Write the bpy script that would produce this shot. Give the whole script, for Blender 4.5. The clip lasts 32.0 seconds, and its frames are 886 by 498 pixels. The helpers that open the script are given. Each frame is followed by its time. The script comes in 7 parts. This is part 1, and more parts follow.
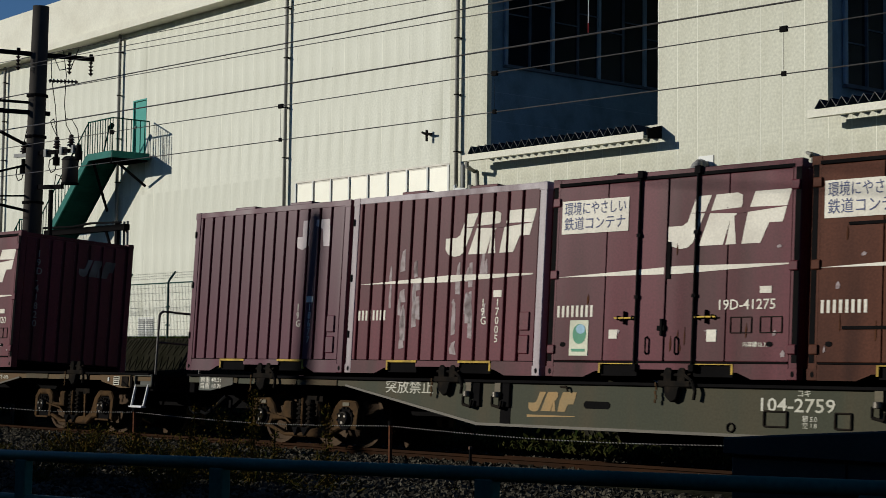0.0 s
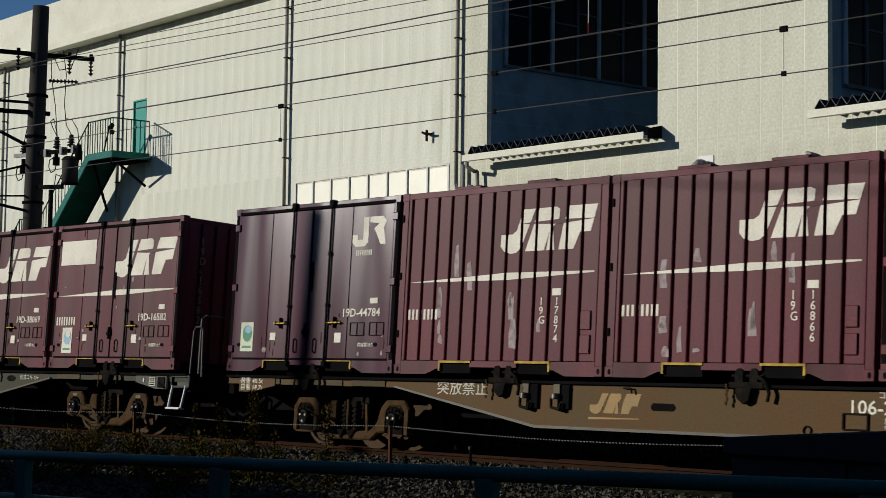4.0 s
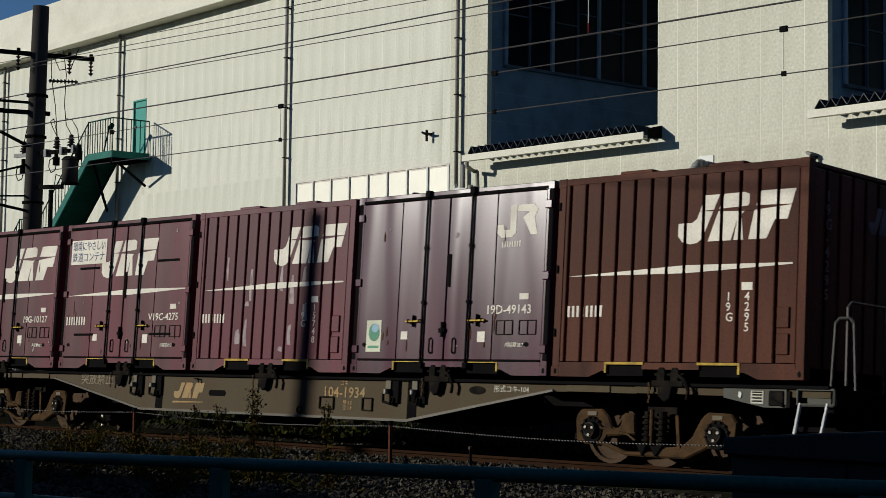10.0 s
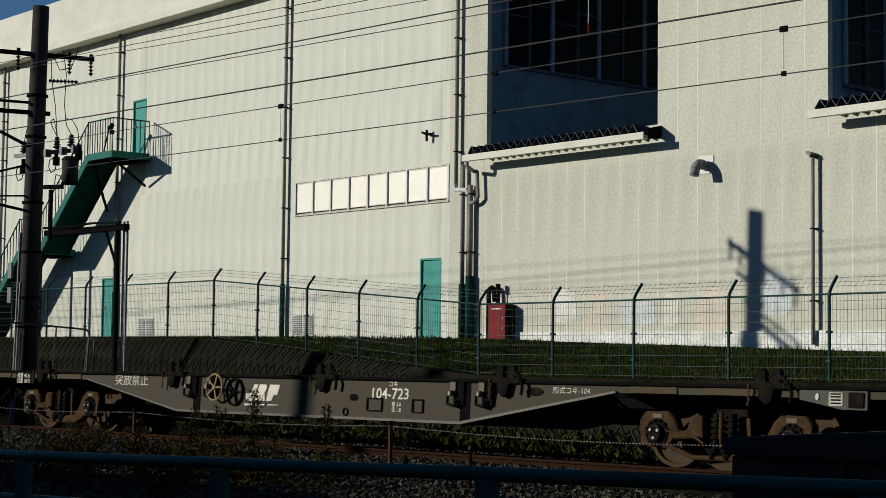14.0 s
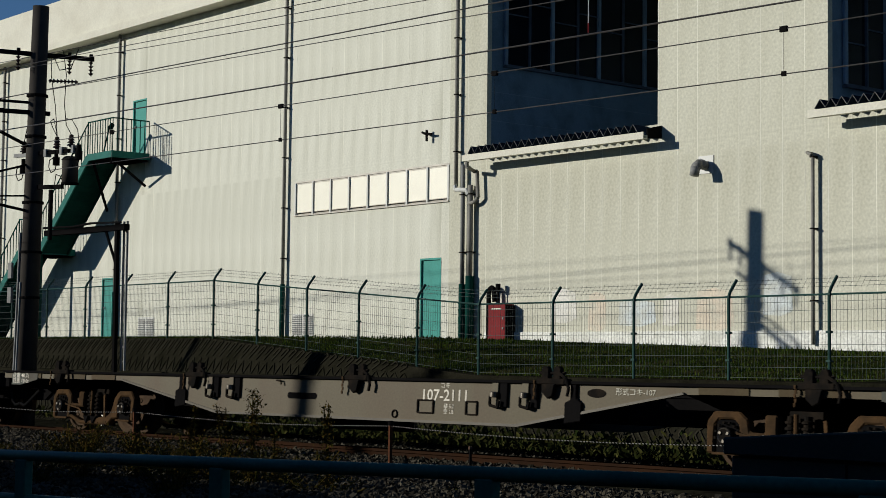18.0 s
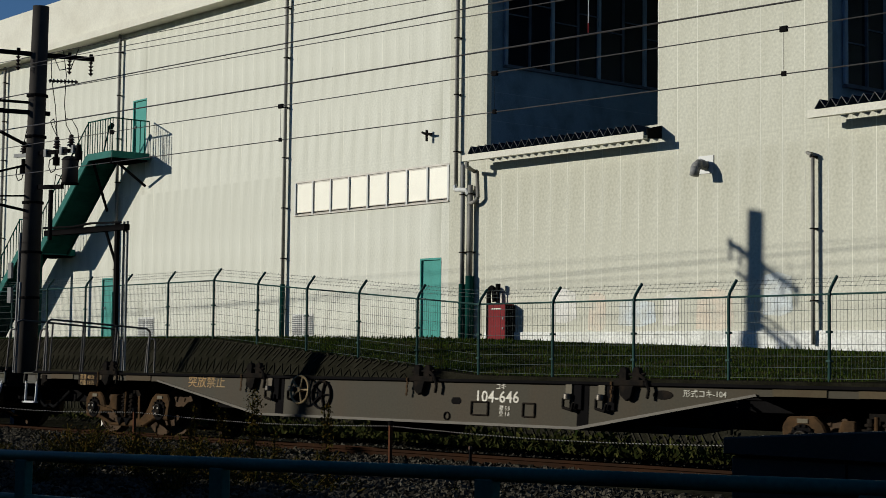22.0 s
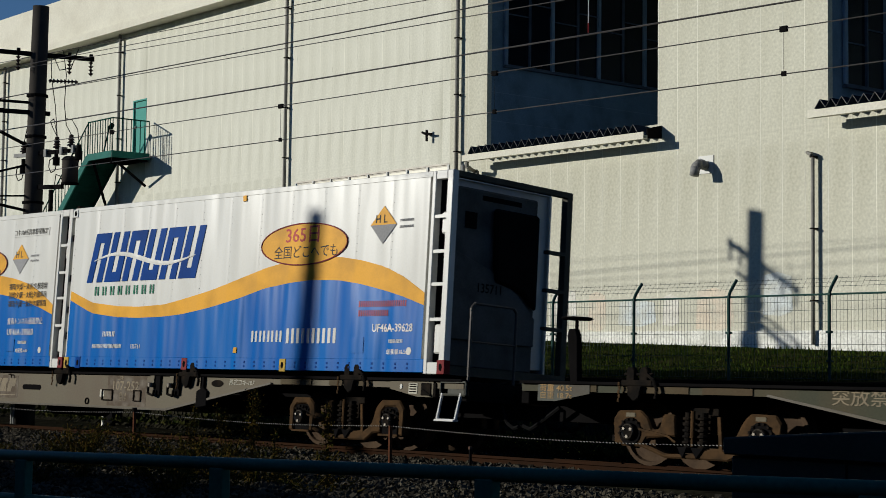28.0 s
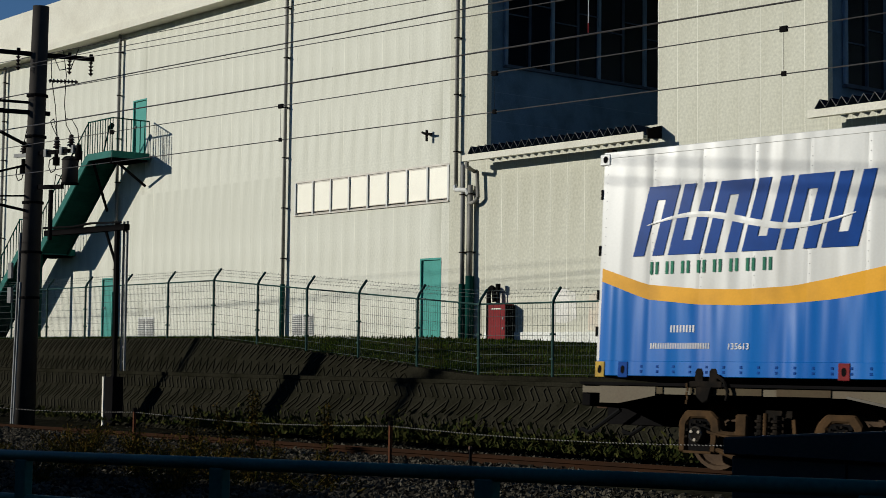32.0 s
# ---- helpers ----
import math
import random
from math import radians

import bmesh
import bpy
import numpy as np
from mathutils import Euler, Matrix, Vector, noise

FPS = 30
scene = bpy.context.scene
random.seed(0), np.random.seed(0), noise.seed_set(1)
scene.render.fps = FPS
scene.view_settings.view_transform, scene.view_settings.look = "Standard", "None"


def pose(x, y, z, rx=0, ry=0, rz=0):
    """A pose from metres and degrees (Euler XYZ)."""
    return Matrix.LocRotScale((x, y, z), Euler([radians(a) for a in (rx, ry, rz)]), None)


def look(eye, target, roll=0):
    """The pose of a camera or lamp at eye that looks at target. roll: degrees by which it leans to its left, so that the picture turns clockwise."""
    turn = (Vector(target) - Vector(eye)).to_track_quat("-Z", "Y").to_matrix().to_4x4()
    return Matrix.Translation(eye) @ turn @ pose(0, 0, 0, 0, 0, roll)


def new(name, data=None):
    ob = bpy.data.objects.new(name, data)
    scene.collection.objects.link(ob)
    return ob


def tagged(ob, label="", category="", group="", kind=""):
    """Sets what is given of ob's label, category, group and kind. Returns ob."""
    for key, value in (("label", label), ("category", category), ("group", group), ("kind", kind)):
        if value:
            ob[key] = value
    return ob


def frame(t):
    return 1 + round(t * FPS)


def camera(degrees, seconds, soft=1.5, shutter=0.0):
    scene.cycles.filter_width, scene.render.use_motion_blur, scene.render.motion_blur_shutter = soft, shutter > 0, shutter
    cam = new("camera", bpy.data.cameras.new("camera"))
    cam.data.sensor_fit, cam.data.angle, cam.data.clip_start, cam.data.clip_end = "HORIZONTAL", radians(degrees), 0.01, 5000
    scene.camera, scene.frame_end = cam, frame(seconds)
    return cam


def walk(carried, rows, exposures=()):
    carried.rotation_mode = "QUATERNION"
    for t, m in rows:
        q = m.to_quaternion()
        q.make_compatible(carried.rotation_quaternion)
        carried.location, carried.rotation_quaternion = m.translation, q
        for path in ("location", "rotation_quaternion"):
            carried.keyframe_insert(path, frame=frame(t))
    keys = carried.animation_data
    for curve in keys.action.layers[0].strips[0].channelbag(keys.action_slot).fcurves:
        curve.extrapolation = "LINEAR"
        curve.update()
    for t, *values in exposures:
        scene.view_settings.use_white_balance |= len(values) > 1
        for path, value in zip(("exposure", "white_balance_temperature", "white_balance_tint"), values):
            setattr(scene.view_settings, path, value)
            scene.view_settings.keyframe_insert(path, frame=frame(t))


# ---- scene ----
# The camera stands still beside the line; x runs along the track, y across it, rail level is near z = 0.
cam = camera(29.425, 32.0, 0.2, 0.1)
YAW, PITCH = 0.7915776, 0.0635109
EYE = Vector((0, 0, 1.329))
AHEAD = Vector((-math.sin(YAW) * math.cos(PITCH), math.cos(YAW) * math.cos(PITCH), math.sin(PITCH)))
CAM_POSE = look(EYE, EYE + AHEAD * 20, 0.633)
walk(cam, [(0, CAM_POSE), (32, CAM_POSE)], [(0, 0.22), (32, 0.22)])

# ---- light ----
SUN_AZ, SUN_EL = radians(44.77), radians(15.55)       # the light travels along this heading, downwards
SUN_WAY = Vector((math.cos(SUN_AZ) * math.cos(SUN_EL), math.sin(SUN_AZ) * math.cos(SUN_EL), -math.sin(SUN_EL)))
sun = new("sun", bpy.data.lights.new("sun", "SUN"))
sun.data.energy, sun.data.angle, sun.data.color = 3.8, radians(0.53), (1.0, 0.975, 0.90)
sun.matrix_world = look((-40, -40, 30), Vector((-40, -40, 30)) + SUN_WAY)
world = bpy.data.worlds.new("sky")
scene.world = world
world.use_nodes = True
sky = world.node_tree.nodes.new("ShaderNodeTexSky")
sky.sky_type, sky.sun_disc = "NISHITA", False
sky.sun_elevation = SUN_EL
sky.sun_rotation = math.atan2(-SUN_WAY.x, -SUN_WAY.y)
sky.air_density, sky.dust_density, sky.ozone_density = 1.0, 0.0, 5.0
tone = world.node_tree.nodes.new("ShaderNodeHueSaturation")
tone.inputs["Hue"].default_value, tone.inputs["Saturation"].default_value = 0.51, 1.1
world.node_tree.links.new(sky.outputs[0], tone.inputs["Color"])
world.node_tree.links.new(tone.outputs[0], world.node_tree.nodes["Background"].inputs[0])
world.node_tree.nodes["Background"].inputs[1].default_value = 0.05

# ---- building tools ----
class Shape:
    """Gathers faces for one mesh."""

    def __init__(self):
        self.v, self.f = [], []

    def add(self, verts, faces):
        n = len(self.v)
        self.v += [tuple(p) for p in verts]
        self.f += [tuple(n + i for i in face) for face in faces]
        return self

    def box(self, x0, x1, y0, y1, z0, z1):
        return self.add([(x, y, z) for z in (z0, z1) for y in (y0, y1) for x in (x0, x1)],
                        [(0, 2, 3, 1), (4, 5, 7, 6), (0, 1, 5, 4), (2, 6, 7, 3), (0, 4, 6, 2), (1, 3, 7, 5)])

    def bar(self, a, b, w, h=None):
        """A square bar from a to b."""
        h = h or w
        a, b = Vector(a), Vector(b)
        d = (b - a).normalized()
        up = Vector((0, 0, 1)) if abs(d.z) < 0.95 else Vector((0, 1, 0))
        s = d.cross(up).normalized()
        u = s.cross(d)
        q = [s * (i * w / 2) + u * (j * h / 2) for i, j in ((-1, -1), (1, -1), (1, 1), (-1, 1))]
        return self.add([a + k for k in q] + [b + k for k in q],
                        [(3, 2, 1, 0), (4, 5, 6, 7), (0, 1, 5, 4), (1, 2, 6, 5), (2, 3, 7, 6), (3, 0, 4, 7)])

    def tube(self, a, b, r, n=8, r2=None):
        a, b = Vector(a), Vector(b)
        r2 = r if r2 is None else r2
        d = (b - a).normalized()
        up = Vector((0, 0, 1)) if abs(d.z) < 0.95 else Vector((0, 1, 0))
        s = d.cross(up).normalized()
        u = s.cross(d)
        ring = [s * math.cos(k * math.tau / n) + u * math.sin(k * math.tau / n) for k in range(n)]
        return self.add([a + k * r for k in ring] + [b + k * r2 for k in ring],
                        [tuple(range(n))[::-1], tuple(range(n, 2 * n))] +
                        [(k, (k + 1) % n, n + (k + 1) % n, n + k) for k in range(n)])

    def path(self, pts, r, n=6):
        for a, b in zip(pts, pts[1:]):
            self.tube(a, b, r, n)
        return self

    def prism(self, outline, y0, y1, axis="y"):
        """An outline in x and z, pushed from y0 to y1 (or in y and z along x, or x and y along z)."""
        n = len(outline)
        at = {"y": lambda p, d: (p[0], d, p[1]), "x": lambda p, d: (d, p[0], p[1]), "z": lambda p, d: (p[0], p[1], d)}[axis]
        return self.add([at(p, y0) for p in outline] + [at(p, y1) for p in outline],
                        [tuple(range(n)), tuple(range(2 * n - 1, n - 1, -1))] +
                        [(k, n + k, n + (k + 1) % n, (k + 1) % n) for k in range(n)])

    def lathe(self, profile, centre, axis="y", n=20):
        """A profile of (radius, distance along the axis), turned round the axis."""
        c = Vector(centre)
        m = len(profile)
        def at(r, d, k):
            a = k * math.tau / n
            if axis == "y":
                return c + Vector((r * math.cos(a), d, r * math.sin(a)))
            if axis == "x":
                return c + Vector((d, r * math.cos(a), r * math.sin(a)))
            return c + Vector((r * math.cos(a), r * math.sin(a), d))
        verts = [at(r, d, k) for k in range(n) for r, d in profile]
        faces = [(k * m + j, k * m + j + 1, ((k + 1) % n) * m + j + 1, ((k + 1) % n) * m + j)
                 for k in range(n) for j in range(m - 1)]
        return self.add(verts, faces)

    def sheet(self, rows):
        """A grid of points, row by row."""
        w = len(rows[0])
        return self.add([p for row in rows for p in row],
                        [(i * w + j, i * w + j + 1, (i + 1) * w + j + 1, (i + 1) * w + j)
                         for i in range(len(rows) - 1) for j in range(w - 1)])

    def mesh(self, name, bevel=0.0, smooth=False):
        me = bpy.data.meshes.new(name)
        me.from_pydata(self.v, [], self.f)
        bm = bmesh.new()
        bm.from_mesh(me)
        bmesh.ops.recalc_face_normals(bm, faces=bm.faces)
        if bevel:
            bmesh.ops.bevel(bm, geom=bm.edges, offset=bevel, segments=1, affect="EDGES", clamp_overlap=True)
        if smooth:
            for face in bm.faces:
                face.smooth = True
        bm.to_mesh(me)
        bm.free()
        return me


def part(name, shape, material, parent=None, label="", bevel=0.0, smooth=False, at=None):
    """Links a shape (or a mesh) as one mesh object under a thing or a part."""
    me = shape.mesh(name, bevel, smooth) if isinstance(shape, Shape) else shape
    if material and not me.materials:
        me.materials.append(material)
    ob = new(name, me)
    ob.parent = parent
    if at is not None:
        ob.matrix_basis = at
    return tagged(ob, label)


def thing(name, m, label, category, group="", kind=""):
    ob = new(name)
    ob.empty_display_size = 0.2
    ob.matrix_basis = m
    return tagged(ob, label, category, group, kind)


LETTERS = {}


def writing(words, height, material, parent, m, name="lettering", wide=1.0):
    """Flat letters of the built-in font under a part; m puts their lower left corner, x to the right, y up."""
    key = (words, height, wide, material.name)
    if key not in LETTERS:
        curve = bpy.data.curves.new("letters", "FONT")
        curve.body, curve.size, curve.extrude, curve.resolution_u = words, height * 1.38, 0.0012, 2
        curve.offset = height * (0.004 if height < 0.11 or ord(words[0]) > 0x2000 else 0.013)
        if "\n" in words:
            curve.space_line = 0.95
        tmp = bpy.data.objects.new("letters", curve)
        me = bpy.data.meshes.new_from_object(tmp)
        bpy.data.objects.remove(tmp)
        if wide != 1.0:
            me.transform(Matrix.Diagonal((wide, 1, 1, 1)))
        me.materials.clear()
        me.materials.append(material)
        LETTERS[key] = me
    ob = new(name, LETTERS[key])
    ob.parent = parent
    ob.matrix_basis = m
    return ob


# ---- materials ----
def surface(name, colour, rough=0.7, metal=0.0, spots=0.25, size=3.0, bump=0.15, grain=60.0, dirt=None, dirt_amount=0.3,
            streak=False, vary=0.0, spec=0.06, dent=0.0, dsize=1.5, ddepth=0.12):
    """A painted, rusty or stony surface with stains and grain at two scales."""
    m = bpy.data.materials.new(name)
    m.use_nodes = True
    nt = m.node_tree
    b = nt.nodes["Principled BSDF"]
    b.inputs["Roughness"].default_value, b.inputs["Metallic"].default_value = rough, metal
    b.inputs["Specular IOR Level"].default_value = spec
    tc = nt.nodes.new("ShaderNodeTexCoord")
    mp = nt.nodes.new("ShaderNodeMapping")
    mp.inputs["Scale"].default_value = (1, 1, 0.12) if streak else (1, 1, 1)
    nt.links.new(tc.outputs["Object"], mp.inputs["Vector"])
    def noise_node(scale, detail, source):
        n = nt.nodes.new("ShaderNodeTexNoise")
        n.inputs["Scale"].default_value, n.inputs["Detail"].default_value = scale, detail
        nt.links.new(source, n.inputs["Vector"])
        return n
    big = noise_node(size, 6, mp.outputs[0])
    fine = noise_node(grain, 3, tc.outputs["Object"])
    dark = nt.nodes.new("ShaderNodeMix")
    dark.data_type = "RGBA"
    stain = dirt or tuple(c * 0.45 for c in colour)
    dark.inputs["A"].default_value, dark.inputs["B"].default_value = (*colour, 1), (*stain, 1)
    ramp = nt.nodes.new("ShaderNodeMapRange")
    ramp.inputs["From Min"].default_value, ramp.inputs["From Max"].default_value = 0.42, 0.75
    ramp.inputs["To Max"].default_value = min(1.0, dirt_amount * 2)
    nt.links.new(big.outputs["Fac"], ramp.inputs["Value"])
    nt.links.new(ramp.outputs[0], dark.inputs["Factor"])
    hsv = nt.nodes.new("ShaderNodeHueSaturation")
    val = nt.nodes.new("ShaderNodeMapRange")
    val.inputs["From Min"].default_value, val.inputs["From Max"].default_value = 0.3, 0.7
    val.inputs["To Min"].default_value, val.inputs["To Max"].default_value = 1 - spots, 1 + spots
    nt.links.new(fine.outputs["Fac"], val.inputs["Value"])
    nt.links.new(dark.outputs["Result"], hsv.inputs["Color"])
    if vary:
        info = nt.nodes.new("ShaderNodeObjectInfo")
        rnd = nt.nodes.new("ShaderNodeMapRange")
        rnd.inputs["To Min"].default_value, rnd.inputs["To Max"].default_value = 1 - vary, 1 + vary
        mul = nt.nodes.new("ShaderNodeMath")
        mul.operation = "MULTIPLY"
        nt.links.new(info.outputs["Random"], rnd.inputs["Value"])
        nt.links.new(rnd.outputs[0], mul.inputs[0])
        nt.links.new(val.outputs[0], mul.inputs[1])
        nt.links.new(mul.outputs[0], hsv.inputs["Value"])
    else:
        nt.links.new(val.outputs[0], hsv.inputs["Value"])
    nt.links.new(hsv.outputs[0], b.inputs["Base Color"])
    if bump:
        bp = nt.nodes.new("ShaderNodeBump")
        bp.inputs["Strength"].default_value, bp.inputs["Distance"].default_value = bump, 0.01
        nt.links.new(fine.outputs["Fac"], bp.inputs["Height"])
        nt.links.new(bp.outputs[0], b.inputs["Normal"])
    if dent:
        wave = noise_node(dsize, 1, mp.outputs[0])
        bend = nt.nodes.new("ShaderNodeBump")
        bend.inputs["Strength"].default_value, bend.inputs["Distance"].default_value = dent, ddepth
        nt.links.new(wave.outputs["Fac"], bend.inputs["Height"])
        if bump:
            nt.links.new(bend.outputs[0], bp.inputs["Normal"])
        else:
            nt.links.new(bend.outputs[0], b.inputs["Normal"])
    return m


def steel(name, colour, **kw):
    return surface(name, colour, **{**dict(rough=0.55, spots=0.1, size=2.0, bump=0.06, grain=35, spec=0.05), **kw})


M_MAROON = steel("maroon_paint", (0.096, 0.0205, 0.028), rough=0.46, spots=0.16, bump=0.03, dirt=(0.048, 0.017, 0.016), dirt_amount=0.55, streak=True, vary=0.15, spec=0.07, dent=0.35)
M_BROWN = steel("brown_paint", (0.078, 0.028, 0.016), rough=0.55, spots=0.16, dirt=(0.030, 0.012, 0.008), dirt_amount=0.5, streak=True, vary=0.1, spec=0.04)
M_PURPLE = steel("faded_purple_paint", (0.058, 0.0145, 0.027), rough=0.22, dirt=(0.036, 0.012, 0.018), dirt_amount=0.5, streak=True, vary=0.08, spec=0.19, dent=0.55, bump=0.012)
M_PLUM = steel("dull_plum_paint", (0.075, 0.018, 0.030), rough=0.36, dirt=(0.05, 0.015, 0.02), dirt_amount=0.5, streak=True, spec=0.09, dent=0.4, bump=0.02)
M_CREAM = steel("cream_marking", (0.66, 0.62, 0.52), rough=0.55, dirt=(0.40, 0.36, 0.30), dirt_amount=0.3)
M_WHITE = steel("white_paint", (0.55, 0.55, 0.51), rough=0.30, dent=0.6, dsize=2.6, ddepth=0.06, spec=0.13, spots=0.03, bump=0.02, dirt=(0.46, 0.45, 0.40), dirt_amount=0.35, streak=True)
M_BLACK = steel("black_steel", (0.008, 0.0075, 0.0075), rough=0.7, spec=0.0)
M_RAILRUST = steel("dark_rusty_rail", (0.028, 0.014, 0.008), rough=0.8, spec=0.0, dirt=(0.02, 0.012, 0.008), dirt_amount=0.5)
M_RUST = steel("rusty_steel", (0.10, 0.062, 0.042), rough=0.8, dirt=(0.05, 0.03, 0.02), dirt_amount=0.5, bump=0.3)
M_BOGIE = steel("brake_dust_brown_steel", (0.068, 0.040, 0.020), rough=0.75, spec=0.0, dirt=(0.028, 0.020, 0.013), dirt_amount=0.6, size=5, bump=0.3)
M_DARKGEAR = steel("greasy_dark_steel", (0.010, 0.009, 0.008), rough=0.7, spec=0.0, dirt=(0.024, 0.018, 0.013), dirt_amount=0.5, size=6)
M_OLIVE = steel("olive_grey_wagon_paint", (0.044, 0.046, 0.030), rough=0.6, dirt=(0.06, 0.05, 0.03), dirt_amount=0.5, streak=True, vary=0.1)
M_TAN = steel("brown_grey_wagon_paint", (0.066, 0.051, 0.028), rough=0.65, dirt=(0.065, 0.043, 0.024), dirt_amount=0.6, streak=True, vary=0.12)
M_UMBER = steel("dark_grey_brown_wagon_paint", (0.050, 0.044, 0.030), rough=0.6, dirt=(0.056, 0.043, 0.027), dirt_amount=0.6, streak=True)
M_OCHRE = steel("rusty_brown_wagon_paint", (0.088, 0.058, 0.027), rough=0.65, dirt=(0.10, 0.052, 0.022), dirt_amount=0.6, streak=True)
M_DUSTY = steel("pale_dusty_wagon_paint", (0.100, 0.084, 0.052), rough=0.5, spec=0.08, dirt=(0.09, 0.065, 0.04), dirt_amount=0.4, streak=True)
M_YELLOW = steel("dulled_yellow_paint", (0.44, 0.29, 0.045), rough=0.55, dirt=(0.16, 0.10, 0.03), dirt_amount=0.5, size=7)
M_BRASS = steel("yellow_handle", (0.50, 0.33, 0.05), rough=0.4)
M_RUNBLUE = steel("blue_livery", (0.001, 0.110, 0.38), rough=0.21, dirt=(0.001, 0.065, 0.30), dirt_amount=0.3, streak=True, spec=0.20, dent=1.0, dsize=3.0, ddepth=0.05, bump=0.01, spots=0.03)
M_NAVY = steel("navy_marking", (0.002, 0.045, 0.22), rough=0.25, spec=0.03, bump=0.01, spots=0.03)
M_ORANGE = steel("orange_livery", (0.68, 0.33, 0.02), rough=0.4, spec=0.05, bump=0.02, spots=0.04)
M_GREENMARK = steel("green_marking", (0.02, 0.16, 0.09), rough=0.5)
M_SKYBLUE = steel("light_blue_marking", (0.03, 0.24, 0.52), rough=0.45)
M_RED = steel("red_paint", (0.17, 0.012, 0.014), rough=0.5)
M_STICKER = steel("pale_green_label", (0.58, 0.58, 0.44), rough=0.5)
M_LEAFMARK = steel("leaf_green_mark", (0.10, 0.27, 0.17), rough=0.5)
M_RUBBER = steel("black_rubber", (0.010, 0.010, 0.010), rough=0.8, spec=0.0)
M_GREY = steel("grey_steel", (0.22, 0.22, 0.21), rough=0.5)
M_WALL = surface("ribbed_cream_cladding", (0.61, 0.605, 0.515), rough=0.9, spots=0.11, size=1.9, bump=0.14, grain=22, dirt=(0.43, 0.425, 0.345), dirt_amount=0.45, streak=True, spec=0.02)
M_WALLGREY = surface("darker_cream_cladding", (0.52, 0.51, 0.415), rough=0.9, spots=0.13, size=1.3, bump=0.14, grain=16, dirt=(0.40, 0.385, 0.295), dirt_amount=0.55, streak=True, spec=0.02)
M_FASCIA = surface("cream_roof_fascia", (0.62, 0.60, 0.50), rough=0.8, spots=0.08, size=1.0, bump=0.3, grain=25, dirt=(0.5, 0.47, 0.38), dirt_amount=0.3)
M_TEAL = steel("teal_green_paint", (0.06, 0.27, 0.225), rough=0.5, dirt=(0.04, 0.18, 0.15))
M_STAIRTEAL = steel("teal_stair_paint", (0.016, 0.125, 0.10), rough=0.5, dirt=(0.01, 0.07, 0.055))
# stair teal darkened: flights and undersides carry their shade in this colour
M_STAIRGREEN = steel("shade_dark_teal_paint", (0.008, 0.045, 0.036), rough=0.5, spec=0.0)
M_BAYBLUE = steel("dark_blue_panel", (0.14, 0.21, 0.28), rough=0.6)
M_CONCRETE = surface("dark_olive_concrete", (0.0175, 0.0163, 0.011), rough=0.95, spec=0.0, spots=0.35, size=1.5, bump=0.5, grain=25, dirt=(0.007, 0.007, 0.004), dirt_amount=0.6)
M_POLE = surface("weathered_grey_concrete", (0.045, 0.04, 0.035), rough=0.9, spec=0.05, spots=0.15, size=2, bump=0.3, grain=40)
# near black, so the gaps between ballast stones hold their shade in this colour
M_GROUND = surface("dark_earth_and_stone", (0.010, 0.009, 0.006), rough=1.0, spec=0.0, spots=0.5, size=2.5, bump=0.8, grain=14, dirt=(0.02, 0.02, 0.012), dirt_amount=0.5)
M_RAILING = steel("blue_green_railing_paint", (0.04, 0.125, 0.085), rough=0.45)
M_CABINET = steel("dark_blue_grey_paint", (0.055, 0.053, 0.042), rough=0.6)
M_WIRE = steel("dull_weathered_wire", (0.055, 0.05, 0.045), rough=0.4, spec=0.4)
M_CERAMIC = steel("brown_ceramic", (0.05, 0.035, 0.03), rough=0.25)

# ---- the setting ----
RAIL_Y, RAIL_Z, CANT = 17.099, -0.0733, -3.5244      # middle of the track at rail level, and its lean
CLIMB = 0.0035                                       # the line rises gently along x


def on_track(x, lift=0.0):
    """A pose on the leaning track, lift metres above the rails."""
    return pose(x, RAIL_Y, RAIL_Z + CLIMB * (x + 27), CANT, -math.degrees(CLIMB)) @ pose(0, 0, lift)


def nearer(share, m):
    """A pose moved towards or away from the camera's eye, its size in step to keep the camera's view."""
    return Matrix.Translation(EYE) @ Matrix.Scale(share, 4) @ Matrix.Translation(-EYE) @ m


FRONT = pose(-32.042, 31.222, 0, 0, 0, -4.85)
WALL = nearer(1.03, FRONT)                            # the hall's front: x along it, y into it, z up
GRADE = 1.8

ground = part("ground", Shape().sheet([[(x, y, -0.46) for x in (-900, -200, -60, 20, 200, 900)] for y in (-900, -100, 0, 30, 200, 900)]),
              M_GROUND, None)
tagged(ground, "dark bare earth and gravel beside the line", "ground", kind="structure")

# ballast bed
bed = Shape().prism([(-3.6, -0.62), (-2.3, -0.2), (2.2, -0.2), (3.3, -0.50), (3.3, -0.7), (-3.6, -0.7)], -120, 60, "x")
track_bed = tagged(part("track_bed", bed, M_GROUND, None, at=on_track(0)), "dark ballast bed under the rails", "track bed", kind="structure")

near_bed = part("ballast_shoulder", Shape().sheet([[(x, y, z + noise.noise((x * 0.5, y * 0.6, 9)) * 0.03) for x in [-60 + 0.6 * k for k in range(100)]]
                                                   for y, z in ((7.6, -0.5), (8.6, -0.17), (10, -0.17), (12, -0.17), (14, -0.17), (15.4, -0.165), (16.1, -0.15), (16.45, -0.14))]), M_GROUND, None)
tagged(near_bed, "level bed of dark crushed stone in front of the rails", "track bed", kind="structure")

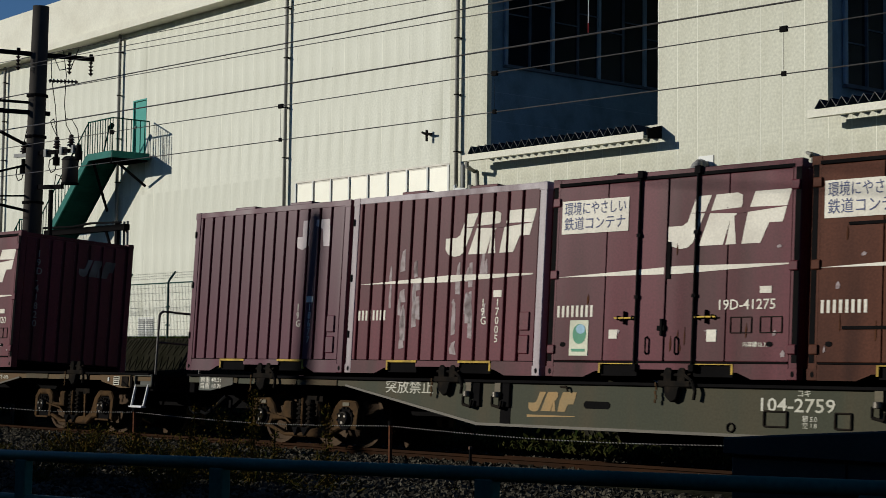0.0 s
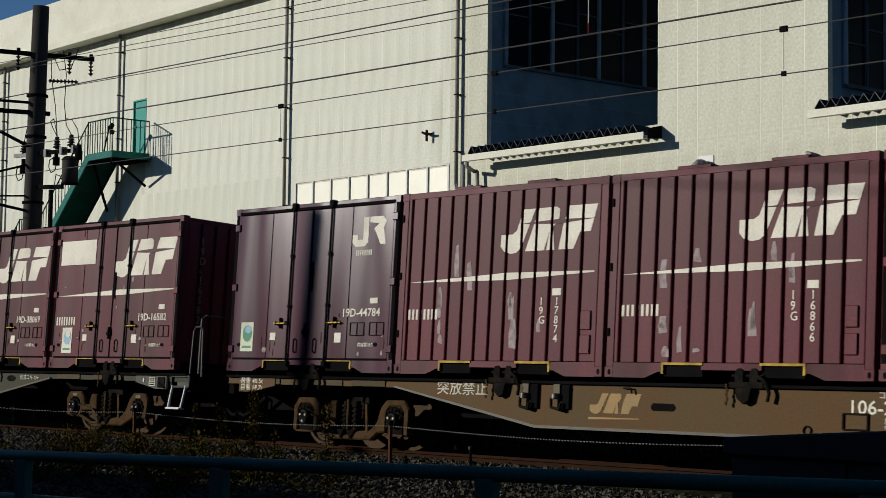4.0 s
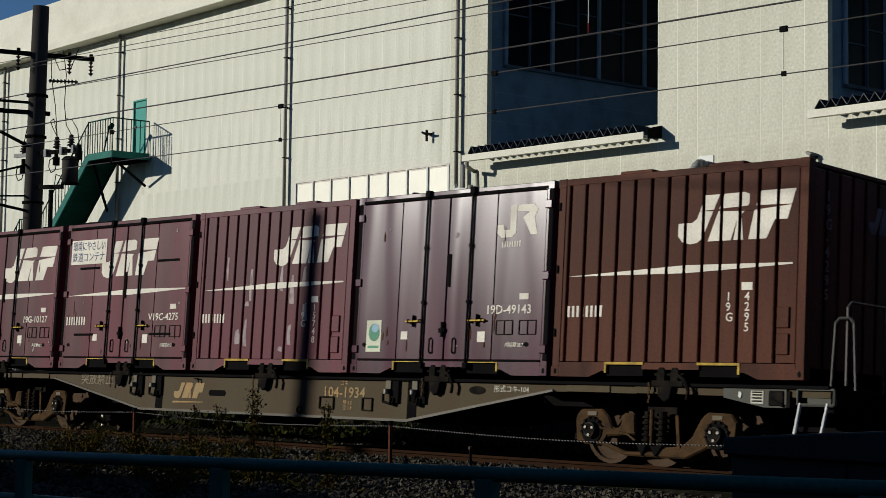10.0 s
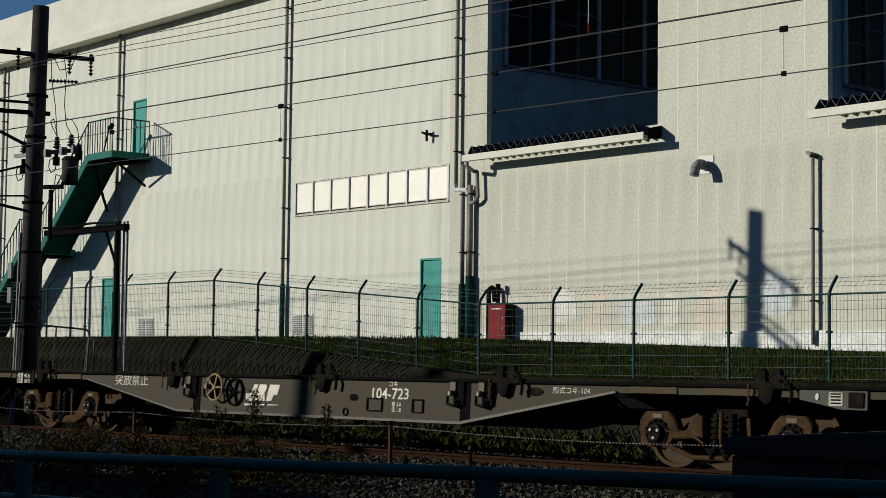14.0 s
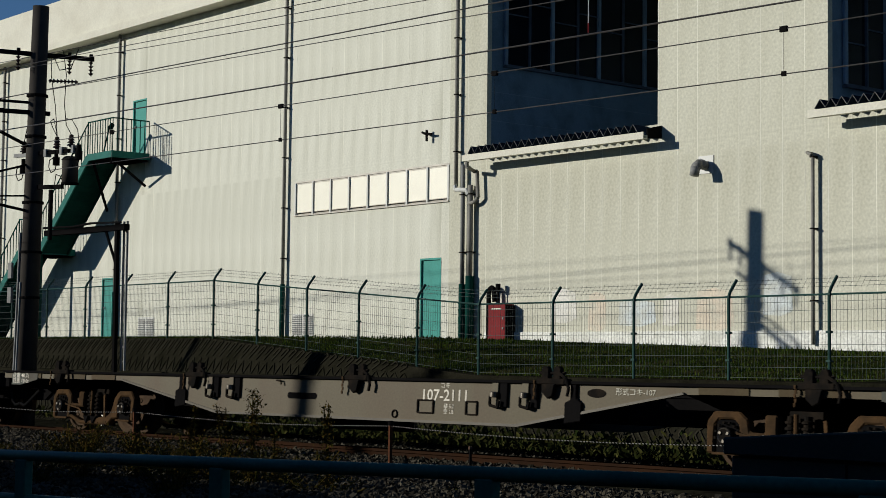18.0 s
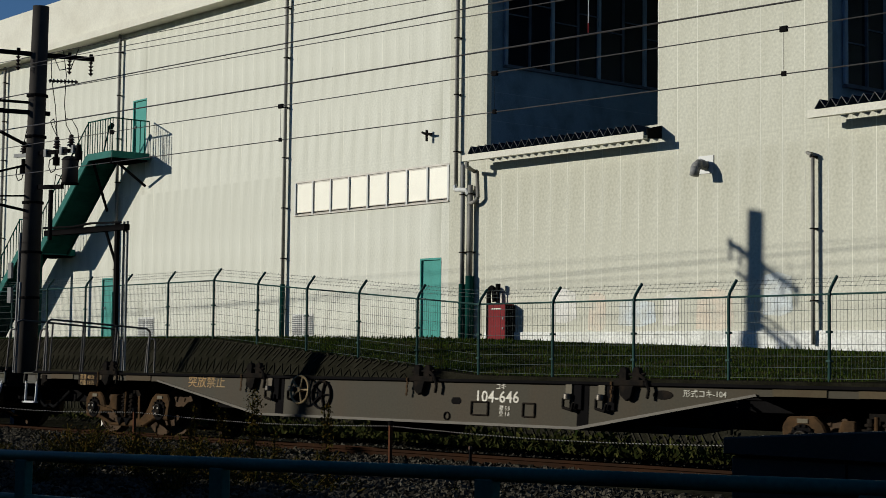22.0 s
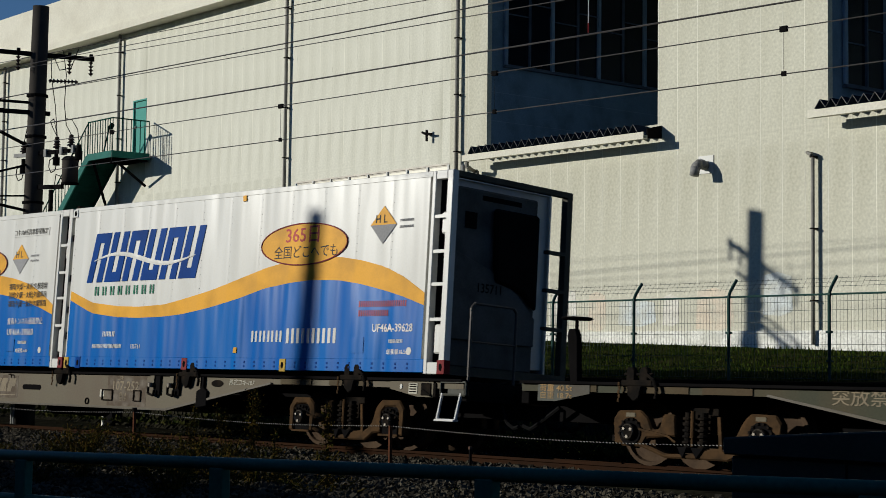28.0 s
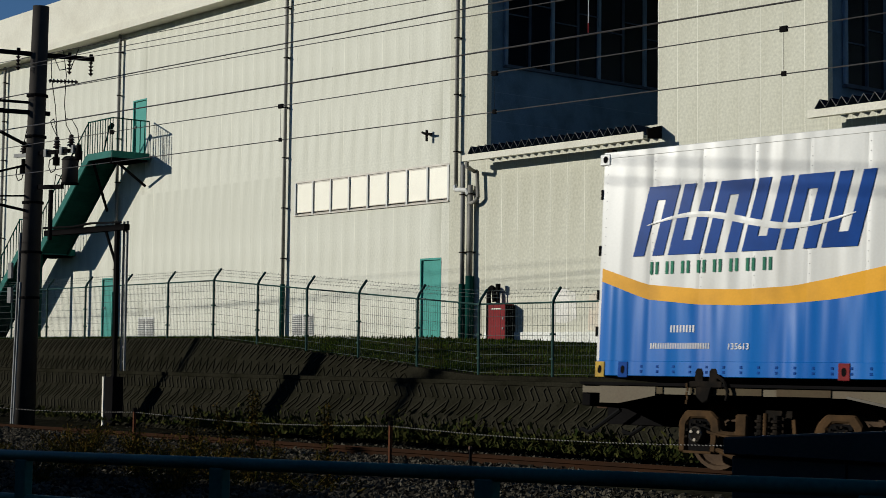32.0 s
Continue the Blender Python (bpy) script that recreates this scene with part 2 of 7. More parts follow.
# rails and sleepers
rails = thing("railway_track", on_track(0), "rusty steel rails on concrete sleepers in dark ballast", "track", kind="structure")
for side in (-1, 1):
    y = side * 0.566
    s = Shape().prism([(y - 0.07, -0.15), (y + 0.07, -0.15), (y + 0.07, -0.135), (y + 0.012, -0.115), (y + 0.012, -0.045),
                       (y + 0.034, -0.035), (y + 0.032, 0), (y - 0.032, 0), (y - 0.034, -0.035), (y - 0.012, -0.045),
                       (y - 0.012, -0.115), (y - 0.07, -0.135)], -110, 50, "x")
    part("rail", s, M_RAILRUST, rails)
sleeper = Shape().prism([(-0.12, -0.33), (0.12, -0.33), (0.09, -0.155), (-0.09, -0.155)], -1.0, 1.0, "y").mesh("sleeper")
for i in range(70):
    part("sleeper", sleeper, M_POLE, rails, at=pose(-44 + i * 0.62, 0, 0))

# ---- hall ----
hall = thing("factory_hall", WALL, "long cream-clad factory hall with pipes, doors and window bays", "building")
OPEN = [(-6.38, 0.70, 5.41, 6.42), (-0.47, 0.41, 1.5, 3.93), (-16.1, -15.2, 7.98, 9.9), (-18.0, -17.2, 1.5, 3.9),
        (2.18, 8.14, 6.7, 13), (12.93, 18.9, 6.7, 13)]
M_CAULK = surface("pale_joint_filler", (0.69, 0.68, 0.58), rough=0.9, vary=0.12, spots=0.1, size=0.8, bump=0.2, grain=20, dirt=(0.5, 0.49, 0.4), dirt_amount=0.6)
cuts = sorted({-34.0, 24.0, *(v for o in OPEN for v in o[:2])})
grid = []
for a, b in zip(cuts, cuts[1:]):
    n = max(1, round((b - a) / 0.606))
    grid += [a + (b - a) * k / n for k in range(n)]
grid.append(cuts[-1])
TOP = 12.3
shell = part("wall", Shape().box(-34, 24, 0.16, 0.2, 11.9, 12.3), M_WALL, hall, "cream wall of upright cladding panels")
panels = {}
for a, b in zip(grid, grid[1:]):
    mid = (a + b) / 2
    spans, low = [], 1.2
    for o in sorted((o for o in OPEN if o[0] < mid < o[1]), key=lambda o: o[2]):
        spans.append((low, o[2]))
        low = o[3]
    spans.append((low, TOP))
    seam = 6.63 if mid < 1.0 else 5.94
    for z0, z1 in spans:
        cutz = [z0] + ([seam] if z0 < seam - 0.3 and z1 > seam + 0.3 else []) + [z1]
        for c0, c1 in zip(cutz, cutz[1:]):
            if c1 - c0 < 0.02:
                continue
            key = (round(b - a, 3), round(c1 - c0, 3))
            if key not in panels:
                w, h = b - a, c1 - c0
                panels[key] = Shape().box(0.0, w, 0, 0.15, 0.0, h).mesh("panel")
            # panels right of x = 1 take a darker, more mottled copy of the cream
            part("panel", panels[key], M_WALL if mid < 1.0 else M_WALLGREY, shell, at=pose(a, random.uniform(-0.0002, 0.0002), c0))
            if ("joint", round(c1 - c0, 2)) not in panels:
                panels[("joint", round(c1 - c0, 2))] = Shape().box(-0.009, 0.009, -0.0010, 0.02, 0, c1 - c0).mesh("joint")
            part("joint", panels[("joint", round(c1 - c0, 2))], M_CAULK, shell, at=pose(a, 0, c0))
# body behind the panels, with the deep recesses left open
part("core", Shape().box(-34, 2.0, 0.4, 30, 1.0, 13.9).box(2.0, 8.3, 8.0, 30, 1.0, 13.9).box(8.3, 12.75, 0.4, 30, 1, 13.9)
     .box(12.75, 19.1, 8, 30, 1, 13.9).box(19.1, 24, 0.4, 30, 1, 13.9).box(2.0, 19.1, 0.4, 9, 1, 6.5), M_FASCIA, hall)
for a, b in ((2.18, 8.14), (12.93, 18.9)):
    part("recess_wall", Shape().box(a - 0.15, a, 0.15, 8, 6.6, 13.9), M_BAYBLUE, hall, "dark blue panelled side of the recess")
    part("recess_wall", Shape().box(b, b + 0.15, 0.15, 8, 6.6, 13.9), M_BAYBLUE, hall)
    part("recess_floor", Shape().box(a, b, 0.15, 8, 6.5, 6.7), M_BAYBLUE, hall)
    part("recess_ceiling", Shape().box(a - 0.1, b + 0.1, 0, 8, 13.6, 13.8), M_BAYBLUE, hall)
# low concrete footing, the light on it put into its pale colour, and faded touch-up paint along the foot of the wall
M_FOOTING = surface("pale_lit_footing", (0.70, 0.70, 0.64), rough=0.9, spots=0.2, size=3.0, bump=0.2, grain=20, dirt=(0.45, 0.45, 0.38), dirt_amount=0.4, spec=0.02)
part("footing", Shape().box(2.2, 24, -0.06, -0.002, 1.2, 1.95), M_FOOTING, hall, "pale concrete footing", bevel=0.01)
PATCH = [surface("faded_touch_up_paint", col, rough=0.9, spots=0.15, size=2.5, bump=0.1, grain=20, dirt=(0.50, 0.49, 0.40), dirt_amount=0.55, spec=0.02) for col in ((0.66, 0.64, 0.58), (0.60, 0.52, 0.41), (0.55, 0.59, 0.58))]
for k, (x, w, z0, z1) in enumerate(((4.6, 0.9, 2.2, 3.0), (5.9, 0.6, 2.0, 2.9), (6.9, 1.2, 2.1, 2.7), (8.3, 0.5, 2.1, 2.8), (9.3, 1.1, 2.0, 2.9), (11.2, 0.8, 2.3, 3.2))):
    part("touch_up", Shape().prism([(x, z0), (x + w * 0.6, z0 - 0.04), (x + w, z0 + 0.06), (x + w * 0.96, z1 - 0.1), (x + w * 0.5, z1), (x + 0.05, z1 - 0.06)], -0.005, -0.002), PATCH[k % 3], hall, "faded patch of touch-up paint")
# eaves
part("gutter", Shape().prism([(-0.55, 12.28), (-0.55, 12.52), (0.2, 12.52), (0.2, 12.28)], -34, 24, "x"), M_FASCIA, hall, "pale soffit under the eaves")
part("fascia", Shape().prism([(-0.42, 12.52), (-0.42, 14.05), (30, 14.05), (30, 12.52)], -34, 24, "x"), M_FASCIA, hall, "plain cream roof fascia")

# doors, windows and fittings of the hall
for a, b, z0, z1, word in ((-0.47, 0.41, 1.83, 3.93, "closed teal steel door"), (-16.1, -15.2, 7.98, 9.9, "closed teal steel door"),
                           (-18.0, -17.2, 1.86, 3.9, "closed teal steel door")):
    d = part("door", Shape().box(a + 0.05, b - 0.05, 0.04, 0.09, z0, z1 - 0.05), M_TEAL, hall, word, bevel=0.004)
    part("frame", Shape().box(a, a + 0.05, -0.01, 0.12, z0, z1).box(b - 0.05, b, -0.01, 0.12, z0, z1).box(a + 0.05, b - 0.05, -0.01, 0.12, z1 - 0.05, z1), M_TEAL, d)
    part("handle", Shape().box(a + 0.1, a + 0.2, 0.0, 0.04, z0 + 1.0, z0 + 1.04), M_GREY, d)
    if z0 < 5:
        part("sill", Shape().box(a, b, -0.05, 0.16, 1.2, z0), M_POLE, d)

M_PANE = steel("frosted_bright_pane", (0.80, 0.76, 0.62), rough=0.25, spots=0.04, dirt=(0.68, 0.64, 0.52), dirt_amount=0.2, spec=0.6)
M_SASH = steel("dull_sash_aluminium", (0.60, 0.56, 0.48), rough=0.5)
strip = part("window", Shape().box(-6.38, 0.70, 0.14, 0.18, 5.39, 6.42), M_WHITE, hall, "row of eight bright frosted panes")
part("frame", Shape().box(-6.38, 0.70, -0.005, 0.13, 6.37, 6.42), M_SASH, strip)
part("sill", Shape().prism([(-0.05, 5.39), (-0.05, 5.41), (0.13, 5.49), (0.13, 5.39)], -6.38, 0.70, "x"), M_SASH, strip, "dull sloping sill")
for k in range(9):
    x = -6.38 + k * (7.08 - 0.06) / 8
    part("mullion", Shape().box(x, x + 0.06, -0.02, 0.12, 5.42, 6.37), M_WHITE, strip)
    if k < 8:
        w = (7.08 - 0.06) / 8
        pane = part("pane", Shape().box(x + 0.085, x + w - 0.025, 0.020, 0.04, 5.51, 6.33), M_PANE, strip)
        part("sash", Shape().box(x + 0.062, x + 0.085, 0.012, 0.06, 5.49, 6.36).box(x + w - 0.025, x + w - 0.003, 0.012, 0.06, 5.49, 6.36).box(x + 0.085, x + w - 0.025, 0.012, 0.06, 5.49, 5.51).box(x + 0.085, x + w - 0.025, 0.012, 0.06, 6.33, 6.36), M_SASH, pane, "grey sash frame")

# windows in the shaded side of each recess
M_GLASS = bpy.data.materials.new("dark_window_glass")
M_GLASS.use_nodes = True
_g = M_GLASS.node_tree.nodes["Principled BSDF"]
_g.inputs["Base Color"].default_value, _g.inputs["Roughness"].default_value = (0.006, 0.008, 0.012, 1), 0.06
M_BAYFRAME = steel("blue_grey_window_frame", (0.20, 0.27, 0.35), rough=0.5)
M_BAYBAR = steel("dull_window_bar", (0.08, 0.10, 0.13), rough=0.5)
for a, z0, ys in ((2.18, 8.90, [0.59, 1.43, 2.25, 3.19, 3.99, 4.93, 5.79, 6.7]), (12.93, 7.12, [0.52, 1.25, 1.95, 2.75, 3.55])):
    bay = part("bay_window", Shape().box(a + 0.004, a + 0.02, ys[0], ys[-1], z0, 12.4), M_GLASS, hall, "dark glazed bay window in the shaded recess")
    for k, y in enumerate(ys):
        w = 0.10 if k % 2 == 0 else 0.035
        part("mullion", Shape().box(a + 0.02, a + 0.09, y - w / 2, y + w / 2, z0, 12.4), M_BAYFRAME if k % 2 == 0 else M_BAYBAR, bay)
    part("transom", Shape().box(a + 0.02, a + 0.08, ys[0], ys[-1], z0 - 0.02, z0 + 0.02), M_BAYBAR, bay)
    for j, (y0_, y1_) in enumerate(zip(ys, ys[1:])):
        z = z0 + (0.9 if a > 5 else 1.35) + (0.36 if j % 2 else 0.0)
        part("transom", Shape().box(a + 0.02, a + 0.06, y0_, y1_, z - 0.013, z + 0.013), M_BAYBAR, bay)
    part("sill", Shape().box(a + 0.0, a + 0.14, ys[0] - 0.05, ys[-1], z0 - 0.07, z0 - 0.03), M_BAYBAR, bay)
    for z in (z0 - 0.75, z0 - 1.5):
        part("panel_joint", Shape().box(a, a + 0.006, 0.16, 7.9, z, z + 0.012), M_BAYFRAME, bay)

M_SHEET = steel("dark_blue_sheet", (0.012, 0.02, 0.035), rough=0.6, spec=0.0)
# awnings under the recesses: corrugated sheet, gutter and brackets
for x0, x1 in ((1.92, 8.26), (12.87, 19.3)):
    aw = part("awning", Shape().box(x0 + 0.35, x1 - 0.05, -0.06, 0.0, 6.42, 6.55), M_BLACK, hall, "corrugated steel awning with a white gutter")
    n = int((x1 - x0 - 0.25) / 0.27)
    rows = [[], []]
    for k in range(2 * n + 1):
        x = x0 + 0.1 + k * 0.135
        z = 0.24 if k % 2 else 0.06
        rows[0].append((x, -0.50, 6.44 + z))
        rows[1].append((x, 0.0, 6.44 + z))
    sh = Shape().sheet(rows)
    sh.sheet([[(x, y, z - 0.004) for x, y, z in r] for r in rows])
    # plate added behind the gutter to stop light leaking under the sheet
    part("angle", Shape().box(x0 + 0.1, x1 - 0.05, -0.492, -0.484, 6.36, 6.46), M_SHEET, aw)
    part("roof_sheet", sh, M_SHEET, aw, "dark zigzag corrugated sheet")
    # pale tube on the cut edge stands for the sun it catches
    part("sheet_edge", Shape().path([Vector(p) + Vector((0, -0.004, 0)) for p in rows[0]], 0.008, 4), M_GREY, aw, "pale line for sunlight on the sheet's cut edge")
    part("gutter", Shape().prism([(-0.62, 6.30), (-0.62, 6.46), (-0.60, 6.46), (-0.60, 6.32), (-0.50, 6.32), (-0.50, 6.40), (-0.48, 6.40), (-0.48, 6.30)], x0, x1, "x"), M_FASCIA, aw, "pale rain gutter")
    part("end_plate", Shape().prism([(-0.48, 6.32), (-0.48, 6.55), (0, 6.66), (0, 6.36)], x1 - 0.03, x1, "x"), M_BLACK, aw)

# rain pipes, each with clips; teal below
def rain_pipe(x, z0, z1, label, y=-0.12, r=0.055, teal=3.4, mat=None):
    p = part("rain_pipe", Shape().tube((x, y, teal if teal else z0), (x, y, z1), r, 10), mat or M_BLACK, hall, label, smooth=True)
    if teal:
        part("lower_pipe", Shape().tube((x, y, z0), (x, y, teal), r * 1.5, 10), M_STAIRGREEN, p, smooth=True)
    z = z0 + 0.9
    while z < z1:
        part("clip", Shape().box(x - r - 0.008, x + r + 0.008, y - r - 0.006, 0.0, z, z + 0.03), M_DARKGEAR, p)
        z += 1.5


M_PIPE = steel("grey_brown_pipe", (0.25, 0.24, 0.21), rough=0.5)
rain_pipe(-6.78, 1.75, 12.3, "grey rain pipe clipped to the wall", mat=M_PIPE)
rain_pipe(-16.9, 1.75, 12.3, "grey rain pipe clipped to the wall", mat=M_PIPE)
rain_pipe(-25.9, 1.75, 12.3, "grey rain pipe clipped to the wall", mat=M_PIPE)
rain_pipe(1.12, 5.75, 12.3, "grey rain pipe clipped to the wall", teal=0, mat=M_PIPE)
rain_pipe(1.70, 1.6, 5.75, "grey rain pipe with a teal foot", r=0.075, mat=M_PIPE)
rain_pipe(1.40, 1.6, 6.3, "pale grey square duct", r=0.06, teal=3.2, mat=M_GREY)
part("pipe_bend", Shape().path([(1.12, -0.16, 5.78), (1.16, -0.16, 5.66), (1.62, -0.16, 5.62), (1.66, -0.16, 5.5)], 0.06, 8), M_WHITE, hall, "pale pipe bend")
part("gutter_outlet", Shape().path([(2.05, -0.55, 6.28), (2.05, -0.55, 6.16), (1.9, -0.16, 6.08), (2.0, -0.16, 6.08), (2.04, -0.16, 5.4), (1.9, -0.16, 5.3), (1.66, -0.16, 5.25)], 0.05, 8), M_PIPE, hall, "rain pipe from the awning gutter")
rain_pipe(12.62, 1.65, 5.6, "thin grey pipe on the wall", teal=0, r=0.04, mat=M_PIPE)
part("pipe_bend", Shape().path([(12.62, -0.16, 5.6), (12.5, -0.14, 5.66), (12.45, 0, 5.66)], 0.04, 8), M_PIPE, hall)
hood = Shape()
arc = [(9.6, -0.02, 5.62), (9.6, -0.22, 5.66), (9.6, -0.36, 5.56), (9.6, -0.40, 5.38)]
hood.path([Vector(p) for p in arc], 0.11, 12)
part("vent_hood", hood, M_GREY, hall, "curved grey vent pipe", smooth=True)
part("vent_plate", Shape().box(9.38, 9.82, -0.02, 0, 5.45, 5.85), M_WHITE, hall)
# the cross shape takes in the bracket's shadow on the wall
lamp = part("wall_lamp", Shape().box(-0.16, -0.06, -0.14, 0, 7.22, 7.28).prism([(-0.3, 7.28), (-0.1, 7.2), (0.12, 7.2), (0.12, 7.25), (-0.1, 7.27), (-0.28, 7.33)], -0.16, -0.12).box(-0.12, -0.07, -0.16, -0.11, 7.05, 7.35), M_BLACK, hall, "small black bracket on the wall")
for a, b in ((-15.44, -14.4), (-6.4, -5.32)):
    lv = part("louvre", Shape().box(a, b, -0.02, 0.0, 1.86, 2.52), M_WHITE, hall, "white louvred vent near the ground")
    for k in range(2):
        x = a + 0.06 + k * (b - a) / 2
        for j in range(9):
            part("slat", Shape().box(x, x + (b - a) / 2 - 0.1, -0.05, -0.02, 1.92 + j * 0.062, 1.95 + j * 0.062), M_GREY, lv)

# ---- outside stair ----
stair = thing("steel_stair", WALL, "dark teal steel stair on the hall wall with railings", "stair")
def landing(x0, x1, z, name="landing"):
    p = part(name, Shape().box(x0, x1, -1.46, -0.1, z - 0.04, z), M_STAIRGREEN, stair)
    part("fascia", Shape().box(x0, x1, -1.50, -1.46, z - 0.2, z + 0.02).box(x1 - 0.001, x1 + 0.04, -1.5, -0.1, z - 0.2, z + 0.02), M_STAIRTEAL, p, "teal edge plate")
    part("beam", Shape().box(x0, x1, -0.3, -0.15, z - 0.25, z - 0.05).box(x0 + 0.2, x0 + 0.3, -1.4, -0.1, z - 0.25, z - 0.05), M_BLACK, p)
    return p


def railing_run(pts, parent, n, h=1.1, r=0.016):
    part("handrail", Shape().path([Vector(p) + Vector((0, 0, h)) for p in pts], 0.024), M_STAIRGREEN, parent)
    for a, b in zip(pts, pts[1:]):
        a, b = Vector(a), Vector(b)
        m = max(2, int((b - a).length / n))
        for k in range(m + 1):
            q = a + (b - a) * k / m
            part("baluster", Shape().tube(q, q + Vector((0, 0, h)), r, 5), M_STAIRGREEN, parent)


top = landing(-16.5, -14.8, 7.95)
railing_run([(-16.5, -1.48, 7.95), (-14.78, -1.48, 7.95), (-14.78, -0.12, 7.95)], top, 0.17)
mid = landing(-21.5, -19.9, 4.95)
railing_run([(-21.5, -1.48, 4.95), (-19.9, -1.48, 4.95)], mid, 0.2)
for xa, za, xb, zb_ in ((-16.5, 7.95, -19.9, 4.95), (-21.5, 4.95, -25.0, 1.85)):
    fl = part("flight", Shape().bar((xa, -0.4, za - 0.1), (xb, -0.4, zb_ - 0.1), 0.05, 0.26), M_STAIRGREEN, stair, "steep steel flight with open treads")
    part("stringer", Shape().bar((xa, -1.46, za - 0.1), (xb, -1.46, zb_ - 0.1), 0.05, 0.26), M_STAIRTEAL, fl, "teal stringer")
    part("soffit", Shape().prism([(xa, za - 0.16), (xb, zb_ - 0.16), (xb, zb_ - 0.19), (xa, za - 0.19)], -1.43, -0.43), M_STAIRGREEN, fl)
    n = 15
    for k in range(n):
        x, z = xa + (xb - xa) * (k + 0.5) / n, za + (zb_ - za) * (k + 1) / n
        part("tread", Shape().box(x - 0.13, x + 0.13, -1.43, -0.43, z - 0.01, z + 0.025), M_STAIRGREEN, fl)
    railing_run([(xa, -1.46, za), (xb, -1.46, zb_)], fl, 0.3)
for x, z in ((-20.0, 4.8), (-21.4, 4.8)):
    part("post", Shape().box(x - 0.05, x + 0.05, -1.4, -1.3, 1.5, z), M_STAIRGREEN, stair)
part("brace", Shape().bar((-16.4, -1.3, 7.7), (-17.4, -0.2, 6.2), 0.07), M_BLACK, stair)
part("brace", Shape().bar((-15.0, -1.3, 7.7), (-15.0, -0.1, 6.9), 0.07), M_BLACK, stair)
part("lamp_arm", Shape().path([(-16.3, -1.0, 8.0), (-15.9, -1.0, 8.9), (-15.75, -1.0, 8.9)], 0.03).tube((-15.85, -1.0, 8.86), (-15.7, -1.0, 8.95), 0.08), M_BLACK, stair)

# ---- embankment between the line and the hall: two tiers of patterned concrete, ledge and grass bank ----
BANK = nearer(0.93, FRONT)


def fence_foot(x):
    return float(np.interp(x, [-40, -3.3, 7.3, 10, 30], [1.70, 1.73, 0.93, 0.93, 1.0]))


def toe(x):
    return float(np.interp(x, [-40, -2, 7, 30], [-5.6, -5.4, -4.95, -4.95])) - 0.62


def tier(x):
    """The embankment's section at x along the hall: toe, top of the lower wall, back of the ledge, top of the upper wall."""
    yl = float(np.interp(x, [-40, -2, 7, 30], [-5.6, -5.4, -4.95, -4.95]))
    zf = fence_foot(x)
    return [(toe(x) - 0.04, -0.6), (yl, 0.76), (yl + 0.22, 0.80), (-4.78, max(zf, 0.84)), (-4.4, max(zf, 0.84) + 0.02)]


XS = [-40 + k * 0.5 for k in range(141)]
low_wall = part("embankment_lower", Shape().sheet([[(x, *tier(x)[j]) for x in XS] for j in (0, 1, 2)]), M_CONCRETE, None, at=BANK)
tagged(low_wall, "dark concrete block slope below a ledge", "retaining wall", kind="structure")
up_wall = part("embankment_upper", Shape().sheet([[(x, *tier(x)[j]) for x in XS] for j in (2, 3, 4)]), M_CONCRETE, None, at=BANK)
tagged(up_wall, "dark concrete block slope under the fence", "retaining wall", kind="structure")


def on_slope(x, s, lower):
    t = tier(x)
    a, b = (t[0], t[1]) if lower else (t[2], t[3])
    return Vector((x, a[0] + (b[0] - a[0]) * s, a[1] + (b[1] - a[1]) * s))


# ribs lighter than the slope: the light on their tops is in the colour
M_RIB = surface("lit_concrete_rib", (0.024, 0.022, 0.015), rough=0.95, spec=0.0, spots=0.3, size=1.5, bump=0.4, grain=25, dirt=(0.010, 0.010, 0.006), dirt_amount=0.6, vary=0.2)


def rib_mesh(strokes, w=0.025, h=0.02):
    """A raised stroke, bent as a hairpin; x runs along the stroke from -0.5 to 0.5."""
    s = Shape()
    for (xa, ya), (xb, yb) in zip(strokes, strokes[1:]):
        d = Vector((xb - xa, yb - ya)).normalized()
        px_, py_ = -d.y * w / (0.36 if abs(d.y) > 0.7 else 1.0), d.x * w
        s.add([(xa + px_, ya + py_, 0), (xb + px_, yb + py_, 0), (xb - px_, yb - py_, 0), (xa - px_, ya - py_, 0),
               (xa + px_ * 0.6, ya + py_ * 0.6, h), (xb + px_ * 0.6, yb + py_ * 0.6, h), (xb - px_ * 0.6, yb - py_ * 0.6, h), (xa - px_ * 0.6, ya - py_ * 0.6, h)],
              [(4, 5, 6, 7), (0, 1, 5, 4), (1, 2, 6, 5), (2, 3, 7, 6), (3, 0, 4, 7)])
    return s.mesh("block")


PIN = [(-0.42, -0.115), (0.22, -0.115), (0.5, 0.0), (-0.5, 0.0)]
TENT = [(-0.5, -0.30), (0.5, -0.15), (-0.5, 0.0)]
PIN_BACK = [(-0.22, 0.115), (0.42, 0.115), (0.5, 0.0), (-0.5, 0.0)]


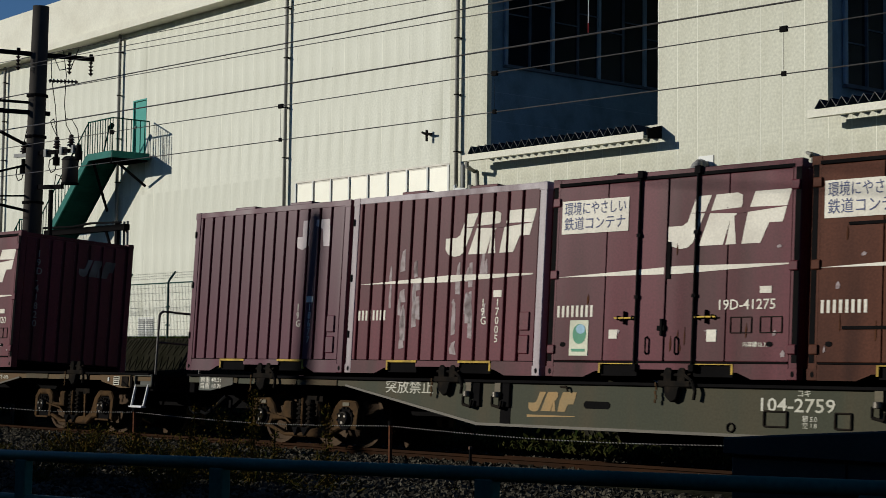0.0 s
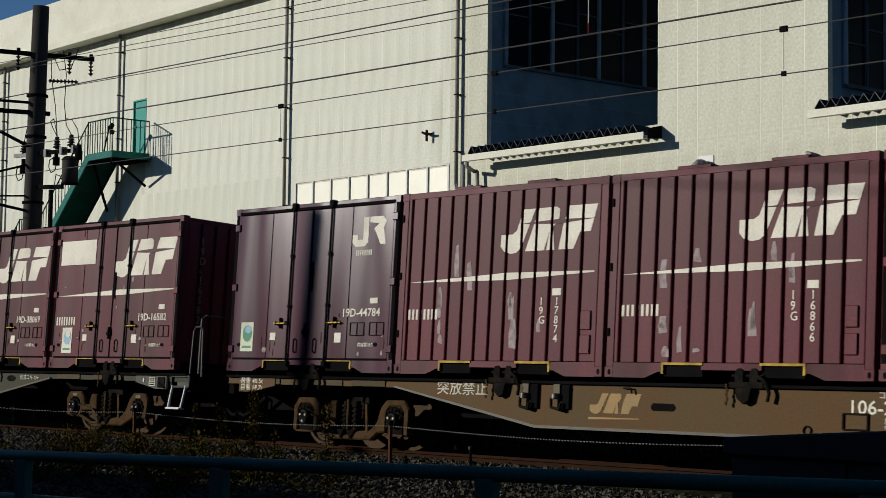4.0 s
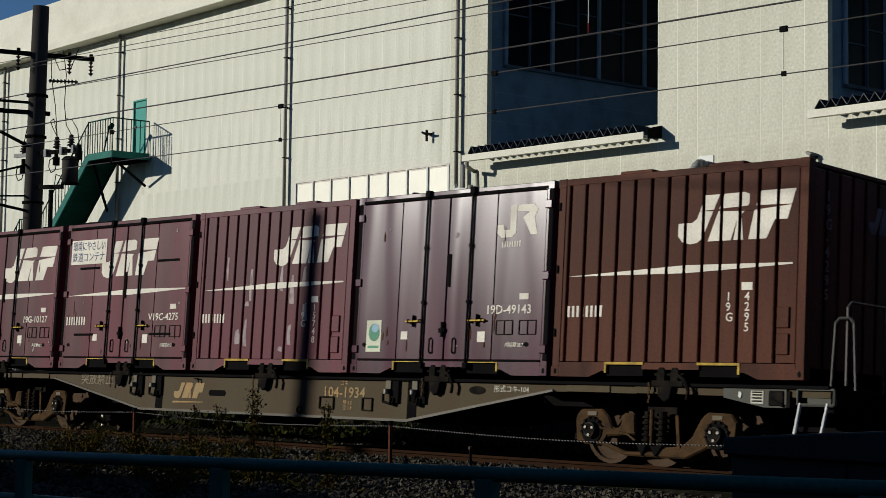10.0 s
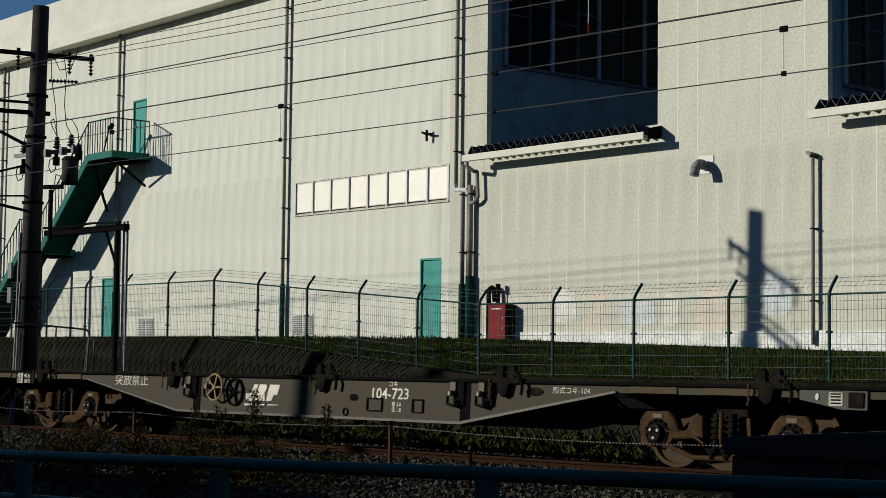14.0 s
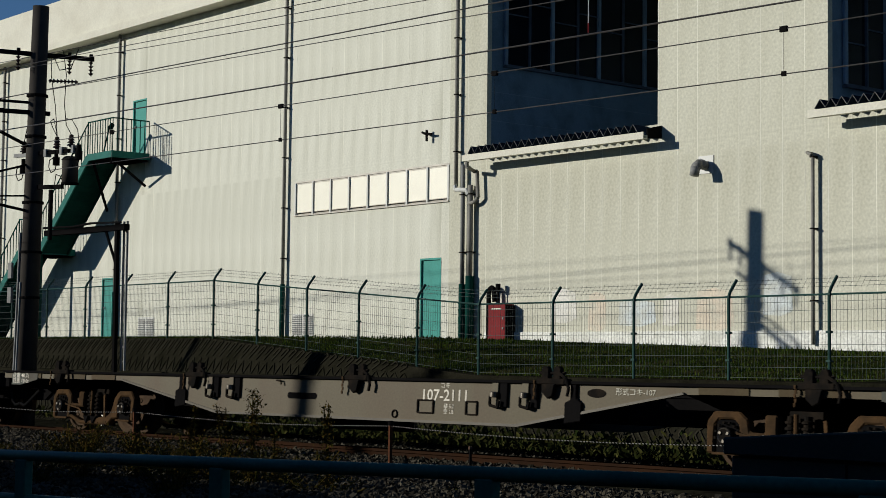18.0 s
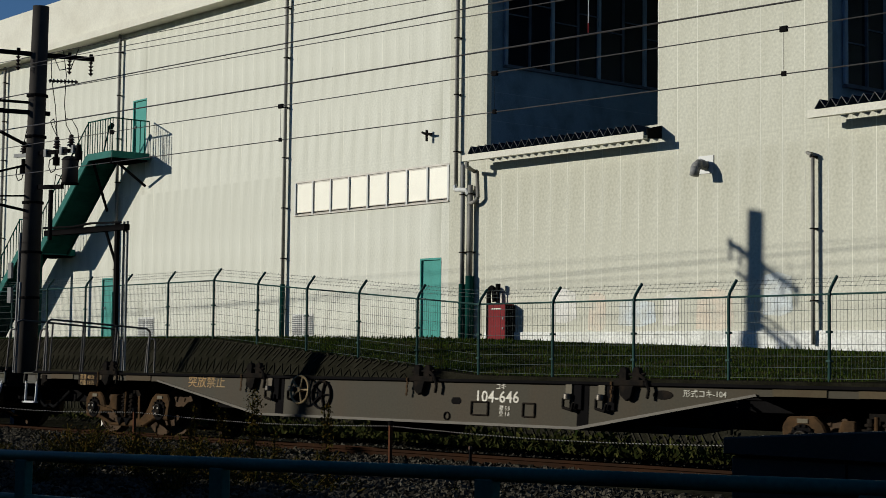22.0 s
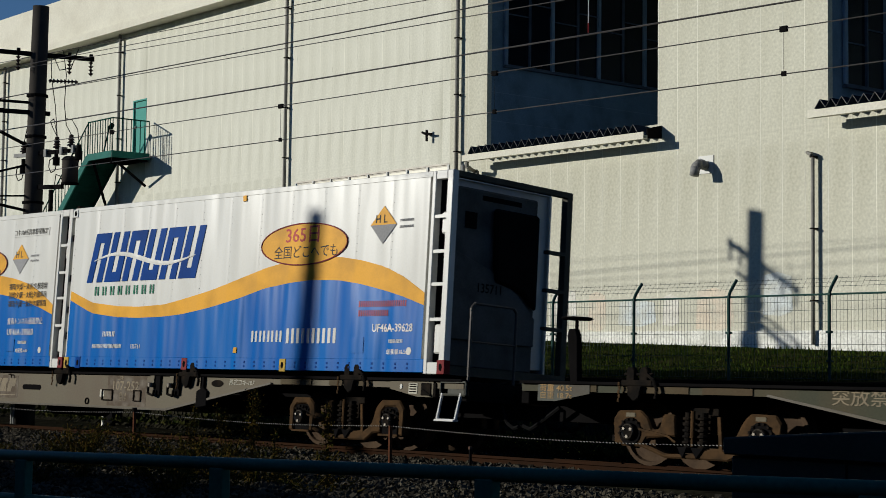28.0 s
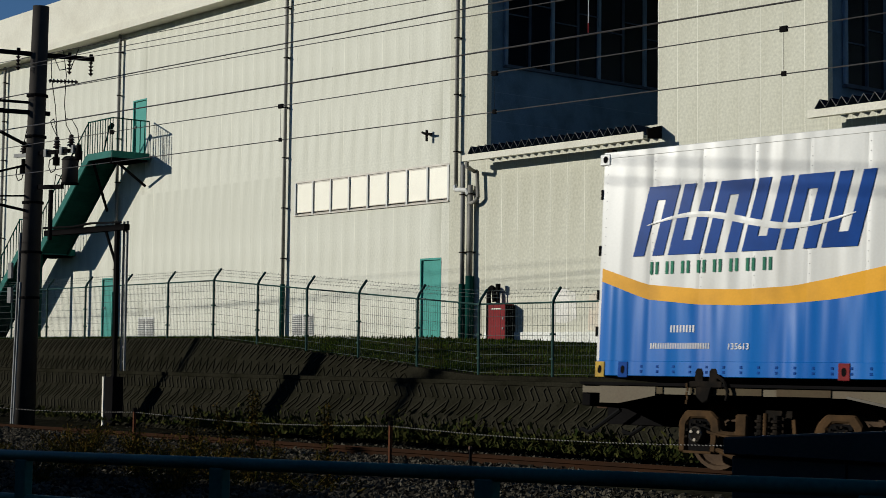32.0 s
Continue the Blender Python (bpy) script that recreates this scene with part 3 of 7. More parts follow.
def lay_ribs(parent, lower, rows, x0, x1, step):
    pin, pin_back, tent = rib_mesh(PIN), rib_mesh(PIN_BACK), rib_mesh(TENT)
    for r in range(rows):
        s0, s1 = (r + 0.07) / rows, (r + 0.93) / rows
        k, x = 0, x0
        while x < x1:
            t = tier(x)
            if lower or t[3][1] - t[2][1] > 0.3:
                lean = (0.36 if r % 2 == 0 else -0.32) if lower else (0.24 if r else 0.0)
                a, b = on_slope(x, s0, lower), on_slope(x + lean, s1, lower)
                d = b - a
                e = on_slope(x + 1, s0, lower) - a
                n = e.cross(d).normalized()
                if n.z < 0:
                    n = -n
                fwd = d.normalized()
                side_way = n.cross(fwd)
                m = Matrix((fwd * d.length, side_way, n)).transposed().to_4x4()
                m.translation = (a + b) / 2 + n * 0.002
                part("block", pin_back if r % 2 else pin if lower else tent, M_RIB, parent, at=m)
            x += step
            k += 1


lay_ribs(low_wall, True, 4, -16, 15, 0.395)
lay_ribs(up_wall, False, 2, -17, 6, 0.33)
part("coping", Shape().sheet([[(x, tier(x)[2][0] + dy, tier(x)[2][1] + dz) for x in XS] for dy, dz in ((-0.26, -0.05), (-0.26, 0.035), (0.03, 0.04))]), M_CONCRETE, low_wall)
bank = Shape().sheet([[(x, y, fence_foot(x) + 0.02 + (GRADE - 0.02 - fence_foot(x) - max(0, x) * 0.022) * (min(1.0, (y + 4.4) / 4.4)) + noise.noise((x * 0.7, y * 0.9, 3)) * 0.05)
                       for x in XS] for y in (-4.4, -3.5, -2.6, -1.7, -0.8, 0.0, 5.5)])
M_TURF = surface("dark_turf", (0.014, 0.022, 0.005), rough=1.0, spec=0.0, spots=0.5, size=1.5, bump=0.8, grain=20, dirt=(0.04, 0.034, 0.015), dirt_amount=0.5)
tagged(part("grass_bank", bank, M_TURF, None, at=BANK), "rough grass bank between fence and hall", "bank", kind="structure")


def leaf_stuff(name, material, count, place, size, label, category, m=None, upright=0.6):
    """Many small blades or leaves in one mesh."""
    v, f = [], []
    for _ in range(count):
        p, scale = place()
        a = random.uniform(0, math.tau)
        w = Vector((math.cos(a), math.sin(a), 0)) * size * scale * random.uniform(0.25, 0.5) * (0.35 if upright > 0.7 else 1.0)
        up = Vector((random.uniform(-1, 1) * (1 - upright), random.uniform(-1, 1) * (1 - upright), upright + random.random() * 0.4)) * size * scale
        p = Vector(p)
        n = len(v)
        v += [p - w * 0.4, p + w * 0.4, p + up * 0.6 + w * 0.6, p + up, p + up * 0.6 - w * 0.6]
        f.append((n, n + 1, n + 2, n + 3, n + 4))
    me = bpy.data.meshes.new(name)
    me.from_pydata([tuple(q) for q in v], [], f)
    ob = part(name, me, material, None, at=m)
    return tagged(ob, label, category, kind="stuff")


def foliage(name, a, b, rough=0.7):
    m = bpy.data.materials.new(name)
    m.use_nodes = True
    nt = m.node_tree
    p = nt.nodes["Principled BSDF"]
    geo = nt.nodes.new("ShaderNodeNewGeometry")
    mix = nt.nodes.new("ShaderNodeMix")
    mix.data_type = "RGBA"
    mix.inputs["A"].default_value, mix.inputs["B"].default_value = (*a, 1), (*b, 1)
    nt.links.new(geo.outputs["Random Per Island"], mix.inputs["Factor"])
    nt.links.new(mix.outputs["Result"], p.inputs["Base Color"])
    p.inputs["Roughness"].default_value = rough
    p.inputs["Specular IOR Level"].default_value = 0.0
    return m


M_GRASS = foliage("grass_blades", (0.012, 0.030, 0.004), (0.050, 0.065, 0.010))
M_WEED = foliage("weed_leaves", (0.012, 0.020, 0.004), (0.075, 0.045, 0.010))
M_VINE = foliage("vine_leaves", (0.012, 0.019, 0.005), (0.05, 0.048, 0.014))


def grass_spot():
    x, y = random.uniform(-20, 17), random.uniform(-4.7, 0.0)
    z = fence_foot(x) + 0.02 + (GRADE - 0.02 - fence_foot(x) - max(0, x) * 0.022) * ((max(y, -4.4) + 4.4) / 4.4)
    return (x, y, z - 0.03), random.uniform(0.4, 1.3) * (1.3 if y > -0.6 else 1.0)


leaf_stuff("grass", M_GRASS, 42000, grass_spot, 0.085, "uneven tufts of green and dry grass", "grass", BANK, 0.75)


def toe_spot():
    x = random.uniform(-20, 17)
    keep = noise.noise((x * 0.8, 0, 5)) + 0.35
    if x < -1 and random.random() < 0.75:
        x = random.uniform(-1, 17)
    h = random.random() ** 2 * (0.55 if x > -3 else 0.25) * max(0.15, keep)
    t = tier(x)
    y = t[0][0] + random.uniform(-0.9, 0.5)
    return (x, y, -0.45 + max(0.0, y - t[0][0]) * 0.55 + h), random.uniform(0.5, 1.3)


leaf_stuff("vines", M_VINE, 13000, toe_spot, 0.15, "low leafy vines along the foot of the concrete slope", "weeds", BANK, 0.4)

# ---- mesh fence ----
POSTS = [21.2, 18.85, 16.48, 14.23, 11.85, 9.58, 7.29, 5.19, 3.01, 0.91, -1.25, -3.33, -5.66, -8.03, -10.38, -12.83, -15.24, -17.6]
M_FENCE = steel("dark_green_fence_steel", (0.022, 0.055, 0.048), rough=0.5)
M_MESH = steel("galvanised_fence_wire", (0.06, 0.075, 0.07), rough=0.5)
fence = thing("mesh_fence", BANK, "dark green wire mesh fence with slanting barbed-wire arms", "fence")
FY = -4.65
for x in POSTS:
    z = fence_foot(x)
    p = part("post", Shape().tube((x, FY, z - 0.1), (x, FY, z + 1.53), 0.03, 8).path([(x, FY, z + 1.53), (x, FY + 0.05, z + 1.63), (x, FY + 0.22, z + 1.84)], 0.03, 6), M_FENCE, fence)
    for h in (0.35, 0.85, 1.5):
        part("clamp", Shape().box(x - 0.045, x + 0.045, FY - 0.045, FY + 0.045, z + h, z + h + 0.04), M_FENCE, p)
for a, b in zip(POSTS, POSTS[1:]):
    za, zb2 = fence_foot(a), fence_foot(b)
    mesh = Shape()
    n = int(abs(b - a) / 0.075)
    for k in range(1, n):
        x = a + (b - a) * k / n
        z = za + (zb2 - za) * k / n
        mesh.tube((x, FY, z + 0.05), (x, FY, z + 1.52), 0.0032, 3)
    for h in (0.06, 0.25, 0.45, 0.65, 0.85, 1.05, 1.25, 1.40):
        mesh.tube((a, FY, za + h), (b, FY, zb2 + h), 0.0042, 3)
    part("mesh_panel", mesh, M_MESH, fence)
    part("top_rail", Shape().tube((a, FY, za + 1.52), (b, FY, zb2 + 1.52), 0.02, 6), M_FENCE, fence)
    barbs = Shape()
    for j in range(3):
        y, h = FY + 0.07 + j * 0.065, 1.66 + j * 0.075
        barbs.tube((a, y, za + h), (b, y, zb2 + h), 0.004, 3)
        m = int(abs(b - a) / 0.12)
        for k in range(m):
            x, z = a + (b - a) * k / m, za + (zb2 - za) * k / m + h
            barbs.tube((x - 0.015, y, z - 0.03), (x + 0.015, y, z + 0.03), 0.003, 3)
    part("barbed_wire", barbs, M_MESH, fence)

# red cabinet with its shaded right side painted black, and its pipe, standing on the bank by the wall
def bank_height(x, y):
    return fence_foot(x) + 0.02 + (GRADE - 0.02 - fence_foot(x) - max(0, x) * 0.022) * ((y + 4.4) / 4.4)


red = thing("hydrant_cabinet", WALL @ pose(3.02, -0.18, bank_height(3.02, -0.18) - 0.05), "dark red steel cabinet with a black side and goose-neck pipe", "cabinet")
part("body", Shape().box(-0.35, 0.3, -0.16, 0.16, 0.08, 0.98), M_RED, red, bevel=0.01)
part("plinth", Shape().box(-0.3, 0.25, -0.2, 0.2, -0.1, 0.08), M_BLACK, red)
part("side_panel", Shape().box(0.3, 0.33, -0.15, 0.15, 0.1, 0.95), M_BLACK, red, "black right side standing for its shade")
part("lettering_bar", Shape().box(-0.2, 0.15, -0.168, -0.16, 0.84, 0.88), M_CREAM, red)
for z in (0.35, 0.6):
    part("latch", Shape().box(0.2, 0.25, -0.175, -0.16, z, z + 0.05), M_GREY, red)
part("pipe", Shape().path([(-0.5, 0, -0.05), (-0.5, 0, 1.25), (-0.46, 0, 1.38), (-0.38, 0, 1.42), (-0.3, 0, 1.36), (-0.28, 0, 1.05)], 0.06, 8), M_BLACK, red)
part("valve", Shape().tube((-0.15, 0, 0.98), (-0.15, 0, 1.45), 0.02).box(-0.19, -0.11, -0.05, 0.05, 1.3, 1.5), M_BLACK, red)

# ---- poles and overhead line ----
def insulator(at, way, n, parent, r=0.075):
    """A string of ceramic discs from at, along way."""
    s = Shape()
    a, d = Vector(at), Vector(way).normalized()
    s.tube(a, a + d * (n * 0.09), 0.022, 6)
    for k in range(n):
        q = a + d * (0.045 + k * 0.09)
        s.tube(q - d * 0.02, q + d * 0.02, r, 10, r * 0.45)
    return part("insulator", s, M_CERAMIC, parent, "dark ceramic insulator")


def line_pole(m, label, arms=True, girth=0.26, height=10.12, lean=0.0286, gear=True):
    p = thing("line_pole", m, label, "utility pole", "poles beside the line")
    part("shaft", Shape().tube((0, 0, -0.2), (lean * height, 0, height), girth, 20, girth * 0.75), M_POLE, p, "round concrete shaft", smooth=True)
    X = lambda z: lean * z
    if arms:
        turned = pose(lean * 8.95, 0, 0, 0, 0, -18)
        arm = part("crossarm", Shape().box(-0.05, 0.05, -2.2, 1.35, 8.89, 8.99), M_BLACK, p, "long black crossarm", at=turned)
        for y in (-2.05, -1.4, -0.5, 0.75, 1.28):
            insulator((0, y, 8.88), (0, 0, -1), 4, arm, 0.065)
            part("hook", Shape().box(-0.03, 0.03, y - 0.04, y + 0.04, 8.98, 9.06), M_BLACK, arm)
        low = part("lower_arm", Shape().box(-0.05, 0.05, -2.6, 0.3, 7.46, 7.56).bar((0, 0, 6.6), (0, -1.9, 7.46), 0.07).bar((0, 0, 7.75), (0, -2.4, 7.75), 0.06), M_BLACK, p, "braced lower arm", at=turned)
        insulator((0, -2.4, 7.46), (0, 0, -1), 4, low)
        insulator((0, 0.25, 8.32), (0, 1, 0.04), 8, low, 0.06)
        part("cantilever", Shape().bar((X(5.2), 0, 5.1), (0.1, -4.44, 5.73), 0.06).bar((X(5.2), 0, 6.3), (0.1, -2.6, 5.5), 0.05).bar((X(5), 0, 5.5), (0.1, -4.45, 5.175), 0.04), M_BLACK, p, "hinged cantilever holding the contact wire")
    # switch gear and transformer on the pole
    if arms:
        frame_ = part("bracket", Shape().bar((0.3, 0, 6.52), (2.15, 0, 6.46), 0.07, 0.09), M_BLACK, p, "black bracket arm")
        for x in (0.75, 1.45, 1.95):
            part("clamp", Shape().box(x - 0.05, x + 0.05, -0.08, 0.08, 6.40, 6.58), M_GREY, frame_)
        part("bracket", Shape().bar((0.2, 0, 6.50), (-0.75, 0, 6.54), 0.07, 0.09), M_GREY, p)
        part("bracket", Shape().bar((0.2, 0, 5.70), (1.45, 0, 5.64), 0.08, 0.10), M_BLACK, p)
        part("strut", Shape().bar((0.95, 0, 5.6), (0.95, 0, 4.4), 0.08), M_BLACK, p)
        tr = part("transformer", Shape().tube((1.69, 0.05, 5.72), (1.69, 0.05, 6.26), 0.19, 18), M_POLE, p, "grey drum transformer", smooth=True)
        part("lid", Shape().tube((1.69, 0.05, 6.26), (1.69, 0.05, 6.34), 0.21, 18, 0.14), M_POLE, tr)
        part("base", Shape().tube((1.69, 0.05, 5.68), (1.69, 0.05, 5.72), 0.21, 18), M_BLACK, tr)
        for x, z in ((1.17, 6.55), (1.79, 6.55), (-0.32, 6.56)):
            bushing = part("bushing", Shape().tube((x, 0, z), (x, 0, z + 0.30), 0.05, 10), M_CERAMIC, p, "ribbed dark bushing")
            for k in range(4):
                part("disc", Shape().tube((x, 0, z + 0.04 + k * 0.065), (x, 0, z + 0.075 + k * 0.065), 0.105 - 0.012 * k, 12, 0.08 - 0.012 * k), M_CERAMIC, bushing)
        for x, z in ((1.15, 6.17), (2.13, 6.23), (-0.34, 6.07)):
            sw = part("cutout_switch", Shape().tube((x, 0, z), (x, 0, z + 0.2), 0.085, 10).tube((x, 0, z + 0.2), (x, 0, z + 0.36), 0.05, 10), M_BLACK, p, "black cut-out switch")
            part("fuse_tail", Shape().path([(x, 0, z), (x - 0.05, 0, z - 0.12), (x - 0.22, 0, z - 0.16), (x - 0.33, 0, z - 0.02), (x - 0.30, 0, z + 0.14), (x - 0.1, 0, z + 0.2)], 0.014, 4), M_RUBBER, sw)
        wires = Shape()
        for pts in ([(1.17, 0, 6.85), (0.95, 0, 7.1), (0.85, 0, 7.25), (1.0, 0, 7.3), (1.1, 0, 7.05), (1.17, 0, 6.85)], [(1.17, 0, 6.85), (1.05, 0, 7.6), (0.85, 0, 8.3), (0.8, 0, 8.9)], [(1.79, 0, 6.85), (1.55, 0, 7.1), (1.45, 0, 7.6), (1.5, 0, 8.3), (1.35, 0, 8.9)],
                    [(2.13, 0, 6.6), (2.05, 0, 6.95), (1.8, 0, 7.2), (1.55, 0, 7.25)], [(-0.32, 0, 6.85), (-0.2, 0, 7.2), (0.1, 0, 7.3)], [(0.9, 0, 8.85), (1.2, 0, 8.45), (1.7, 0, 8.45), (2.0, 0, 8.85)], [(1.1, 0, 5.7), (1.15, 0, 5.95), (1.35, 0, 5.9), (1.5, 0, 5.7)]):
            wires.path(pts, 0.012, 4)
        part("jumper_cable", wires, M_RUBBER, p, "looping black jumper cables")
    elif gear:
        up = height - 8.0
        tr = part("transformer", Shape().tube((0.30, 0, 6.3 + up), (0.30, 0, 7.0 + up), 0.13, 16), M_POLE, p, "grey drum transformer", smooth=True)
        part("lid", Shape().tube((0.30, 0, 7.0 + up), (0.30, 0, 7.06 + up), 0.14, 16, 0.09), M_POLE, tr)
        part("bracket", Shape().box(-0.25, 0.45, -0.04, 0.04, 7.08 + up, 7.14 + up), M_BLACK, p)
        part("bracket", Shape().box(-0.55, 0.45, -0.04, 0.04, 6.20 + up, 6.26 + up), M_BLACK, p)
        part("switch_box", Shape().box(-0.55, -0.30, -0.12, 0.12, 5.9 + up, 6.2 + up), M_POLE, p, "grey switch box")
    for z in (3.0, 4.1, 5.3, 6.9, 7.9):
        if z < height - 0.3:
            part("band", Shape().tube((X(z), 0, z), (X(z), 0, z + 0.06), girth, 16), M_BLACK, p)
    part("conduit", Shape().tube((X(0) - 0.2, -0.22, 0), (X(4) - 0.12, -0.22, 4.6), 0.035, 6).tube((X(0) - 0.05, -0.25, 0), (X(3) - 0.0, -0.24, 3.4), 0.03, 6), M_GREY, p, "grey cable conduit")
    for z in (2.9, 3.5):
        part("sign_plate", Shape().box(-0.42, -0.26, -0.3, -0.24, z, z + 0.38), M_GREY, p)
    return p


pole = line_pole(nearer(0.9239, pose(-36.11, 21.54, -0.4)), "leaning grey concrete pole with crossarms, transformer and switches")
# unseen pole, set so that its shadow crosses the passing containers
line_pole(pose(-35.9, -1.0, -0.2), "plain slim grey concrete pole", False, 0.18, 10.38, -0.025, False)

# slim post with a ladder pipe and box, joined to the pole by a crossbar
post = thing("signal_post", nearer(1.02, pose(-34.53, 23.02, -0.5)), "slim black steel post with ladder pipe and grey box", "post")
part("shaft", Shape().box(-0.045, 0.045, -0.045, 0.045, 0, 5.0), M_BLACK, post)
part("ladder_rail", Shape().tube((0.28, 0.1, 1.4), (0.28, 0.1, 5.0), 0.03, 6).tube((0.14, 0.1, 1.4), (0.14, 0.1, 5.0), 0.03, 6), M_GREY, post, "pale ladder rails")
for k in range(10):
    part("rung", Shape().box(0.14, 0.28, 0.09, 0.11, 1.6 + k * 0.35, 1.63 + k * 0.35), M_GREY, post)
part("cabinet", Shape().box(-0.1, 0.26, -0.2, 0.1, 0.15, 1.25), M_BLACK, post, "dark grey cable box", bevel=0.01)
part("marker", Shape().box(-0.2, -0.14, -0.2, -0.16, 0, 1.25), M_CREAM, post, "narrow white marker stake")
part("crossbar", Shape().box(-3.2, 0.4, -0.08, 0.08, 4.78, 4.92), M_BLACK, post, "black crossbar carrying cables")
part("cable", Shape().path([(-3.2, -0.1, 4.98), (-1.8, -0.1, 4.95), (-1.0, -0.1, 5.0), (0.3, -0.1, 4.96)], 0.03), M_RUBBER, post)
part("bracket", Shape().bar((0, 0, 3.9), (-0.5, 0, 4.8), 0.05), M_BLACK, post)


def wire(name, y, z, r, label, rise=0.0):
    s = Shape()
    s.tube((-100, y, z - 70 * rise), (30, y, z + 60 * rise), r, 5)
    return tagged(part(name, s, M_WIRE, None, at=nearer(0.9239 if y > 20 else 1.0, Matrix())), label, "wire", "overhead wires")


line = thing("overhead_line", pose(0, 17.1, 0), "dark contact wire hung by thin droppers from a messenger wire", "overhead line")
for nm, z, r in (("contact_wire", 4.775, 0.008), ("messenger_wire", 5.33, 0.0075)):
    part(nm, Shape().tube((-120, 0, z), (40, 0, z), r, 6), M_WIRE, line)
for x in (-40.3, -35.5, -30.7, -25.9, -21.07, -16.31, -11.49, -6.7):
    h = part("dropper", Shape().tube((x, 0, 4.775), (x, 0, 5.33), 0.004, 4), M_WIRE, line)
    part("clip", Shape().box(x - 0.05, x + 0.05, -0.02, 0.02, 5.29, 5.36), M_BLACK, h)
    part("lower_clip", Shape().box(x - 0.03, x + 0.03, -0.015, 0.015, 4.75, 4.81), M_BLACK, h)
wire("feeder_wire", 19.0, 6.171, 0.014, "thick dark feeder wire along the line", -0.00251)
wire("feeder_wire", 22.97, 8.054, 0.015, "thick dark feeder wire along the line", -0.00073)
wire("feeder_wire", 22.6, 7.861, 0.010, "thin dark wire along the line", -0.01070)
wire("power_wire", 22.0, 8.579, 0.009, "thin dark power wire on the poles", -0.01496)
wire("power_wire", 18.5, 7.353, 0.0075, "thin dark power wire on the poles", -0.01568)
wire("power_wire", 21.2, 8.030, 0.008, "thin dark power wire on the poles", -0.02502)
# service cables on the near side of the line, whose shadows cross the tops of the containers; their poles are added out
# of view
line_pole(pose(-44, 5.07, -0.2), "unseen slim pole with drum transformer, added to hold the service cables", False, 0.15, 10.4, 0.0)
line_pole(pose(12, 5.07, -0.2), "unseen slim pole with drum transformer, added to hold the service cables", False, 0.15, 7.4, 0.0)
for z0, z1 in ((9.85, 4.25), (10.15, 4.45)):
    tagged(part("service_cable", Shape().tube((-44, 5.0, z0), (12, 5.0, z1), 0.016, 6), M_RUBBER, None), "black service cable sloping between two slim poles", "cable", "service cables")
tail = thing("hanging_marker", pose(-15.78, 18.5, 6.04), "thin white rod with a red tip hanging from a wire", "marker rod")
part("rod", Shape().tube((0, 0, 0.12), (0, 0, 1.090), 0.008, 5), M_WHITE, tail)
part("tip", Shape().tube((0, 0, 0), (0, 0, 0.14), 0.012, 5), M_RED, tail, "red tip")

# ---- foreground ----
rope = thing("rope_barrier", pose(0, 14.6, 0), "sagging pale rope on short rusty stakes beside the track", "rope barrier")
M_STAKE = steel("rusty_red_stake", (0.10, 0.035, 0.014), rough=0.8, dirt=(0.03, 0.015, 0.01), dirt_amount=0.7, size=9)
M_ROPE = steel("grey_rope", (0.20, 0.19, 0.17), rough=0.9)
STAKES = [-32.59, -26.98, -21.33, -15.69, -10.05, -4.43]
s = Shape()
strand = []
for a, b in zip(STAKES, STAKES[1:]):
    for k in range(20):
        u = k / 20
        strand.append((a + (b - a) * u, 0, 0.442 - 0.058 * math.sin(u * math.pi)))
s.path(strand, 0.0035, 4)
part("rope", s, M_BLACK, rope, "dark core of a twisted rope")
twist = Shape()
for p, q in zip(strand, strand[1:]):
    n = max(1, round((q[0] - p[0]) / 0.045))
    for j in range(n):
        u0, u1 = j / n, (j + 0.62) / n
        twist.tube((p[0] + (q[0] - p[0]) * u0, 0.004, p[2] + (q[2] - p[2]) * u0 + 0.002), (p[0] + (q[0] - p[0]) * u1, -0.004, p[2] + (q[2] - p[2]) * u1 - 0.002), 0.0055, 5)
part("strand", twist, M_ROPE, rope, "pale strand twisted round the rope")
for x in STAKES:
    p = part("stake", Shape().tube((x, 0, -0.3), (x, 0, 0.47), 0.026, 6), M_STAKE, rope, "rusty steel stake")
    part("cap", Shape().tube((x, 0, 0.45), (x, 0, 0.508), 0.036, 8), M_BLACK, p)

rail_z = lambda x: 0.882 + 0.0285 * (x + 3.12)
fr = thing("guard_railing", pose(0, 5.27, 0), "blue-green painted steel pipe railing in the shade", "railing")
part("top_rail", Shape().tube((-16, 0, rail_z(-16)), (4, 0, rail_z(4)), 0.032, 14), M_RAILING, fr, smooth=True)
part("lower_rail", Shape().tube((-16, 0, rail_z(-16) - 0.25), (4, 0, rail_z(4) - 0.25), 0.028, 12), M_RAILING, fr, smooth=True)

for k in range(-4, 4):
    x = -5.05 + 1.885 * k
    part("post", Shape().prism([(x - 0.055, -0.75), (x + 0.055, -0.75), (x + 0.055, rail_z(x) - 0.02), (x - 0.055, rail_z(x) - 0.02)], -0.03, 0.03), M_RAILING, fr, bevel=0.008)
# path on which the camera and the railing stand
path_ = part("pavement", Shape().sheet([[(x, y, rail_z(x) - 1.32) for x in (-60, -20, -10, 0, 10, 60)] for y in (-5.5, 0, 5.8)]), M_POLE, None)
tagged(path_, "shaded grey concrete path behind the railing", "path", kind="structure")

# low dark steel box beyond the railing
lid = thing("steel_box", pose(-5.02, 7.0, -0.46), "dark blue-grey steel equipment box with a raised lid", "equipment box")
part("body", Shape().box(0, 3.6, 0, 0.55, 0, 1.31), M_CABINET, lid, bevel=0.01)
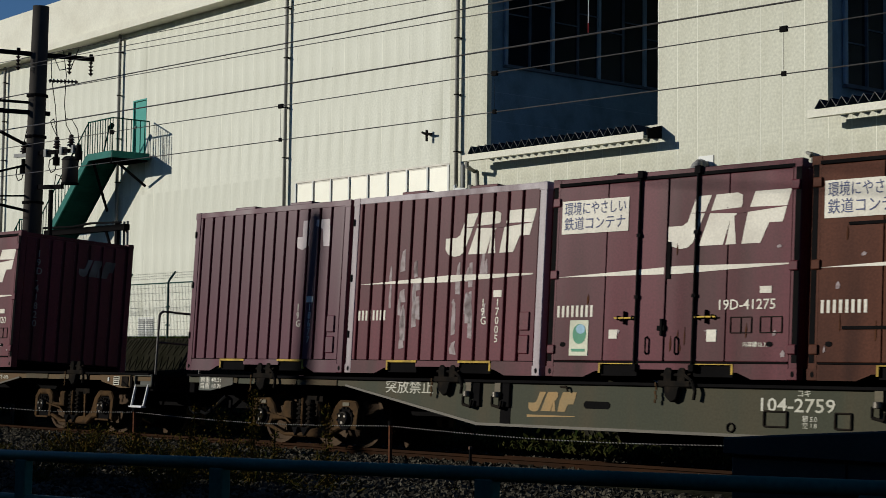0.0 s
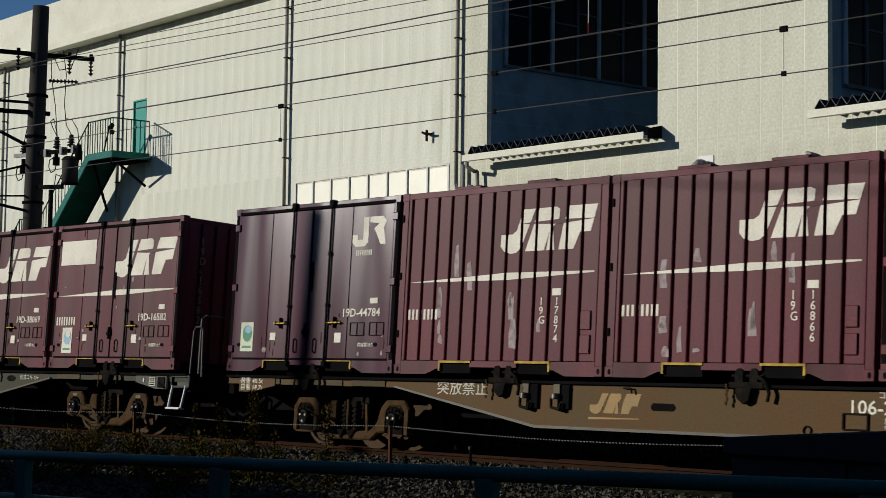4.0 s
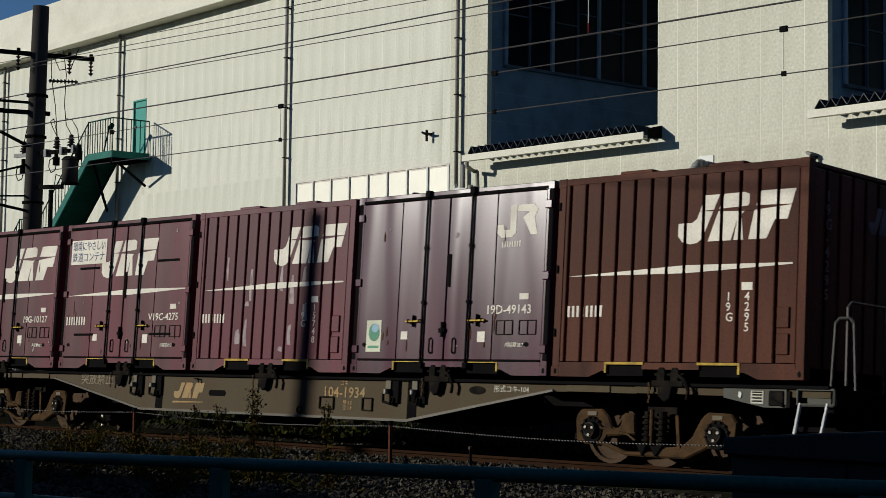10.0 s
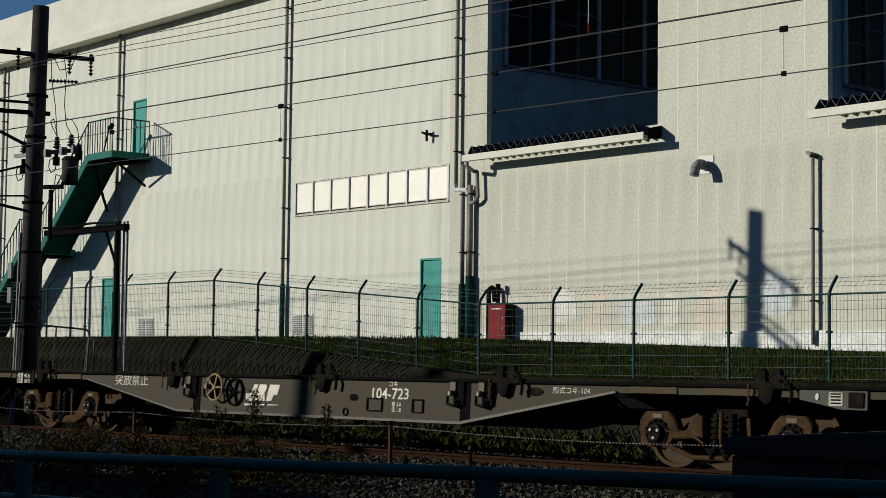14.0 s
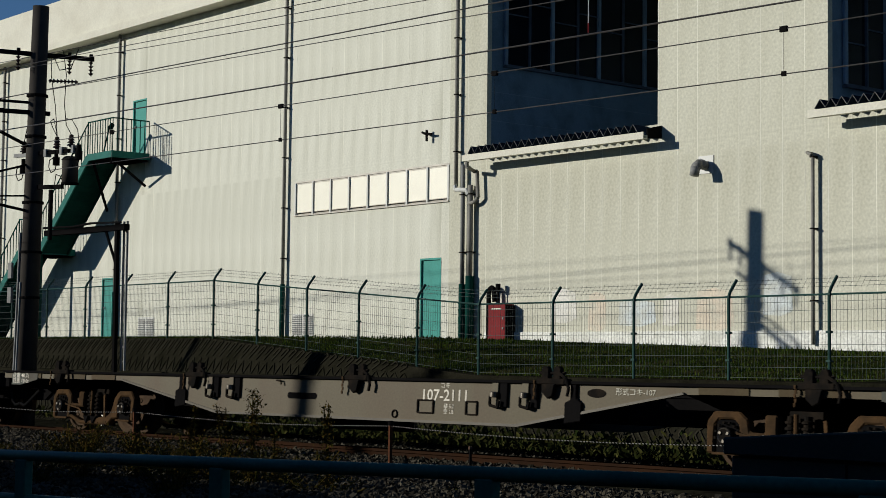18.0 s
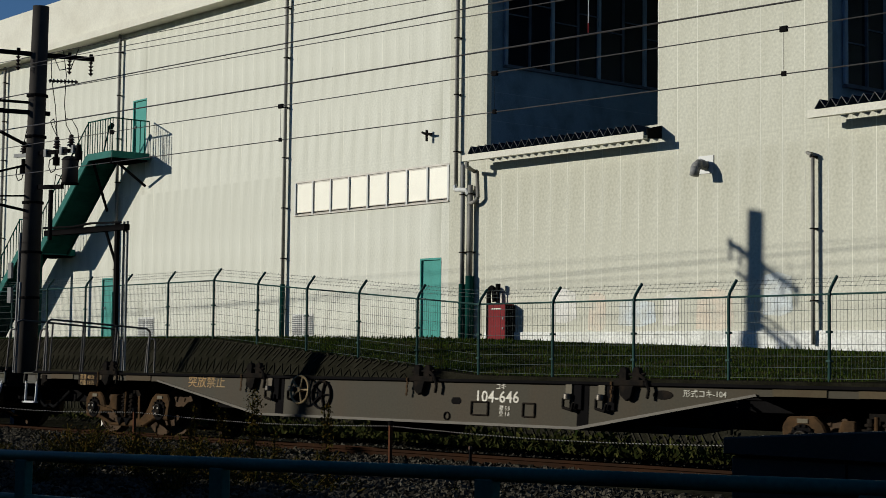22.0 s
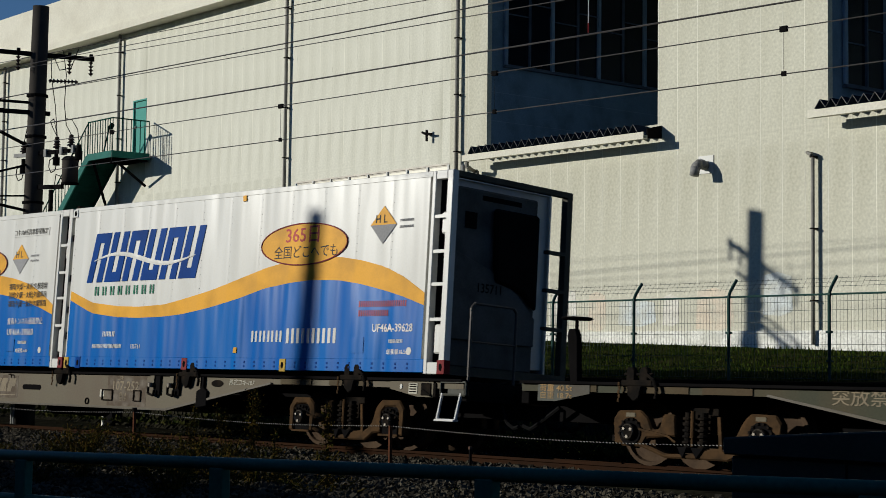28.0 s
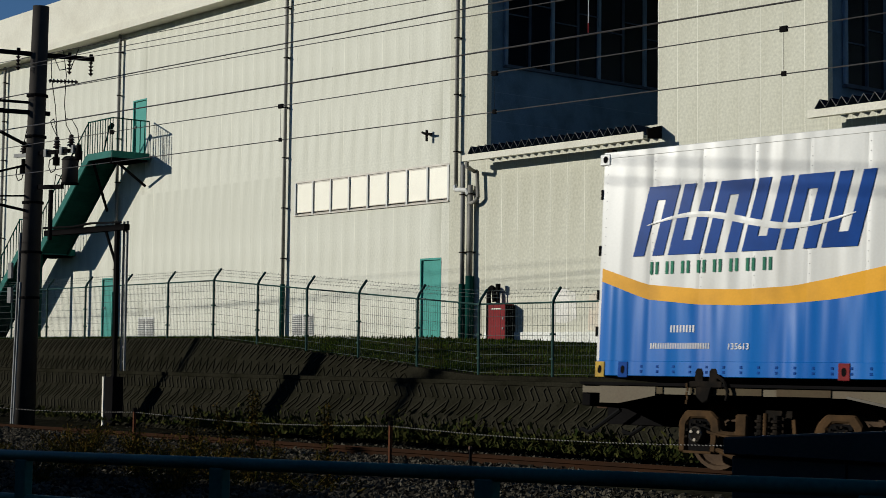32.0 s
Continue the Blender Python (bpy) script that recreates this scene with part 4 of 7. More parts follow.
part("lid", Shape().prism([(-0.03, 1.315), (3.6, 1.315), (3.6, 1.66), (-0.03, 1.40)], -0.03, 0.58), M_CABINET, lid, "slightly sloping lid", bevel=0.008)
part("seam", Shape().box(0.66, 0.668, -0.006, 0.0, 0.05, 1.30), M_BLACK, lid)
part("upstand", Shape().box(0.95, 1.1, 0.1, 0.5, 1.4, 1.72), M_CABINET, lid)

# unseen blocks added behind the camera to shade the foreground and dim the sky's light
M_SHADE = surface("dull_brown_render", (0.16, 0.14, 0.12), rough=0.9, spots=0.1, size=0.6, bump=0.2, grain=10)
for x0, x1, h, depth in ((-150, -96, 7.6, 14), (-95, -42, 7.4, 12), (-41, 4, 7.35, 12), (5, 70, 7.7, 15)):
    nb = thing("shade_block", pose(x0, -6, -0.6), "unseen plain brown block added to shade the foreground", "building", "buildings behind the path")
    part("wall", Shape().box(0, x1 - x0, -depth, 0, 0, h - 0.4), M_SHADE, nb)
    part("roof", Shape().box(-0.2, x1 - x0 + 0.2, -depth - 0.2, 0.2, h - 0.4, h), M_POLE, nb)

# ballast stones
def stones(name, count, spots, label):
    """Angular broken stones, six-sided and skewed, one at each spot."""
    cube = np.array([(-1, -1, -1), (1, -1, -1), (1, 1, -1), (-1, 1, -1), (-1, -1, 1), (1, -1, 1), (1, 1, 1), (-1, 1, 1)]) * 0.75
    faces = np.array([(0, 3, 2, 1), (4, 5, 6, 7), (0, 1, 5, 4), (1, 2, 6, 5), (2, 3, 7, 6), (3, 0, 4, 7)])
    rng = np.random.default_rng(4)
    v = cube[None] * rng.uniform(0.45, 1.3, (count, 8, 3)) * rng.uniform(0.65, 1.2, (count, 1, 3)) * rng.uniform(0.020, 0.042, (count, 1, 1))
    turn = rng.normal(size=(count, 4))
    turn /= np.linalg.norm(turn, axis=1)[:, None]
    w, q = turn[:, :1, None], turn[:, None, 1:]
    c = np.cross(np.broadcast_to(q, v.shape), v)
    v = v + 2 * (w * c + np.cross(np.broadcast_to(q, v.shape), c)) + spots(rng, count)[:, None]
    f = (faces[None] + (np.arange(count) * 8)[:, None, None]).reshape(-1, 4)
    me = bpy.data.meshes.new(name)
    me.from_pydata(v.reshape(-1, 3).tolist(), [], f.tolist())
    return tagged(part(name, me, M_BALLAST, None), label, "ballast", kind="stuff")


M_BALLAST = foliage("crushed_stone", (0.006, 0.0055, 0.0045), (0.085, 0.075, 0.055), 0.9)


def near_spots(rng, count):
    y = 8.8 + 7.65 * rng.random(count) ** 0.6
    x = -(0.72 + 1.05 * rng.random(count)) * y
    return np.stack([x, y, np.interp(y, [8.8, 15.4, 16.1, 16.45], [-0.17, -0.165, -0.15, -0.13]) + rng.uniform(-0.01, 0.035, count)], 1)


def far_spots(rng, count):
    y = np.where(rng.random(count) < 0.35, rng.uniform(16.64, 17.55, count), rng.uniform(17.75, 23.5, count))
    x = -(0.62 + 1.2 * rng.random(count)) * y
    d = y - RAIL_Y
    base = np.interp(d, [-1, 2.2, 3.3, 7], [-0.22, -0.24, -0.5, -0.46]) + RAIL_Z * 0.5 - np.where(abs(d) < 2.6, d * 0.0615, 0)
    return np.stack([x, y, base + CLIMB * (x + 27) + rng.uniform(0.0, 0.05, count)], 1)


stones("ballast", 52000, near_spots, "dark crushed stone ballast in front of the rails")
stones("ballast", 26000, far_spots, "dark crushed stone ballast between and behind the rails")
rod = thing("short_stake", pose(-13.2, 13.5, -0.2), "short dark steel rod stuck in the ballast", "stake")
part("shaft", Shape().tube((0, 0, 0), (0, 0, 0.5), 0.018, 6), M_BLACK, rod)
part("tip", Shape().tube((0, 0, 0.5), (0, 0, 0.53), 0.024, 6), M_RUST, rod)

# weeds in front of the track
def weed(x, y, h, lean, spread, count, tall):
    w = thing("weed", pose(x, y, -0.45), "dry green and yellow weed growing by the track" if not tall else "tall narrow weed with dense small leaves", "weed", "weeds by the track")
    stem = Shape()
    tips = []
    for k in range(2 if tall else 7):
        a = random.uniform(0, math.tau)
        r = spread * (0.25 if tall else 1.0) * random.uniform(0.2, 1)
        tip = Vector((math.cos(a) * r + lean, math.sin(a) * r, h * random.uniform(0.75, 1.0)))
        mid_ = Vector((tip.x * 0.3, tip.y * 0.3, tip.z * 0.55))
        stem.path([(0, 0, 0), mid_, tip], 0.008, 4)
        tips.append((mid_, tip))
    tagged(part("stem", stem, M_WEED, w), kind="stuff")
    v, f = [], []
    for k in range(count):
        a, b = random.choice(tips)
        u = random.random()
        p = (a * 0.0).lerp(a, min(1, u * 2)) if u < 0.5 else a.lerp(b, u * 2 - 1)
        p = p + Vector((random.gauss(0, 1), random.gauss(0, 1), random.gauss(0, 0.5))) * spread * (0.12 if tall else 0.25) * (1.15 - 0.6 * u)
        q = Vector((random.uniform(-1, 1), random.uniform(-1, 1), random.uniform(-0.1, 1))).normalized() * random.uniform(0.02, 0.048)
        s_ = q.cross(Vector((random.random(), random.random(), 0.3))).normalized() * q.length * 0.28
        n = len(v)
        v += [p, p + q * 0.5 + s_, p + q, p + q * 0.5 - s_]
        f.append((n, n + 1, n + 2, n + 3))
    me = bpy.data.meshes.new("leaves")
    me.from_pydata([tuple(q) for q in v], [], f)
    tagged(part("leaves", me, M_WEED, w), kind="stuff")


for x, h, tall, spread, n in ((-15.65, 1.42, True, 0.5, 1300), (-16.15, 1.18, True, 0.4, 750), (-16.75, 1.15, True, 0.4, 700), (-14.28, 1.24, True, 0.4, 700), (-15.2, 0.95, True, 0.4, 500)):
    weed(x, 12.35, h, random.uniform(-0.05, 0.05), spread, n, tall)
random.seed(11)
for x, y, h, n in [(-19.2, 12.2, 0.85, 1000), (-18.8, 12.0, 0.75, 900), (-18.3, 11.9, 0.6, 700), (-17.4, 12.0, 0.6, 700), (-16.6, 12.1, 0.65, 800), (-15.9, 12.0, 0.75, 900), (-15.3, 12.1, 0.6, 700),
                   (-14.5, 12.2, 0.5, 500), (-13.9, 12.0, 0.45, 500), (-20.2, 12.6, 0.5, 500), (-21.5, 12.4, 0.5, 400), (-12.9, 13.4, 0.35, 350), (-11.4, 13.6, 0.3, 300)]:
    weed(x, y, h, 0, 0.5, n * 2, False)
random.seed(12)
for x, y, h, n in [(-16.8, 10.2, 0.75, 700), (-17.1, 11.0, 0.85, 900), (-16.7, 11.5, 0.9, 1000), (-15.2, 11.0, 0.85, 900), (-14.9, 11.4, 0.75, 700), (-15.9, 12.6, 0.7, 600), (-14.7, 10.5, 0.8, 800), (-17.4, 13.3, 0.7, 700), (-18.6, 13.6, 0.7, 700),
                   (-20.3, 14.1, 0.65, 600), (-22.0, 14.3, 0.7, 600), (-16.3, 13.9, 0.6, 500)]:
    weed(x, y, h, 0, 0.45, n * 2, False)

# ---- the train ----
CAR = 20.4
SPEED = 5.355
ROLLING, SPINNING = [], []
KEPT = {}


def car_centre(k):
    """Where wagon k has its middle at 0 s."""
    return -32.675 - CAR * (k - 1)


def kept(key, make):
    """One mesh for all alike parts."""
    if key not in KEPT:
        KEPT[key] = make()
    return KEPT[key]


def clip(poly, x0, x1):
    """The stretch of an outline between x0 and x1."""
    for edge, keep_ in ((x0, 1), (x1, -1)):
        out = []
        for a, b in zip(poly, poly[1:] + poly[:1]):
            ia, ib = (a[0] - edge) * keep_ >= 0, (b[0] - edge) * keep_ >= 0
            if ia:
                out.append(a)
            if ia != ib:
                u = (edge - a[0]) / (b[0] - a[0])
                out.append((edge, a[1] + (b[1] - a[1]) * u))
        poly = out
        if len(poly) < 3:
            return []
    return poly


def mark(shape, outlines, y, strips=None, thick=0.003):
    """Painted shapes on a side that faces -y, broken where the side has grooves."""
    for poly in outlines:
        for a, b in strips or [(-99, 99)]:
            piece = clip(poly, a, b)
            if len(piece) >= 3:
                shape.prism(piece, y - thick, y)
    return shape


def slanted_mark(x0, x1, z0, z1):
    """A slanting three-piece emblem."""
    at = lambda pts: [(x0 + (x1 - x0) * u, z0 + (z1 - z0) * v) for u, v in pts]
    return [at([(0.0, 0.43), (0.0, 0.17), (0.04, 0.05), (0.11, 0.0), (0.17, 0.02), (0.21, 0.10), (0.235, 0.22), (0.36, 0.97), (0.235, 0.97), (0.165, 0.50), (0.12, 0.43)]),
            at([(0.265, 0.04), (0.40, 0.97), (0.575, 0.98), (0.615, 0.93), (0.615, 0.76), (0.585, 0.62), (0.55, 0.55), (0.57, 0.04), (0.487, 0.04), (0.518, 0.48), (0.463, 0.04)]),
            at([(0.715, 0.98), (1.0, 0.98), (0.935, 0.40), (0.83, 0.40), (0.765, 0.04), (0.615, 0.04), (0.655, 0.57)])]


def slanted_slit(x0, x1, z0, z1):
    at = lambda pts: [(x0 + (x1 - x0) * u, z0 + (z1 - z0) * v) for u, v in pts]
    return [at([(0.18, 0.655), (0.60, 0.60), (1.0, 0.68), (0.60, 0.705)])]


def bars_for_words(x, z, h, count, gap=0.25):
    """Plain upright bars in place of a maker's name, two for each letter."""
    w = h * 0.95
    out = []
    for k in range(count):
        for j in range(2):
            a = x + k * w * (1 + gap) + j * w * 0.56
            out.append([(a, z), (a + w * 0.28, z), (a + w * 0.28, z + h), (a, z + h)])
    return out


def ellipse(cx, cz, rx, rz, n=28):
    return [(cx + rx * math.cos(k * math.tau / n), cz + rz * math.sin(k * math.tau / n)) for k in range(n)]


def upright(x, y, z):
    """Puts flat letters on a side that faces -y."""
    return pose(x, y, z, 90)


L, H = 3.715, 2.5
U = lambda u: -L / 2 + L * u
GROOVES = [-L / 2 + 0.20 + 0.2593 * _k for _k in range(13)]
_cuts = [-L / 2 + 0.10] + GROOVES + [L / 2 - 0.10]
RIBS = [(_a + 0.023, _b - 0.023) for _a, _b in zip(_cuts, _cuts[1:])]
# small shifts of the containers along their wagons, set to fit the camera's view
NUDGE = {(0, 3): -0.03, (0, 4): -0.04, (0, 5): -0.01, (1, 2): -0.12, (1, 3): -0.08, (1, 4): -0.03, (1, 5): 0.02, (2, 1): 0.03, (2, 2): 0.03,
         (2, 3): 0.03, (2, 4): 0.03, (2, 5): 0.03, (3, 1): 0.07, (3, 2): 0.09, (3, 3): 0.11, (3, 4): 0.08, (3, 5): 0.0}


def place_of(k, slot):
    """Where a short container stands at 0 s, by its wagon and its place on it."""
    return car_centre(k) + 9.4 - L / 2 - 3.8217 * (slot - 1) + NUDGE.get((k, slot), 0.0)


def end_wall(c, x, out, paint, number, logo=True):
    """A corrugated end with upright digits and an emblem."""
    w = 2.2 / 8
    wall = part("end_wall", kept(("endback", x, paint.name), lambda: Shape().box(min(x - out * 0.07, x - out * 0.045), max(x - out * 0.07, x - out * 0.045), -1.11, 1.11, 0.14, 2.4).mesh("end_wall")), paint, c)
    for k in range(8):
        y = -1.1 + k * w
        part("rib", kept(("endrib", x, k, paint.name), lambda: Shape().prism([(y, 0.14), (y + w - 0.06, 0.14), (y + w - 0.06, 2.4), (y, 2.4)], min(x - out * 0.05, x - out * 0.01), max(x - out * 0.05, x - out * 0.01), "x").mesh("rib", 0.008)), paint, wall)
    if out > 0 and logo:
        s = Shape()
        for poly in slanted_mark(0.05, 0.85, 1.78, 2.12):
            s.prism(poly, x - 0.01, x - 0.006, "x")
        part("emblem", s.mesh("emblem"), M_ENDMARK, c, "grey emblem darkened for the shaded end")
        for k, ch in enumerate(number):
            writing(ch, 0.13, M_ENDMARK, c, pose(x - 0.008, -0.86, 2.05 - k * 0.16, 90, 0, 90), "digit")


def frame_parts(c, paint, post_paint, grooved):
    """Corner posts, castings, rails, fork pockets and roof, shared by all short containers."""
    for x in (-1, 1):
        for y in (-1, 1):
            px, py = x * (L / 2 - 0.06), y * (1.225 - 0.06)
            part("corner_post", kept(("post", post_paint.name, x, y), lambda: Shape().box(px - 0.06, px + 0.06, py - 0.06, py + 0.06, 0.12, H - 0.1).mesh("corner_post", 0.008)), post_paint, c)
            for z0, z1 in ((0.0, 0.13), (H - 0.11, H)):
                part("corner_casting", kept(("cast", x, y, z0, post_paint.name), lambda: Shape().box(px - 0.075, px + 0.062, py - 0.062, py + 0.062, z0, z1).mesh("corner_casting", 0.006)), post_paint, c)
            if y < 0:
                part("casting_hole", kept(("hole", x), lambda: Shape().prism(ellipse(px, 0.065, 0.022, 0.035, 10), -1.230, -1.222).mesh("casting_hole")), M_BLACK, c)
    for y in (-1.225, 1.165):
        part("top_rail", kept(("toprail", post_paint.name, y), lambda: Shape().box(-L / 2 + 0.12, L / 2 - 0.12, y, y + 0.06, H - 0.09, H - 0.005).mesh("top_rail", 0.006)), post_paint, c)
        part("bottom_rail", kept(("botrail", paint.name, y), lambda: Shape().prism(
            [(-L / 2 + 0.12, 0.0), (-1.25, 0.0), (-1.05, 0.075), (-0.98, 0.075), (-0.98, 0.165), (-0.42, 0.165), (-0.42, 0.10), (0.42, 0.10), (0.42, 0.165), (0.98, 0.165), (0.98, 0.075),
             (1.05, 0.075), (1.25, 0.0), (L / 2 - 0.12, 0.0), (L / 2 - 0.12, 0.18), (-L / 2 + 0.12, 0.18)], y, y + 0.06).mesh("bottom_rail")), paint, c)
    for x in (-0.70, 0.70):
        p = part("fork_pocket", kept(("pocket", x), lambda: Shape().box(x - 0.28, x + 0.28, -1.2, 1.2, 0.02, 0.16).mesh("fork_pocket")), M_BLACK, c, "black forklift pocket")
        part("trim", kept(("trim", x, grooved), lambda: (Shape().box(x - 0.30, x + 0.30, -1.236, -1.2, 0.155, 0.185) if grooved else Shape().box(x - 0.30, x + 0.30, -1.234, -1.2, 0.16, 0.172))
                          .box(x + (0.27 if x > 0 else -0.30), x + (0.30 if x > 0 else -0.27), -1.232, -1.2, 0.05, 0.16).mesh("trim")), M_YELLOW, p, "yellow pocket edging")
    part("underframe", kept("underframe", lambda: Shape().box(-L / 2 + 0.1, L / 2 - 0.1, -1.12, 1.12, 0.1, 0.17).mesh("underframe")), M_BLACK, c)
    part("roof", kept(("roof", paint.name), lambda: Shape().box(-L / 2 + 0.06, L / 2 - 0.06, -1.17, 1.17, H - 0.06, H - 0.02).mesh("roof")), paint, c)


def lock_rods(c):
    for x in (-0.43, 0.43):
        r = part("lock_rod", kept(("rod", x), lambda: Shape().tube((x, -1.25, 0.10), (x, -1.25, H - 0.02), 0.016, 8).box(x - 0.04, x + 0.04, -1.27, -1.2, H - 0.08, H + 0.01)
                                  .box(x - 0.035, x + 0.035, -1.27, -1.2, 0.08, 0.16).box(x - 0.03, x + 0.03, -1.262, -1.22, 0.95, 0.99).box(x - 0.03, x + 0.03, -1.262, -1.22, 1.7, 1.74).mesh("lock_rod")), M_BLACK, c, "black door locking bar")
        way = -1 if x < 0 else 1
        span = lambda a, b, *rest: (min(x + way * a, x + way * b), max(x + way * a, x + way * b)) + rest
        h = part("handle", kept(("handle", x), lambda: Shape().box(*span(0.02, 0.33, -1.268, -1.25, 0.705, 0.727)).mesh("handle", 0.006)), M_BRASS, r, "yellow bar handle")
        part("catch", kept(("catch", x), lambda: Shape().box(*span(0.17, 0.185, -1.27, -1.226, 0.64, 0.80)).box(*span(0.26, 0.28, -1.275, -1.226, 0.69, 0.745)).box(*span(0.035, 0.06, -1.275, -1.226, 0.69, 0.745)).mesh("catch", 0.006)), M_BLACK, h)
    part("door_recess", kept("recess", lambda: Shape().box(0.0, 0.055, -1.24, -1.2, 1.18, 1.62).mesh("door_recess")), M_BLACK, c, "black grip slot")
    for x in (-0.26, 0.18):
        part("grip", kept(("grip", x), lambda: Shape().path([(x, -1.22, 0.28), (x, -1.26, 0.30), (x, -1.26, 0.47), (x, -1.22, 0.49)], 0.012, 5).mesh("grip")), M_BLACK, c)
    part("latch", kept("latch", lambda: Shape().box(-0.1, 0.02, -1.26, -1.2, 0.56, 0.62).box(-0.05, -0.01, -1.27, -1.2, 0.50, 0.70).mesh("latch", 0.006)), M_BLACK, c)


def hinge_blocks(c, paint):
    for x in (-1, 1):
        for z in (0.34, 1.28, 2.2):
            px = x * (L / 2 - 0.075)
            part("hinge", kept(("hinge", paint.name, x, z), lambda: Shape().box(px - 0.06, px + 0.06, -1.25, -1.2, z - 0.055, z + 0.055).mesh("hinge", 0.01)), paint, c)


def sticker(c, u, z, tint=0, y=-1.232):
    s = part("label_plate", kept(("sticker", u, z, tint), lambda: Shape().box(U(u), U(u) + 0.30, y, y + 0.006, z, z + 0.44).mesh("label_plate")), (M_STICKER, M_CREAM, M_YELLOWED)[tint], c, ("pale green rectangular label", "faded white rectangular label", "yellowed rectangular label")[tint])
    part("disc", kept(("disc", u, z, tint), lambda: Shape().prism(ellipse(U(u) + 0.16, z + 0.27, 0.11, 0.125, 18), y - 0.003, y).mesh("disc")), (M_LEAFMARK, M_PALEBLUE, M_LEAFMARK)[tint], s, "round mark")
    part("spot", kept(("spot", u, z, tint), lambda: Shape().prism(ellipse(U(u) + 0.18, z + 0.33, 0.075, 0.06, 14), y - 0.005, y - 0.003).mesh("spot")), (M_PALEBLUE, M_CREAM, M_YELLOWED)[tint], s)
    part("text_bar", kept(("bar", u, z), lambda: Shape().box(U(u) + 0.04, U(u) + 0.26, y - 0.003, y, z + 0.05, z + 0.085).mesh("text_bar")), M_LEAFMARK, s)


def placards(c):
    for u, z, w, h in ((0.27, 0.47, 0.13, 0.11), (0.665, 0.43, 0.14, 0.14)):
        part("placard", kept(("plac", u), lambda: Shape().box(U(u), U(u) + w, -1.232, -1.226, z, z + h).mesh("placard")), M_CREAM, c, "small white notice plate")
    part("placard", kept("plac3", lambda: Shape().box(U(0.86), U(0.86) + 0.16, -1.232, -1.226, 0.98, 1.06).mesh("placard")), M_CREAM, c)
    for u in (0.755, 0.865):
        f = Shape()
        x0, x1, z0, z1 = U(u), U(u) + 0.29, 0.53, 0.71
        for a, b in (((x0, z0), (x1, z0)), ((x0, z1), (x1, z1)), ((x0, z0), (x0, z1)), ((x1, z0), (x1, z1)), (((x0 + x1) / 2, z0), ((x0 + x1) / 2, z1))):
            f.bar((a[0], -1.232, a[1]), (b[0], -1.230, b[1]), 0.010)
        part("card_holder", kept(("card", u), lambda: f.mesh("card_holder")), M_DARKGEAR, c, "empty card holder frame")
    for u, z in ((0.07, 0.40), (0.9, 0.40)):
        part("drain_hole", kept(("drain", u), lambda: Shape().prism(ellipse(U(u), z, 0.045, 0.03, 10), -1.232, -1.226).mesh("drain_hole")), M_BLACK, c)


# cream marks darkened: the shade on the container ends is in this colour
M_ENDMARK = steel("shaded_end_marking", (0.16, 0.155, 0.15), rough=0.7, dirt=(0.07, 0.06, 0.055), dirt_amount=0.6)
M_YELLOWED = steel("yellowed_label", (0.42, 0.36, 0.14), rough=0.6)
M_PALEBLUE = steel("pale_blue_mark", (0.30, 0.46, 0.55), rough=0.6)
M_RUSTSPOT = steel("rust_run", (0.07, 0.028, 0.014), rough=0.9)
M_SCRATCH = steel("worn_bare_patches", (0.30, 0.25, 0.245), rough=0.5, dirt=(0.14, 0.09, 0.085), dirt_amount=0.6, size=9)
M_SIGNBLUE = steel("grey_blue_lettering", (0.09, 0.10, 0.17), rough=0.6)


